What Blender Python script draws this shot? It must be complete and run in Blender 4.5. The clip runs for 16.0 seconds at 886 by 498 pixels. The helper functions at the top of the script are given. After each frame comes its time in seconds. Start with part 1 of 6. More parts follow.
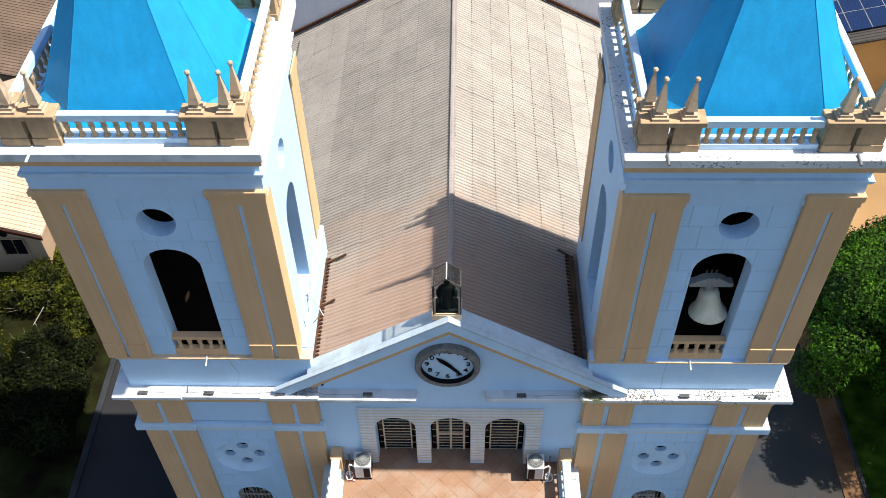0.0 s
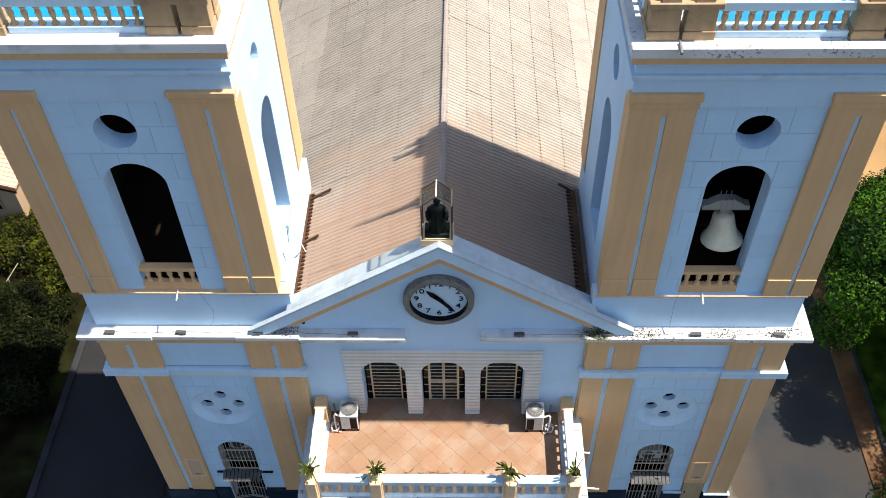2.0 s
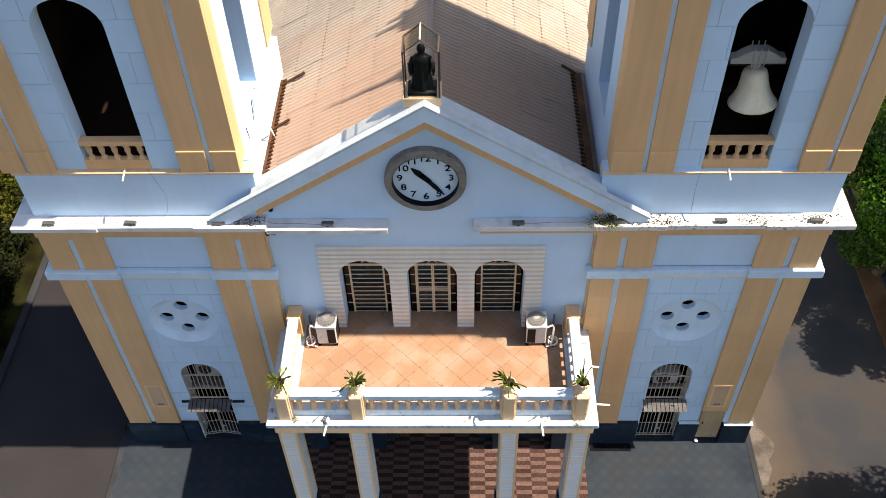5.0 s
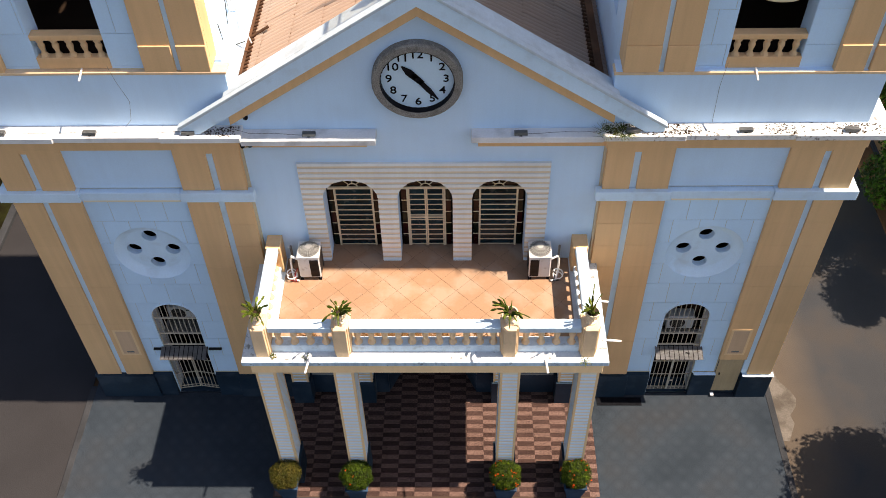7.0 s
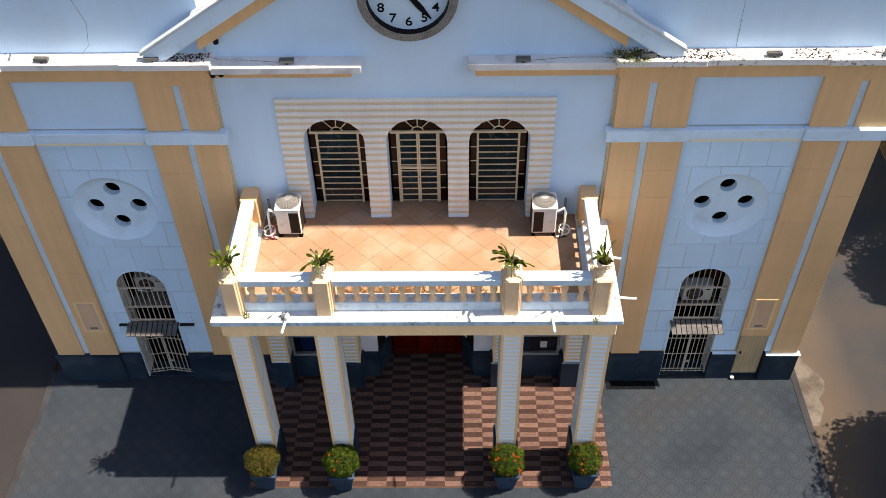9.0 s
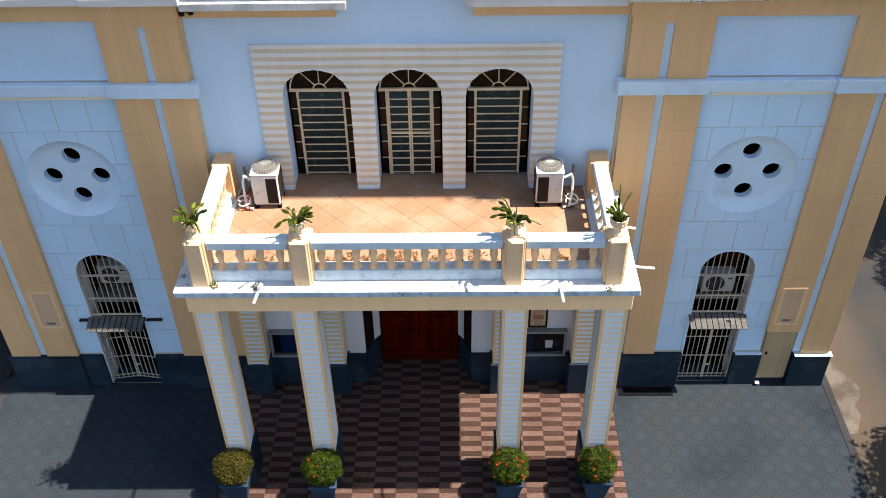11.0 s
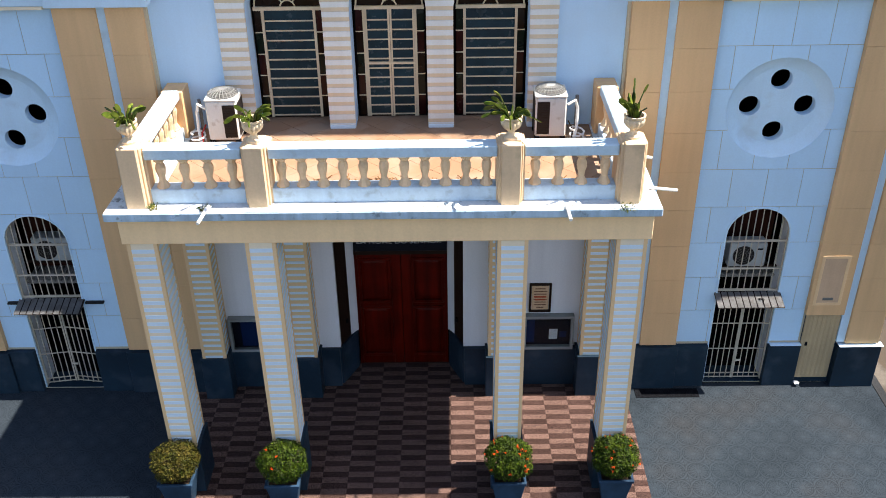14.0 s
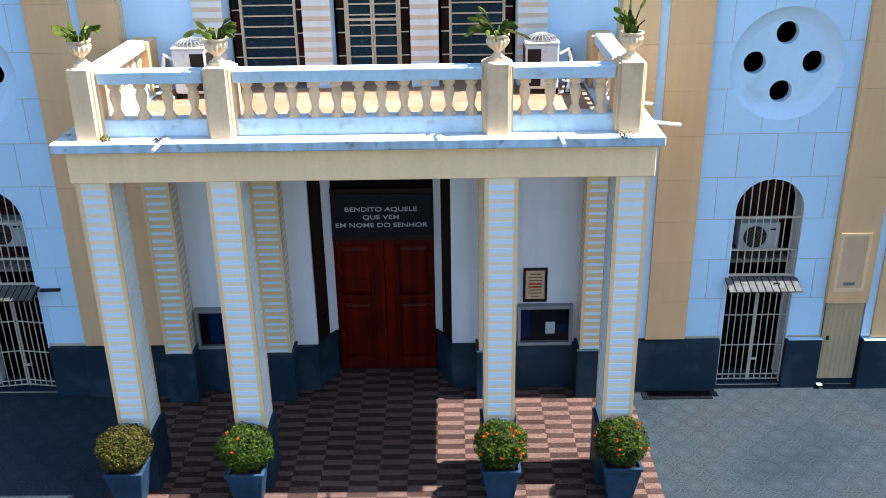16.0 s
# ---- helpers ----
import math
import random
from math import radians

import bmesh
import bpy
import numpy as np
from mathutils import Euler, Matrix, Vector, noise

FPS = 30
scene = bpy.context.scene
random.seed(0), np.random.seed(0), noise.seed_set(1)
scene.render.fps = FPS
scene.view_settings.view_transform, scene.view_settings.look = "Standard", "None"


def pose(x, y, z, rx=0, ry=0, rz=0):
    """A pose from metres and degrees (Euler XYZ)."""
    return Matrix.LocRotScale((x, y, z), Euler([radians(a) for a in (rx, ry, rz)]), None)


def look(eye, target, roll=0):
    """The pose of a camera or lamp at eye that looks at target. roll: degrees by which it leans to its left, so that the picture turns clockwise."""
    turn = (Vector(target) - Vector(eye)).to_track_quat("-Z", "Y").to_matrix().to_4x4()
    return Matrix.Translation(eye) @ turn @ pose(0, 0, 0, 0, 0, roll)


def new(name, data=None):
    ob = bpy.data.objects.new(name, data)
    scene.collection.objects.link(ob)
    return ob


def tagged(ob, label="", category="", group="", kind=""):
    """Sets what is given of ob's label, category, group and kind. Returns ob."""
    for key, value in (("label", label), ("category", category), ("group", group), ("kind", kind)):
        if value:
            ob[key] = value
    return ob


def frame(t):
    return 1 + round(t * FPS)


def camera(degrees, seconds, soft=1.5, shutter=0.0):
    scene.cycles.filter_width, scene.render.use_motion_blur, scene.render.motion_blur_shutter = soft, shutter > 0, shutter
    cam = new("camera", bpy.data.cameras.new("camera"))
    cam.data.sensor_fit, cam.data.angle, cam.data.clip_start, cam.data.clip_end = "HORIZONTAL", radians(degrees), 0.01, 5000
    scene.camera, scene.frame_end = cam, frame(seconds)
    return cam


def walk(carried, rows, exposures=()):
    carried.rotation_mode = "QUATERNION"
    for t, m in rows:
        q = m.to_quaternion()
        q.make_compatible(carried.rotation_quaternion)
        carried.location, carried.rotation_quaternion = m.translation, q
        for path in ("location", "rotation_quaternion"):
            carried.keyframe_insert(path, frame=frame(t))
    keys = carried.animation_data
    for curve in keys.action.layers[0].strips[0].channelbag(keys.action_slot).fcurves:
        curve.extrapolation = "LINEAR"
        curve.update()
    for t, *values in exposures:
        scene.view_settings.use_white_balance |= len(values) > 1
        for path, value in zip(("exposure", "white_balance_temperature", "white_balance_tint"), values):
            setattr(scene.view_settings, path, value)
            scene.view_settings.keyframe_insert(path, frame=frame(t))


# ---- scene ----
cam = camera(50.5, 16.0, soft=0.9)
PATH = [
    (0, (0.397, -15.304, 33.225), (0.353, -13.963, 31.743), -1.22),
    (0.5, (0.473, -15.307, 32.514), (0.428, -13.965, 31.032), -1.30),
    (1, (0.540, -15.309, 31.803), (0.493, -13.968, 30.320), -1.38),
    (1.5, (0.598, -15.311, 31.089), (0.551, -13.971, 29.604), -1.46),
    (2, (0.648, -15.310, 30.373), (0.600, -13.971, 28.887), -1.45),
    (2.5, (0.690, -15.308, 29.654), (0.642, -13.971, 28.167), -1.53),
    (3, (0.726, -15.305, 28.933), (0.678, -13.968, 27.446), -1.52),
    (3.5, (0.754, -15.301, 28.208), (0.707, -13.964, 26.722), -1.50),
    (4, (0.778, -15.296, 27.481), (0.731, -13.959, 25.995), -1.59),
    (6.5, (0.831, -15.260, 23.796), (0.792, -13.921, 22.310), -1.46),
    (7, (0.834, -15.251, 23.048), (0.795, -13.905, 21.570), -1.36),
    (7.5, (0.835, -15.241, 22.298), (0.798, -13.886, 20.828), -1.36),
    (8, (0.835, -15.231, 21.545), (0.800, -13.866, 20.083), -1.26),
    (8.5, (0.836, -15.221, 20.789), (0.802, -13.833, 19.349), -1.26),
    (9, (0.836, -15.209, 20.031), (0.805, -13.793, 18.619), -1.16),
    (11.5, (0.873, -15.153, 16.214), (0.849, -13.588, 14.969), -0.91),
    (12, (0.891, -15.142, 15.448), (0.868, -13.543, 14.246), -0.92),
    (12.5, (0.914, -15.130, 14.684), (0.892, -13.501, 13.523), -0.93),
    (13, (0.942, -15.119, 13.920), (0.922, -13.460, 12.803), -0.85),
    (13.5, (0.977, -15.109, 13.157), (0.957, -13.421, 12.084), -0.86),
    (14, (1.018, -15.098, 12.397), (1.000, -13.383, 11.368), -0.88),
    (14.5, (1.067, -15.087, 11.640), (1.049, -13.345, 10.658), -0.90),
    (15, (1.124, -15.079, 10.887), (1.106, -13.309, 9.954), -0.93),
    (15.5, (1.190, -15.069, 10.139), (1.172, -13.266, 9.275), -0.95),
    (16, (1.266, -15.061, 9.396), (1.246, -13.225, 8.604), -0.97),
]
walk(cam, [(t, look(eye, target, roll)) for t, eye, target, roll in PATH],
     exposures=[(0, 1.08, 6550, 11), (4, 1.33, 7500, 15), (6.5, 1.37, 8000, 19), (9, 1.50, 7950, 19), (12.5, 1.64, 7000, 13), (14.5, 1.74, 6900, 14), (15.5, 1.86, 6450, 11), (16, 2.03, 6200, 9)])

# ---- light ----
SUN_TO = Vector((0.60, 0.001, 1.0)).normalized()
world = bpy.data.worlds.new("sky")
scene.world = world
world.use_nodes = True
wn = world.node_tree
sky = wn.nodes.new("ShaderNodeTexSky")
sky.sky_type, sky.sun_disc = "NISHITA", False
sky.sun_elevation = math.asin(SUN_TO.z)
sky.sun_rotation = math.atan2(SUN_TO.x, SUN_TO.y)
wn.links.new(sky.outputs[0], wn.nodes["Background"].inputs[0])
wn.nodes["Background"].inputs[1].default_value = 0.08
sun = new("sun", bpy.data.lights.new("sun", "SUN"))
sun.data.energy, sun.data.angle, sun.data.color = 4.1, radians(0.6), (1.0, 0.93, 0.83)
sun.matrix_world = look((0, 0, 60), Vector((0, 0, 60)) - SUN_TO)


# ---- materials ----
def material(name, col, rough=0.75, var=0.10, scale=0.9, fine=35.0, bump=0.12, metal=0.0, stain=None, amount=0.5, stain_scale=1.4,
             edge=(0.52, 0.66), rand=0.0, streak=0.0, col2=None, spec=0.12, island=0.0, speck=0.0, patch=0.0):
    """A painted, plastered or stone surface: broad and fine variation, stains with a shape, relief."""
    m = bpy.data.materials.new(name)
    m.use_nodes = True
    t = m.node_tree
    n, l = t.nodes, t.links
    b = n["Principled BSDF"]
    b.inputs["Roughness"].default_value = rough
    b.inputs["Metallic"].default_value = metal
    b.inputs["Specular IOR Level"].default_value = spec
    geo = n.new("ShaderNodeNewGeometry")

    def tex(s, detail=4.0, squash=None):
        x = n.new("ShaderNodeTexNoise")
        x.inputs["Scale"].default_value, x.inputs["Detail"].default_value = s, detail
        if squash:
            mp = n.new("ShaderNodeMapping")
            mp.inputs["Scale"].default_value = squash
            l.new(geo.outputs["Position"], mp.inputs[0])
            l.new(mp.outputs[0], x.inputs["Vector"])
        else:
            l.new(geo.outputs["Position"], x.inputs["Vector"])
        return x.outputs["Fac"]

    def rng(v, a, c, lo, hi):
        x = n.new("ShaderNodeMapRange")
        for i, q in enumerate((a, c, lo, hi)):
            x.inputs[i + 1].default_value = q
        l.new(v, x.inputs[0])
        return x.outputs[0]

    def mix(f, a, c, mode="MIX"):
        x = n.new("ShaderNodeMix")
        x.data_type, x.blend_type = "RGBA", mode
        for sock, v in ((x.inputs[0], f), (x.inputs[6], a), (x.inputs[7], c)):
            if isinstance(v, (int, float)):
                sock.default_value = v
            elif isinstance(v, tuple):
                sock.default_value = (*v, 1.0)
            else:
                l.new(v, sock)
        return x.outputs[2]

    def grey(v):
        x = n.new("ShaderNodeCombineColor")
        for i in range(3):
            l.new(v, x.inputs[i])
        return x.outputs[0]

    broad, grain = tex(scale), tex(fine, 3.0)
    c = mix(rng(broad, 0.35, 0.65, 0.0, 1.0), col, col2) if col2 else mix(0.0, col, col)
    c = mix(1.0, c, grey(rng(broad, 0.3, 0.7, 1 - var, 1 + var)), "MULTIPLY")
    c = mix(1.0, c, grey(rng(grain, 0.3, 0.7, 1 - var * 0.6, 1 + var * 0.6)), "MULTIPLY")
    if speck:
        c = mix(1.0, c, grey(rng(tex(95.0, 1.0), 0.42, 0.58, 1 - speck, 1 + speck)), "MULTIPLY")
    if streak:
        c = mix(1.0, c, grey(rng(tex(1.0, 5.0, (6.0, 6.0, 0.35)), 0.35, 0.65, 1 - streak, 1.0)), "MULTIPLY")
    if stain:
        f = rng(tex(stain_scale, 7.0), edge[0], edge[1], 0.0, amount)
        if patch:
            g = n.new("ShaderNodeMath")
            g.operation = "MULTIPLY"
            l.new(f, g.inputs[0]), l.new(rng(tex(patch, 3.0), 0.46, 0.60, 0.0, 1.0), g.inputs[1])
            f = g.outputs[0]
        c = mix(f, c, stain)
    if rand:
        oi = n.new("ShaderNodeObjectInfo")
        c = mix(1.0, c, grey(rng(oi.outputs["Random"], 0, 1, 1 - rand, 1 + rand)), "MULTIPLY")
    if island:
        c = mix(1.0, c, grey(rng(geo.outputs["Random Per Island"], 0, 1, 1 - island, 1 + island)), "MULTIPLY")
    l.new(c, b.inputs["Base Color"])
    l.new(rng(grain, 0.3, 0.7, max(rough - 0.1, 0.02), min(rough + 0.1, 1.0)), b.inputs["Roughness"])
    if bump:
        bp = n.new("ShaderNodeBump")
        bp.inputs["Strength"].default_value, bp.inputs["Distance"].default_value = bump, 0.02
        l.new(grain, bp.inputs["Height"])
        l.new(bp.outputs[0], b.inputs["Normal"])
    return m


BLUE = material("blue_wall_paint", (0.48, 0.68, 0.88), 0.7, 0.035, 0.6, 30, 0.10, streak=0.025, stain=(0.42, 0.54, 0.66), amount=0.25, stain_scale=0.7)
BLOCK = material("blue_block_paint", (0.47, 0.69, 0.90), 0.68, 0.035, 0.7, 30, 0.10, rand=0.025, streak=0.02)
JOINT = material("ochre_joint", (0.50, 0.455, 0.345), 0.85, 0.08)
CREAM = material("ochre_pilaster_paint", (0.69, 0.445, 0.240), 0.7, 0.05, 0.6, 30, 0.10, rand=0.02, streak=0.08)
PALE = material("pale_cream_paint", (0.70, 0.52, 0.34), 0.7, 0.06, 1.2, 30, 0.12, streak=0.10, stain=(0.30, 0.24, 0.15), amount=0.35, stain_scale=3.0, edge=(0.56, 0.7))
TRIM = material("pale_blue_trim", (0.53, 0.72, 0.88), 0.65, 0.045, 0.8, 30, 0.12, streak=0.04, stain=(0.36, 0.44, 0.50), amount=0.3, stain_scale=2.6, edge=(0.56, 0.70))
RAKE = material("pale_blue_coping", (0.47, 0.57, 0.64), 0.75, 0.08, 0.9, 25, 0.2, streak=0.1, stain=(0.30, 0.34, 0.37), amount=0.45, stain_scale=2.2, edge=(0.55, 0.72))
COPING = material("white_coping", (0.62, 0.65, 0.67), 0.75, 0.08, 0.9, 25, 0.25, stain=(0.33, 0.34, 0.34), amount=0.55, stain_scale=2.2, edge=(0.55, 0.72))
MOULDY = material("mouldy_white_coping", (0.62, 0.64, 0.64), 0.8, 0.10, 0.9, 25, 0.3, stain=(0.10, 0.095, 0.08), amount=0.8, stain_scale=14.0, edge=(0.555, 0.62), patch=1.3)
SLABM = material("speckled_white_slab", (0.55, 0.60, 0.63), 0.8, 0.10, 0.9, 25, 0.3, stain=(0.10, 0.10, 0.085), amount=0.75, stain_scale=11.0, edge=(0.575, 0.64), streak=0.06, patch=2.4)
SLABEDGE = material("pale_blue_slab_edge", (0.42, 0.58, 0.72), 0.8, 0.08, 0.9, 25, 0.3, stain=(0.10, 0.12, 0.13), amount=0.6, stain_scale=7.0, edge=(0.60, 0.68), streak=0.30)
KERBM = material("dirty_pale_blue_kerb", (0.50, 0.64, 0.76), 0.75, 0.07, 0.9, 25, 0.2, stain=(0.26, 0.30, 0.33), amount=0.5, stain_scale=6.0, edge=(0.54, 0.68), streak=0.10)
RAIL = material("worn_pale_blue_handrail", (0.44, 0.60, 0.73), 0.75, 0.07, 0.9, 25, 0.2, stain=(0.30, 0.34, 0.37), amount=0.4, stain_scale=5.0, edge=(0.57, 0.70), streak=0.06)
WHITE = material("white_stripe_paint", (0.60, 0.74, 0.86), 0.68, 0.04, 0.8, 30, 0.10)
BAND = material("ochre_corner_band", (0.76, 0.54, 0.31), 0.7, 0.05, 0.6, 30, 0.10, streak=0.06)
BEAMC = material("cream_beam_paint", (0.90, 0.655, 0.385), 0.7, 0.05, 0.6, 30, 0.10, streak=0.06)
STRIPE = material("cream_stripe_paint", (0.78, 0.69, 0.53), 0.68, 0.04, 0.8, 30, 0.10)
OCHRE_STRIPE = material("ochre_stripe_paint", (0.72, 0.54, 0.31), 0.68, 0.04, 0.8, 30, 0.10)
INNER = material("white_portico_wall", (0.74, 0.76, 0.80), 0.7, 0.05, 0.6, 30, 0.08, streak=0.06)
SLATE = material("dark_slate_plinth", (0.010, 0.027, 0.046), 0.55, 0.25, 0.8, 25, 0.08, stain=(0.04, 0.060, 0.085), amount=0.5, stain_scale=1.8, spec=0.2)
SPIRE = material("blue_sheet_spire", (0.008, 0.295, 0.60), 0.5, 0.10, 0.8, 18, 0.05, streak=0.10, spec=0.3, stain=(0.01, 0.25, 0.50), amount=0.35, stain_scale=1.3)
SHEET = material("fibre_cement_roof", (0.345, 0.318, 0.280), 0.9, 0.10, 0.5, 22, 0.3, rand=0.05, stain=(0.20, 0.185, 0.165), amount=0.24, stain_scale=1.6, edge=(0.52, 0.68), speck=0.10)
RIDGE = material("ridge_tile", (0.30, 0.265, 0.245), 0.9, 0.10, 0.8, 22, 0.3, rand=0.05)
RUST = material("rusty_gutter", (0.075, 0.038, 0.022), 0.85, 0.25, 2.0, 30, 0.3, stain=(0.14, 0.065, 0.035), amount=0.6)
TERRA = material("terracotta_floor_tile", (0.298, 0.186, 0.120), 0.6, 0.08, 0.8, 25, 0.08, rand=0.06, stain=(0.33, 0.25, 0.19), amount=0.65, stain_scale=1.7, edge=(0.46, 0.62), col2=(0.29, 0.172, 0.108))
GROUT = material("dark_grout", (0.06, 0.04, 0.03), 0.9, 0.1)
PINK = material("pink_granite_tile", (0.112, 0.072, 0.062), 0.5, 0.15, 1.2, 45, 0.08, rand=0.10, spec=0.03, speck=0.45)
BROWN = material("brown_granite_tile", (0.044, 0.027, 0.024), 0.5, 0.15, 1.2, 45, 0.08, rand=0.14, spec=0.03, speck=0.45)
GATEBAR = material("dull_cream_gate_bar", (0.44, 0.40, 0.33), 0.55, 0.1, 3, 40, 0.05)
WINBAR = material("cream_window_bar", (0.62, 0.53, 0.38), 0.5, 0.08, 3, 40, 0.05)
SURROUND = material("off_white_stripe_paint", (0.66, 0.70, 0.71), 0.68, 0.06, 0.8, 30, 0.10, streak=0.06)
TAN = material("tan_stripe_paint", (0.64, 0.54, 0.40), 0.68, 0.06, 0.8, 30, 0.10, streak=0.06)
GALV = material("galvanised_metal", (0.20, 0.21, 0.22), 0.6, 0.2, 3, 40, 0.1, metal=0.15, stain=(0.12, 0.11, 0.10), amount=0.6, stain_scale=8)
# Near-black colour stands for the darkness behind gates, windows and overdoor.
DARK = material("room_plaster_with_shade", (0.008, 0.007, 0.007), 0.9, 0.15, spec=0.0)
# Belfry plaster set very dark, so the shade inside is painted in.
ROOM = material("belfry_plaster_with_shade", (0.022, 0.015, 0.011), 0.9, 0.2, spec=0.0)
REDWOOD = material("red_varnished_wood", (0.098, 0.0040, 0.0010), 0.4, 0.3, 2.0, 60, 0.1, streak=0.5, spec=0.10)
DOORWOOD = material("dark_brown_wood", (0.022, 0.012, 0.008), 0.45, 0.2, 2.0, 60, 0.1, streak=0.25)
BLACKSIGN = material("dark_blue_black_board", (0.006, 0.009, 0.016), 0.35, 0.1)
LETTER = material("silver_letter", (0.50, 0.52, 0.55), 0.4, 0.03)
STONE = material("grey_granite_rim", (0.20, 0.195, 0.18), 0.8, 0.15, 3, 60, 0.3, speck=0.4, stain=(0.08, 0.075, 0.07), amount=0.5, stain_scale=6)
FACE = material("white_clock_face", (0.50, 0.68, 0.82), 0.4, 0.03)
BLACK = material("black_paint", (0.008, 0.008, 0.010), 0.55, 0.1, spec=0.05)
RUBBER = material("worn_rubber", (0.007, 0.008, 0.010), 0.8, 0.3, 6, 40, 0.3, spec=0.0, speck=0.5)
BELLM = material("pale_bell_metal", (0.78, 0.70, 0.52), 0.4, 0.08, 1.5, 30, 0.05, metal=0.1, spec=0.5, streak=0.12)
YOKE = material("grey_iron_yoke", (0.40, 0.40, 0.38), 0.6, 0.12, metal=0.3)
BRONZE = material("dark_green_bronze", (0.006, 0.010, 0.010), 0.5, 0.25, 4, 40, 0.1, metal=0.3)
BRASS = material("weathered_case_frame", (0.075, 0.068, 0.058), 0.6, 0.2)
FANGREY = material("dusty_grey_fan", (0.13, 0.13, 0.125), 0.6, 0.2, 9, 40, 0.1)
GUARD = material("grey_wire_guard", (0.30, 0.31, 0.30), 0.5, 0.1)
ACWHITE = material("white_enamel", (0.60, 0.61, 0.60), 0.4, 0.06, 3, 40, 0.04, stain=(0.25, 0.20, 0.15), amount=0.4, stain_scale=7, edge=(0.6, 0.72))
# Darker copy of the enamel, tinted for the shade inside the gateways.
ACSHADED = material("shaded_white_enamel", (0.40, 0.43, 0.44), 0.5, 0.08, 3, 40, 0.04, stain=(0.24, 0.22, 0.19), amount=0.4, stain_scale=6)
ACDARK = material("brown_black_grille", (0.025, 0.020, 0.018), 0.5, 0.15)
COIL = material("red_hose", (0.35, 0.02, 0.02), 0.5, 0.1)
HOSE = material("white_pipe", (0.75, 0.75, 0.74), 0.5, 0.06)
PIPE = material("dull_grey_pipe", (0.24, 0.22, 0.19), 0.6, 0.15, 6, 40, 0.1)
CABLE = material("black_cable", (0.015, 0.015, 0.015), 0.6, 0.1)
GREYWIRE = material("weathered_grey_cable", (0.13, 0.13, 0.13), 0.7, 0.15)
LAMPM = material("grey_floodlight", (0.15, 0.16, 0.16), 0.5, 0.15, metal=0.3)
URN = material("cream_urn_cement", (0.66, 0.54, 0.38), 0.8, 0.08, 3, 40, 0.15, stain=(0.30, 0.24, 0.16), amount=0.5, stain_scale=9, edge=(0.55, 0.68))
POT = material("blue_slate_planter", (0.022, 0.050, 0.090), 0.5, 0.3, 2, 30, 0.08, streak=0.2)
SOIL = material("dark_soil", (0.035, 0.024, 0.016), 0.95, 0.2, 8, 60, 0.5)
LEAF = material("shrub_leaf", (0.010, 0.027, 0.002), 0.5, 0.3, 9, 40, 0.0, col2=(0.036, 0.058, 0.003), island=0.75)
CACTUS = material("flat_cactus_leaf", (0.022, 0.050, 0.006), 0.45, 0.2, 8, 40, 0.05, col2=(0.085, 0.105, 0.014), rand=0.55)
CROWN = material("tree_leaf", (0.007, 0.028, 0.001), 0.6, 0.35, 0.7, 30, 0.0, col2=(0.026, 0.074, 0.001), island=0.85, spec=0.12)
HEDGE = material("garden_bush_leaf", (0.010, 0.015, 0.0015), 0.55, 0.35, 0.9, 30, 0.0, col2=(0.058, 0.066, 0.004), island=0.8, spec=0.12)
# Leaves near-black: the shade over these bushes is put into their colour.
SHADELEAF = material("bush_leaf_with_shade", (0.0035, 0.006, 0.0015), 0.6, 0.35, 0.9, 30, 0.0, col2=(0.010, 0.014, 0.003), island=0.85, spec=0.06)
FLOWER = material("orange_flower", (0.50, 0.06, 0.008), 0.5, 0.1)
WEED = material("dry_weed", (0.045, 0.085, 0.012), 0.7, 0.3, 8, 40, 0.0, col2=(0.12, 0.11, 0.03), island=0.5)
DRYTWIG = material("dry_twig", (0.16, 0.085, 0.035), 0.8, 0.3, 6, 40, 0.0, island=0.4)
BARK = material("grey_brown_bark", (0.12, 0.09, 0.065), 0.9, 0.25, 4, 30, 0.5)
GRASS = material("garden_grass", (0.012, 0.030, 0.004), 0.8, 0.35, 1.2, 40, 0.4, col2=(0.028, 0.055, 0.006), spec=0.0)
EARTH = material("brown_earth", (0.030, 0.018, 0.010), 0.95, 0.25, 0.4, 20, 0.4, col2=(0.055, 0.034, 0.020), spec=0.0)
VERGE = material("orange_brown_dirt", (0.085, 0.045, 0.024), 0.95, 0.2, 0.6, 20, 0.4, col2=(0.13, 0.075, 0.042), spec=0.0)
APRON = material("pale_worn_cement", (0.11, 0.10, 0.088), 0.95, 0.2, 1.2, 25, 0.3, stain=(0.05, 0.043, 0.036), amount=0.7, stain_scale=2.2, edge=(0.45, 0.62), spec=0.0)
SAND = material("yellow_dirt_lot", (0.30, 0.185, 0.085), 0.95, 0.12, 0.3, 20, 0.3)
ROADM = material("worn_concrete_road", (0.037, 0.040, 0.044), 0.9, 0.16, 0.35, 30, 0.25, stain=(0.050, 0.042, 0.035), amount=0.6, stain_scale=0.35, edge=(0.45, 0.6), spec=0.0)
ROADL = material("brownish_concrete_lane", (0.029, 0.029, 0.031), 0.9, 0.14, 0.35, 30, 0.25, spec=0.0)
KERB = material("kerb_concrete", (0.032, 0.035, 0.039), 0.9, 0.2, 1.2, 30, 0.3, spec=0.0)
DARKROOF = material("sooty_sheet_roof", (0.065, 0.06, 0.055), 0.9, 0.2, 0.6, 25, 0.3)
TILEROOF = material("brown_clay_roof", (0.125, 0.090, 0.066), 0.9, 0.2, 0.6, 25, 0.3)
ORANGE = material("pink_clay_roof", (0.52, 0.36, 0.26), 0.9, 0.15, 0.8, 25, 0.3)
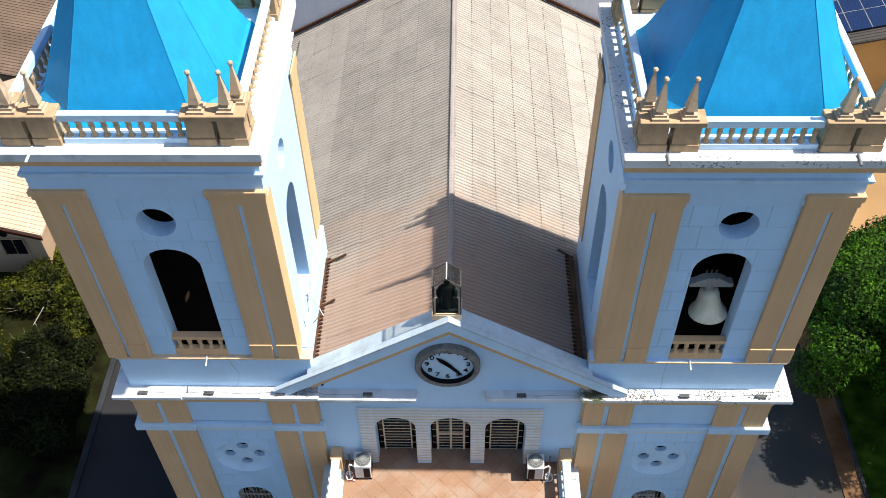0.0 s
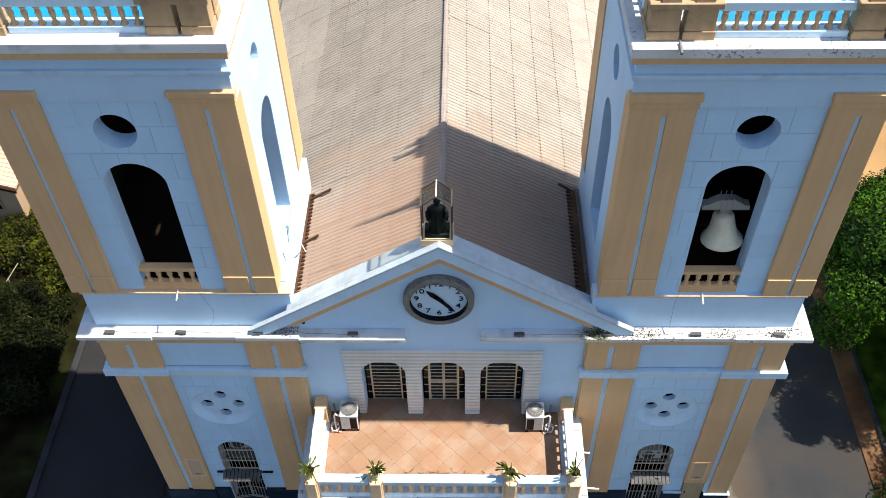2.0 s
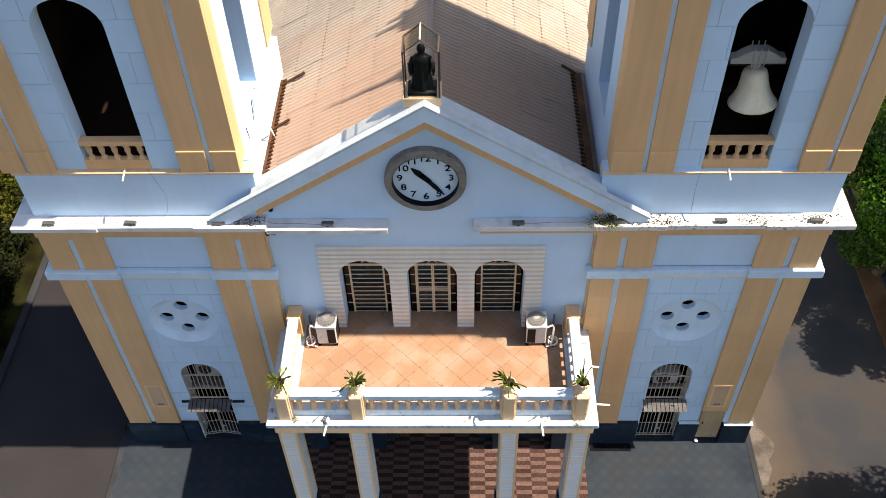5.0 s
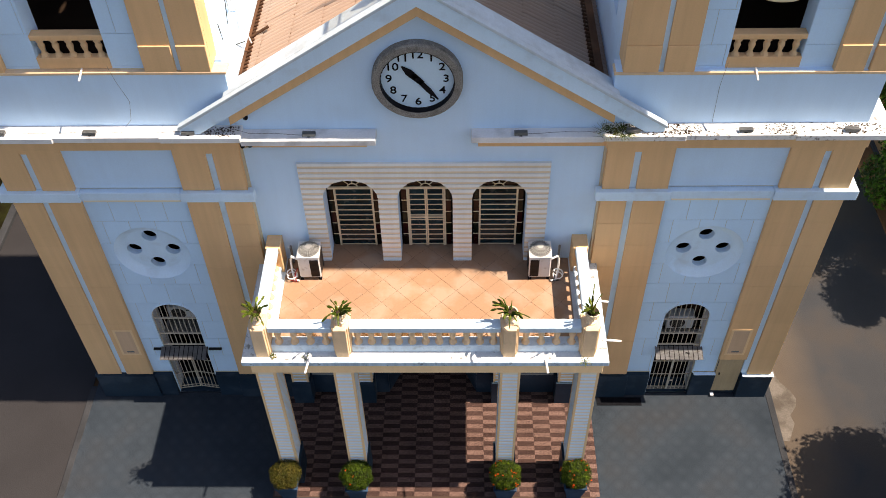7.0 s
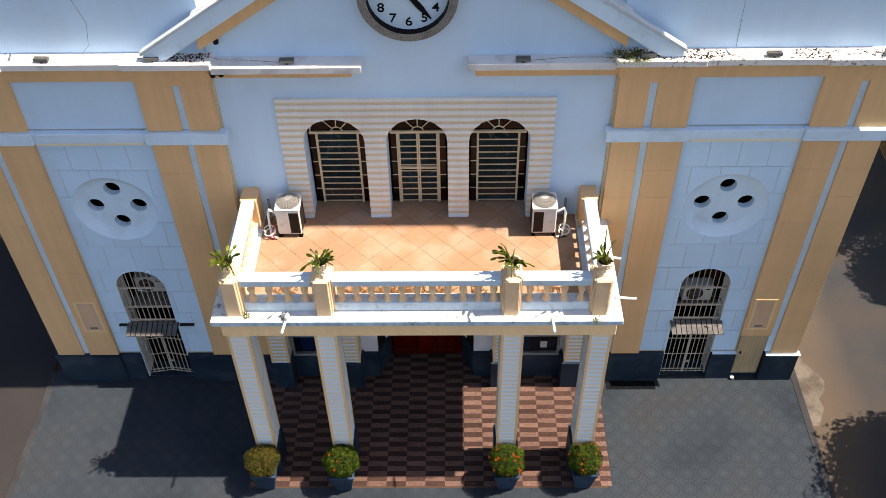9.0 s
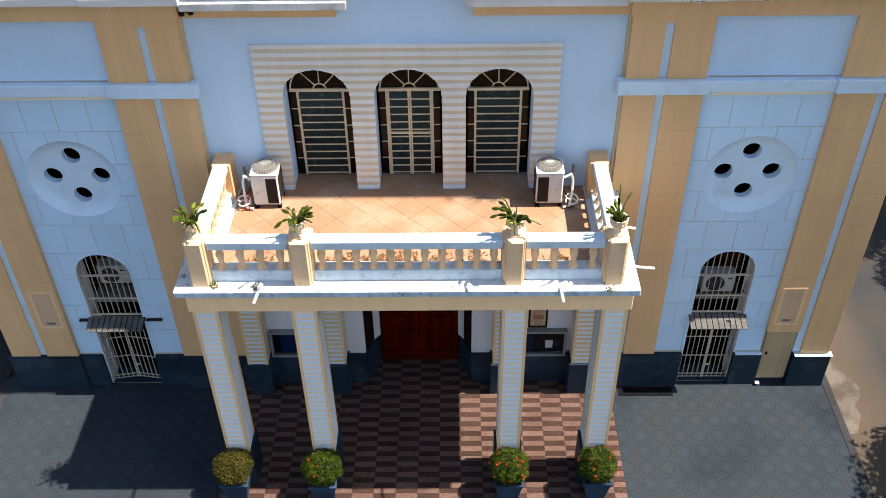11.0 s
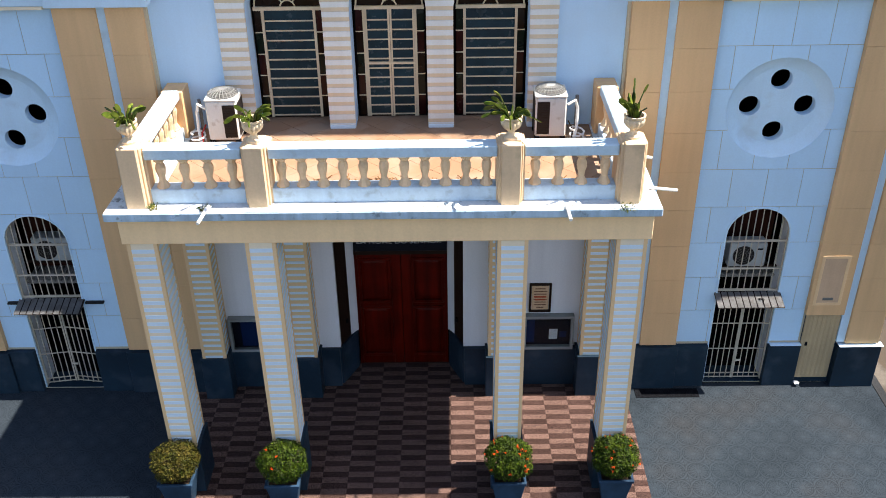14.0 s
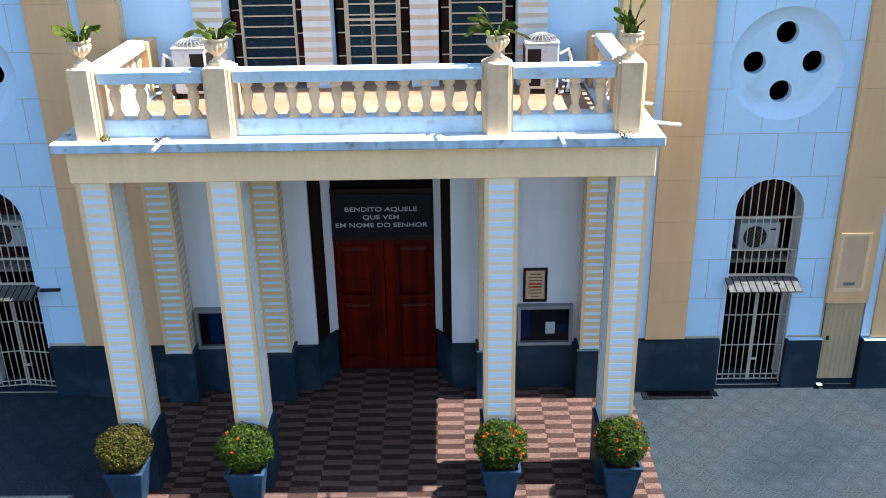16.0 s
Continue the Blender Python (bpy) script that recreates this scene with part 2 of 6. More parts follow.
HOUSEW = material("cream_house_wall", (0.40, 0.29, 0.19), 0.85, 0.1, 0.6)
YELLOWH = material("ochre_house_wall", (0.50, 0.30, 0.11), 0.85, 0.1, 0.6)
SOLAR = material("blue_solar_cell", (0.006, 0.018, 0.065), 0.2, 0.1, 2, 20, 0.0, spec=0.6)
PAPER = material("parchment", (0.60, 0.42, 0.27), 0.7, 0.1)
NOTE = material("white_paper", (0.75, 0.78, 0.82), 0.7, 0.04)
BLUEP = material("blue_poster", (0.006, 0.022, 0.085), 0.5, 0.15)
DOORCREAM = material("cream_metal_door", (0.46, 0.355, 0.215), 0.55, 0.06, 1.5, 30, 0.08, streak=0.12)
GREENFR = material("grey_green_frame", (0.24, 0.26, 0.26), 0.5, 0.1)


def glass(name, share=0.06, tint=(0.93, 0.96, 0.95)):
    """A thin clear pane: mostly see-through, with a little mirror gloss."""
    m = bpy.data.materials.new(name)
    m.use_nodes = True
    n, l = m.node_tree.nodes, m.node_tree.links
    n.remove(n["Principled BSDF"])
    see, shine, mix = n.new("ShaderNodeBsdfTransparent"), n.new("ShaderNodeBsdfGlossy"), n.new("ShaderNodeMixShader")
    see.inputs[0].default_value = (*tint, 1)
    shine.inputs["Roughness"].default_value = 0.05
    mix.inputs[0].default_value = share
    l.new(see.outputs[0], mix.inputs[1])
    l.new(shine.outputs[0], mix.inputs[2])
    l.new(mix.outputs[0], n["Material Output"].inputs[0])
    return m


CLEAR = glass("clear_glass", 0.008, (0.85, 0.88, 0.88))
# Soil darkened to stand for the shade lying on the garden.
GARDEN = material("garden_soil_with_shade", (0.010, 0.008, 0.005), 0.95, 0.35, 0.7, 30, 0.5, col2=(0.016, 0.020, 0.006), spec=0.0)
LOUVRE = material("dark_teal_louvre_glass", (0.007, 0.030, 0.042), 0.2, 0.25, 1.5, 8, 0.02, spec=0.45, rand=0.3)
STAINED = [material("dark_stained_pane_" + c, v, 0.2, 0.2, 2, 8, 0.02, spec=0.15) for c, v in
           (("red", (0.022, 0.003, 0.003)), ("green", (0.002, 0.008, 0.005)), ("brown", (0.010, 0.004, 0.002)))]


def patterned_tile():
    """Grey cement tiles with engraved rosettes, 0.44 m apart."""
    m = material("patterned_cement_tile", (0.030, 0.041, 0.053), 0.75, 0.24, 0.5, 40, 0.15, stain=(0.030, 0.028, 0.027), amount=0.5, stain_scale=0.5, edge=(0.5, 0.7), spec=0.0)
    t = m.node_tree
    n, l = t.nodes, t.links
    geo = n.new("ShaderNodeNewGeometry")
    sep = n.new("ShaderNodeSeparateXYZ")
    l.new(geo.outputs["Position"], sep.inputs[0])

    def op(kind, a, c=None, d=None):
        x = n.new("ShaderNodeMath")
        x.operation = kind
        for i, v in enumerate((a, c, d)):
            if v is None:
                continue
            if isinstance(v, (int, float)):
                x.inputs[i].default_value = v
            else:
                l.new(v, x.inputs[i])
        return x.outputs[0]

    def cell(v):
        return op("SUBTRACT", op("FRACT", op("MULTIPLY", v, 1 / 0.44)), 0.5)

    u, v = cell(sep.outputs[0]), cell(sep.outputs[1])
    r = op("SQRT", op("ADD", op("MULTIPLY", u, u), op("MULTIPLY", v, v)))
    spoke = op("SINE", op("MULTIPLY", op("ARCTAN2", v, u), 8.0))
    hoop = op("LESS_THAN", op("ABSOLUTE", op("SUBTRACT", r, 0.44)), 0.022)
    core = op("LESS_THAN", r, 0.10)
    inside = op("LESS_THAN", r, 0.44)
    petals = op("MULTIPLY", op("MULTIPLY", inside, op("LESS_THAN", op("ABSOLUTE", spoke), 0.32)), -0.34)
    rim = op("LESS_THAN", op("ABSOLUTE", op("SUBTRACT", r, 0.36)), 0.018)
    leaf = op("LESS_THAN", op("ABSOLUTE", op("SUBTRACT", r, 0.56)), 0.03)
    corner = op("SUBTRACT", op("MULTIPLY", op("GREATER_THAN", r, 0.475), 0.06), op("MULTIPLY", op("ADD", rim, leaf), 0.28))
    pat = op("ADD", op("ADD", petals, corner), op("SUBTRACT", op("MULTIPLY", core, 0.18), op("MULTIPLY", hoop, 0.32)))
    edge = op("LESS_THAN", op("SUBTRACT", 0.5, op("MAXIMUM", op("ABSOLUTE", u), op("ABSOLUTE", v))), 0.012)
    fac = op("SUBTRACT", op("ADD", 1.0, pat), op("MULTIPLY", edge, 0.4))
    b = n["Principled BSDF"]
    was = b.inputs["Base Color"].links[0].from_socket
    cc = n.new("ShaderNodeCombineColor")
    for i in range(3):
        l.new(fac, cc.inputs[i])
    mx = n.new("ShaderNodeMix")
    mx.data_type, mx.blend_type = "RGBA", "MULTIPLY"
    mx.inputs[0].default_value = 0.72
    l.new(was, mx.inputs[6])
    l.new(cc.outputs[0], mx.inputs[7])
    l.new(mx.outputs[2], b.inputs["Base Color"])
    return m


PATTERN = patterned_tile()


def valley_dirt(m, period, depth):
    """A darker tone along the troughs of the corrugation."""
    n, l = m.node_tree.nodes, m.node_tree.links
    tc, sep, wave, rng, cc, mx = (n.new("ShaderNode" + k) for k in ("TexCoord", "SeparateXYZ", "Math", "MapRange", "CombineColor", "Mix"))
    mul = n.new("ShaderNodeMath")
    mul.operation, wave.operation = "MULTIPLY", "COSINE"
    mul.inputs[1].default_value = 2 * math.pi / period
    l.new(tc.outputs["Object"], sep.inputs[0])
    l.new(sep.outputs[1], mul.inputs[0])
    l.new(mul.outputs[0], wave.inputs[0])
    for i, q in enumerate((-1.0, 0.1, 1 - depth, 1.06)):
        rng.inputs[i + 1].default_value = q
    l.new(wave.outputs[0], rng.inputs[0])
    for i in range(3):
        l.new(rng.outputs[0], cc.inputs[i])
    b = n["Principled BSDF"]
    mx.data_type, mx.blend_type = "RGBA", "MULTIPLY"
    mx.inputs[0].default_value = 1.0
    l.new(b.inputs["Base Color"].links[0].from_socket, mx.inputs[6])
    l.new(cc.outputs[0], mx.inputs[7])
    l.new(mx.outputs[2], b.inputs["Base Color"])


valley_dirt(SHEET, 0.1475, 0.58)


def wash(m, colour, axis, start, end, amount, scale=0.9):
    """Dirt washed over one end of a surface, thinning from start to end along an axis, with a ragged edge."""
    n, l = m.node_tree.nodes, m.node_tree.links
    geo, sep, ramp, tex, add, mx = (n.new("ShaderNode" + k) for k in ("NewGeometry", "SeparateXYZ", "MapRange", "TexNoise", "Math", "Mix"))
    l.new(geo.outputs["Position"], sep.inputs[0])
    l.new(geo.outputs["Position"], tex.inputs["Vector"])
    tex.inputs["Scale"].default_value, tex.inputs["Detail"].default_value = scale, 6.0
    add.operation = "MULTIPLY_ADD"
    add.inputs[1].default_value = 3.0 * abs(end - start) / 2
    l.new(tex.outputs["Fac"], add.inputs[0])
    l.new(sep.outputs[axis], add.inputs[2])
    shift = 3.0 * abs(end - start) / 4
    for i, q in enumerate((start + shift, end + shift, amount, 0.0)):
        ramp.inputs[i + 1].default_value = q
    l.new(add.outputs[0], ramp.inputs[0])
    b = n["Principled BSDF"]
    mx.data_type = "RGBA"
    l.new(ramp.outputs[0], mx.inputs[0])
    l.new(b.inputs["Base Color"].links[0].from_socket, mx.inputs[6])
    mx.inputs[7].default_value = (*colour, 1.0)
    l.new(mx.outputs[2], b.inputs["Base Color"])


wash(SHEET, (0.42, 0.265, 0.185), 1, 3.5, 7.0, 0.6)
wash(ROADM, (0.085, 0.068, 0.052), 0, 10.2, 11.4, 0.75, 0.7)

# ---- building helpers ----
origin = {}


def thing(name, at=(0, 0, 0), label="", category="", group="", kind=""):
    """An Empty at the base of a thing; its parts are then given in world coordinates."""
    e = new(name)
    e.location = at
    e.empty_display_size = 0.2
    origin[e] = Vector(at)
    return tagged(e, label, category, group, kind)


def finish(bm, mat, name, bev=0.0, smooth=False, at=None):
    bmesh.ops.recalc_face_normals(bm, faces=bm.faces)
    if bev:
        sharp = [e for e in bm.edges if len(e.link_faces) == 2 and e.calc_face_angle(0) > 0.5]
        bmesh.ops.bevel(bm, geom=sharp, offset=bev, segments=1, affect="EDGES", clamp_overlap=True)
    if at:
        bmesh.ops.translate(bm, verts=bm.verts, vec=-Vector(at))
    me = bpy.data.meshes.new(name)
    bm.to_mesh(me)
    bm.free()
    for m in mat if isinstance(mat, (list, tuple)) else (mat,):
        me.materials.append(m)
    if smooth:
        me.polygons.foreach_set("use_smooth", [True] * len(me.polygons))
    return me


def part(name, bm, mat, parent, label="", bev=0.0, smooth=False):
    """Links a bmesh in world coordinates as one mesh under a thing or a part."""
    at = origin[parent]
    ob = new(name, finish(bm, mat, name, bev, smooth, at))
    ob.parent = parent
    origin[ob] = at
    return tagged(ob, label) if label else ob


def solid(name, bm, mat, label="", category="", group="", kind="", bev=0.0, smooth=False, at=(0, 0, 0)):
    """A thing or a piece of the setting that is one mesh."""
    ob = new(name, finish(bm, mat, name, bev, smooth, at))
    ob.location = at
    origin[ob] = Vector(at)
    return tagged(ob, label, category, group, kind)


def copies(name, data, parent, places):
    """Alike pieces: objects of their own on one mesh, at matrices in the parent's space."""
    for m in places:
        ob = new(name, data)
        ob.parent = parent
        ob.matrix_basis = m
        origin[ob] = origin[parent]


def box(bm, x0, x1, y0, y1, z0, z1):
    x0, x1 = sorted((x0, x1))
    y0, y1 = sorted((y0, y1))
    v = [bm.verts.new((x, y, z)) for z in (z0, z1) for x, y in ((x0, y0), (x1, y0), (x1, y1), (x0, y1))]
    for f in ((3, 2, 1, 0), (4, 5, 6, 7), (0, 1, 5, 4), (1, 2, 6, 5), (2, 3, 7, 6), (3, 0, 4, 7)):
        bm.faces.new([v[i] for i in f])
    return bm


def boxed(*spans):
    bm = bmesh.new()
    for s in spans:
        box(bm, *s)
    return bm


def prism(bm, pts, a0, a1, axis="y"):
    """A flat outline drawn out along an axis."""
    put = {"y": lambda u, v, a: (u, a, v), "x": lambda u, v, a: (a, u, v), "z": lambda u, v, a: (u, v, a)}[axis]
    lo = [bm.verts.new(put(u, v, a0)) for u, v in pts]
    hi = [bm.verts.new(put(u, v, a1)) for u, v in pts]
    bm.faces.new(lo[::-1])
    bm.faces.new(hi)
    k = len(pts)
    for i in range(k):
        bm.faces.new((lo[i], lo[(i + 1) % k], hi[(i + 1) % k], hi[i]))
    return bm


def lathe(bm, prof, n=16, cx=0.0, cy=0.0, turn=0.0, sx=1.0, sy=1.0, caps=True):
    rings = []
    for r, z in prof:
        rings.append([bm.verts.new((cx + sx * r * math.cos(turn + 2 * math.pi * i / n), cy + sy * r * math.sin(turn + 2 * math.pi * i / n), z)) for i in range(n)])
    for a, b in zip(rings, rings[1:]):
        for i in range(n):
            bm.faces.new((a[i], a[(i + 1) % n], b[(i + 1) % n], b[i]))
    if caps:
        bm.faces.new(rings[0][::-1])
        bm.faces.new(rings[-1])
    return bm


def tube(bm, pts, r, n=6, r1=None):
    """A round bar along points, tapering from r to r1."""
    pts = [Vector(p) for p in pts]
    rings = []
    for i, p in enumerate(pts):
        d = (pts[min(i + 1, len(pts) - 1)] - pts[max(i - 1, 0)]).normalized()
        a = d.orthogonal().normalized() if i == 0 else (last - d * last.dot(d)).normalized()
        last = a
        b = d.cross(a)
        k = r if r1 is None else r + (r1 - r) * i / (len(pts) - 1)
        rings.append([bm.verts.new(p + k * (math.cos(2 * math.pi * j / n) * a + math.sin(2 * math.pi * j / n) * b)) for j in range(n)])
    for a, b in zip(rings, rings[1:]):
        for j in range(n):
            bm.faces.new((a[j], a[(j + 1) % n], b[(j + 1) % n], b[j]))
    bm.faces.new(rings[0][::-1])
    bm.faces.new(rings[-1])
    return bm


def area2(p):
    return sum(p[i][0] * p[(i + 1) % len(p)][1] - p[(i + 1) % len(p)][0] * p[i][1] for i in range(len(p)))


def half(poly, a, b, keep):
    """The part of a convex outline on one side of the line a-b (keep 1: left, -1: right)."""
    out = []
    side = [keep * ((b[0] - a[0]) * (p[1] - a[1]) - (b[1] - a[1]) * (p[0] - a[0])) for p in poly]
    for i, p in enumerate(poly):
        q, s, t = poly[(i + 1) % len(poly)], side[i], side[(i + 1) % len(poly)]
        if s >= 0:
            out.append(p)
        if (s > 0 and t < 0) or (s < 0 and t > 0):
            k = s / (s - t)
            out.append((p[0] + k * (q[0] - p[0]), p[1] + k * (q[1] - p[1])))
    return out if len(out) > 2 and abs(area2(out)) > 1e-5 else []


def cut(polys, hole):
    """Takes a convex opening out of convex outlines."""
    hole = hole if area2(hole) > 0 else hole[::-1]
    out = []
    for poly in polys:
        made, rest = [], poly
        for i, a in enumerate(hole):
            b = hole[(i + 1) % len(hole)]
            if o := half(rest, a, b, -1):
                made.append(o)
            rest = half(rest, a, b, 1)
            if not rest:
                break
        out += made if rest else [poly]
    return out


def rect(u0, u1, v0, v1):
    u0, u1 = sorted((u0, u1))
    return [(u0, v0), (u1, v0), (u1, v1), (u0, v1)]


def arch(c, hw, v0, spring, rise, n=14):
    return [(c - hw, v0), (c + hw, v0)] + [(c + hw * math.cos(math.pi * i / n), spring + rise * math.sin(math.pi * i / n)) for i in range(n + 1)]


def disc(c, v, r, n=20):
    return [(c + r * math.cos(2 * math.pi * i / n), v + r * math.sin(2 * math.pi * i / n)) for i in range(n)]


def plates(polys, a0, a1):
    """Solid plates from touching outlines, welded where they meet: one bmesh for each connected piece."""
    corners = [p for poly in polys for p in poly]
    bm = bmesh.new()
    for poly in polys:
        full = []
        for i, a in enumerate(poly):
            b = poly[(i + 1) % len(poly)]
            d = (b[0] - a[0], b[1] - a[1])
            size = d[0] * d[0] + d[1] * d[1]
            on = [(0.0, a)]
            for q in corners:
                e = (q[0] - a[0], q[1] - a[1])
                k = (e[0] * d[0] + e[1] * d[1]) / size if size > 1e-12 else 0
                if 1e-4 < k < 1 - 1e-4 and abs(e[0] * d[1] - e[1] * d[0]) < 1e-5 * max(size, 1e-4) ** 0.5:
                    on.append((k, q))
            on.sort()
            for k, q in on:
                if not full or math.dist(full[-1], q) > 1e-4:
                    full.append(q)
        if math.dist(full[0], full[-1]) < 1e-4:
            full.pop()
        if len(full) > 2:
            bm.faces.new([bm.verts.new((u, a0, v)) for u, v in full])
    bmesh.ops.remove_doubles(bm, verts=bm.verts, dist=0.0004)
    left, out = set(bm.faces), []
    while left:
        stack, seen = [left.pop()], []
        while stack:
            f = stack.pop()
            seen.append(f)
            for e in f.edges:
                for g in e.link_faces:
                    if g in left:
                        left.discard(g)
                        stack.append(g)
        one, made = bmesh.new(), {}
        for f in seen:
            for v in f.verts:
                if v not in made:
                    made[v] = one.verts.new(v.co)
            one.faces.new([made[v] for v in f.verts])
        grown = bmesh.ops.extrude_face_region(one, geom=one.faces[:])
        bmesh.ops.translate(one, vec=(0, a1 - a0, 0), verts=[v for v in grown["geom"] if isinstance(v, bmesh.types.BMVert)])
        out.append(one)
    bm.free()
    return out


def panel(bm, outline, holes, a0, a1, axis="y"):
    polys = [outline]
    for h in holes:
        polys = cut(polys, h)
    if axis != "y":
        for p in polys:
            prism(bm, p, a0, a1, axis)
        return bm
    for one in plates([p for p in polys if abs(area2(p)) > 1e-6], a0, a1):
        me = bpy.data.meshes.new("plate")
        one.to_mesh(me)
        one.free()
        bm.from_mesh(me)
        bpy.data.meshes.remove(me)
    return bm


def ribbon(bm, outer, inner, a0, a1, axis="y"):
    """A frame between two outlines with equally many points."""
    k = len(outer)
    for i in range(k):
        j = (i + 1) % k
        prism(bm, [outer[i], outer[j], inner[j], inner[i]], a0, a1, axis)
    return bm


def leaf_cloud(bm, centre, radius, count, size, rnd, hollow=0.55, flat=0.5):
    """Small bent leaves near the skin of an uneven clump."""
    cx, cy, cz = centre
    for _ in range(count):
        th, ph = rnd.uniform(0, 2 * math.pi), math.acos(rnd.uniform(-1, 1))
        k = rnd.uniform(hollow, 1.0) ** 0.6
        d = Vector((math.sin(ph) * math.cos(th), math.sin(ph) * math.sin(th), math.cos(ph)))
        p = Vector((cx + radius[0] * k * d.x, cy + radius[1] * k * d.y, cz + radius[2] * k * d.z))
        up = (d + Vector((rnd.uniform(-1, 1), rnd.uniform(-1, 1), rnd.uniform(-0.4, 1)))).normalized()
        a = up.orthogonal().normalized()
        a = (Matrix.Rotation(rnd.uniform(0, 6.28), 3, up) @ a)
        b = up.cross(a)
        s = size * rnd.uniform(0.7, 1.3)
        w = s * flat
        q = [p - a * s, p + b * w + up * 0.15 * s, p + a * s, p - b * w + up * 0.15 * s]
        v = [bm.verts.new(x) for x in q]
        bm.faces.new(v)

# ---- ground ----
g = bmesh.new()
prism(g, [(-3000, -3000), (3000, -3000), (3000, 3000), (-3000, 3000)], -0.6, -0.06, "z")
solid("ground", g, EARTH, "bare brown earth round the church", "ground", kind="structure")
solid("road", prism(bmesh.new(), [(9.75, -60), (15.2, -60), (15.2, 40), (9.75, 40)], -0.055, -0.03, "z"), ROADM, "worn grey concrete lane beside the church", "road", kind="structure")
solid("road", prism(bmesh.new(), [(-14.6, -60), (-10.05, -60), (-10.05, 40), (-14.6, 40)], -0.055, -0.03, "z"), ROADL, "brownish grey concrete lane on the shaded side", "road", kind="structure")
solid("road", prism(bmesh.new(), [(-10.05, -60), (9.75, -60), (9.75, -7.4), (-10.05, -7.4)], -0.055, -0.03, "z"), ROADM, "grey street before the church", "road", kind="structure")
solid("pavement", boxed((4.42, 9.6, -7.2, 0.6, -0.06, 0.0)), PATTERN, "grey patterned cement tiles before the church", "pavement", kind="structure")
solid("pavement", boxed((-9.9, -4.24, -7.2, 0.6, -0.06, 0.0)), PATTERN, "grey patterned cement tiles before the church", "pavement", kind="structure")
solid("pavement", boxed((-4.24, 4.42, -7.2, -3.26, -0.06, -0.004)), PATTERN, "grey patterned cement tiles before the portico", "pavement", kind="structure")
for k, (a, b, c, d) in enumerate(((9.6, 9.78, -7.4, 0.3), (-10.08, -9.9, -7.4, 0.3), (-9.9, 9.6, -7.4, -7.2), (15.75, 15.9, -60, 30), (-14.85, -14.6, -60, 30))):
    solid("kerb", boxed((a, b, c, d, -0.06, 0.012 if k < 3 else 0.12)), KERB, "low concrete kerb along the lane", "kerb", kind="structure", bev=0.01)
solid("verge", boxed((15.0, 15.75, -60, 34, -0.06, 0.02)), VERGE, "brown dirt verge between the lane and the trees", "verge", kind="structure")
solid("lawn", boxed((15.9, 60, -60, 9, -0.06, 0.03)), GRASS, "short green lawn under the trees", "grass", kind="structure")
solid("garden_bed", boxed((-60, -14.85, -60, 14, -0.06, 0.03)), GARDEN, "garden soil beside the lane, its shade put into the colour", "garden", kind="structure")
solid("dirt_lot", boxed((15.9, 40, 9.0, 40, -0.06, 0.02)), SAND, "bare yellow dirt lot behind the trees", "ground", kind="structure")
solid("yard", boxed((-14, 15, 21, 60, -0.06, 0.02)), KERB, "grey cement yard behind the church", "ground", kind="structure")
rnd = random.Random(17)
rag = [(9.79 + 0.62 * max(0.0, 1 - abs(k - 5) / 7) * rnd.uniform(0.7, 1.25), -1.5 + 0.28 * k) for k in range(12)]
solid("apron", prism(bmesh.new(), [(9.785, -1.5)] + rag + [(9.785, 1.6)], -0.032, -0.022, "z"), APRON, "pale worn cement patch at the kerb corner", "pavement", kind="structure")
# ---- towers ----
def courses(z0, step, count):
    return [z0 + step * k for k in range(count + 1)]


LOW, UP = courses(1.05, 0.765, 9), {1: [11.71] + courses(12.21, 0.808, 7), -1: courses(11.71, 0.785, 8)}
GATE_U = {1: 6.75, -1: 6.79}
GATE = lambda s: arch(s * GATE_U[s], 0.61, 0.04, 3.51, 0.59)
ROSE_Z, ROSE_R = 6.03, 0.93
BELL_U = {1: 6.91, -1: 7.02}
BELL_ARCH = lambda s: arch(s * BELL_U[s], 0.745, 11.72, 15.44, 0.68)
EYE_HOLE = lambda s: disc(s * (6.99 if s > 0 else 7.06), 17.09 if s > 0 else 17.07, 0.485, 24)
SIDE_HOLES = [arch(2.16, 0.68, 12.0, 15.56, 0.68), disc(2.16, 17.45, 0.42, 24)]
PILASTERS = {1: ((4.10, 4.81), (4.92, 5.53), (8.32, 8.91), (9.02, 9.55)), -1: ((4.23, 4.83), (4.94, 5.58), (8.46, 9.04), (9.14, 9.69))}


def blocks(tower, s, zs, u0, u1, odd, even, holes, y0=0.110, y1=0.125):
    """Painted ashlar blocks with recessed joints, cut round the openings."""
    for k, (a, b) in enumerate(zip(zs, zs[1:])):
        us = [u0] + [u for u in (odd if k % 2 else even) if u0 < u < u1] + [u1]
        for c, d in zip(us, us[1:]):
            polys = [rect(s * (c + 0.006), s * (d - 0.006), a + 0.006, b - 0.006)]
            for h in holes:
                polys = cut(polys, h)
            if sum(abs(area2(p)) for p in polys) < 0.004:
                continue
            for bm in plates([p for p in polys if abs(area2(p)) > 0.0008], y0, y1):
                part("block", bm, BLOCK, tower)


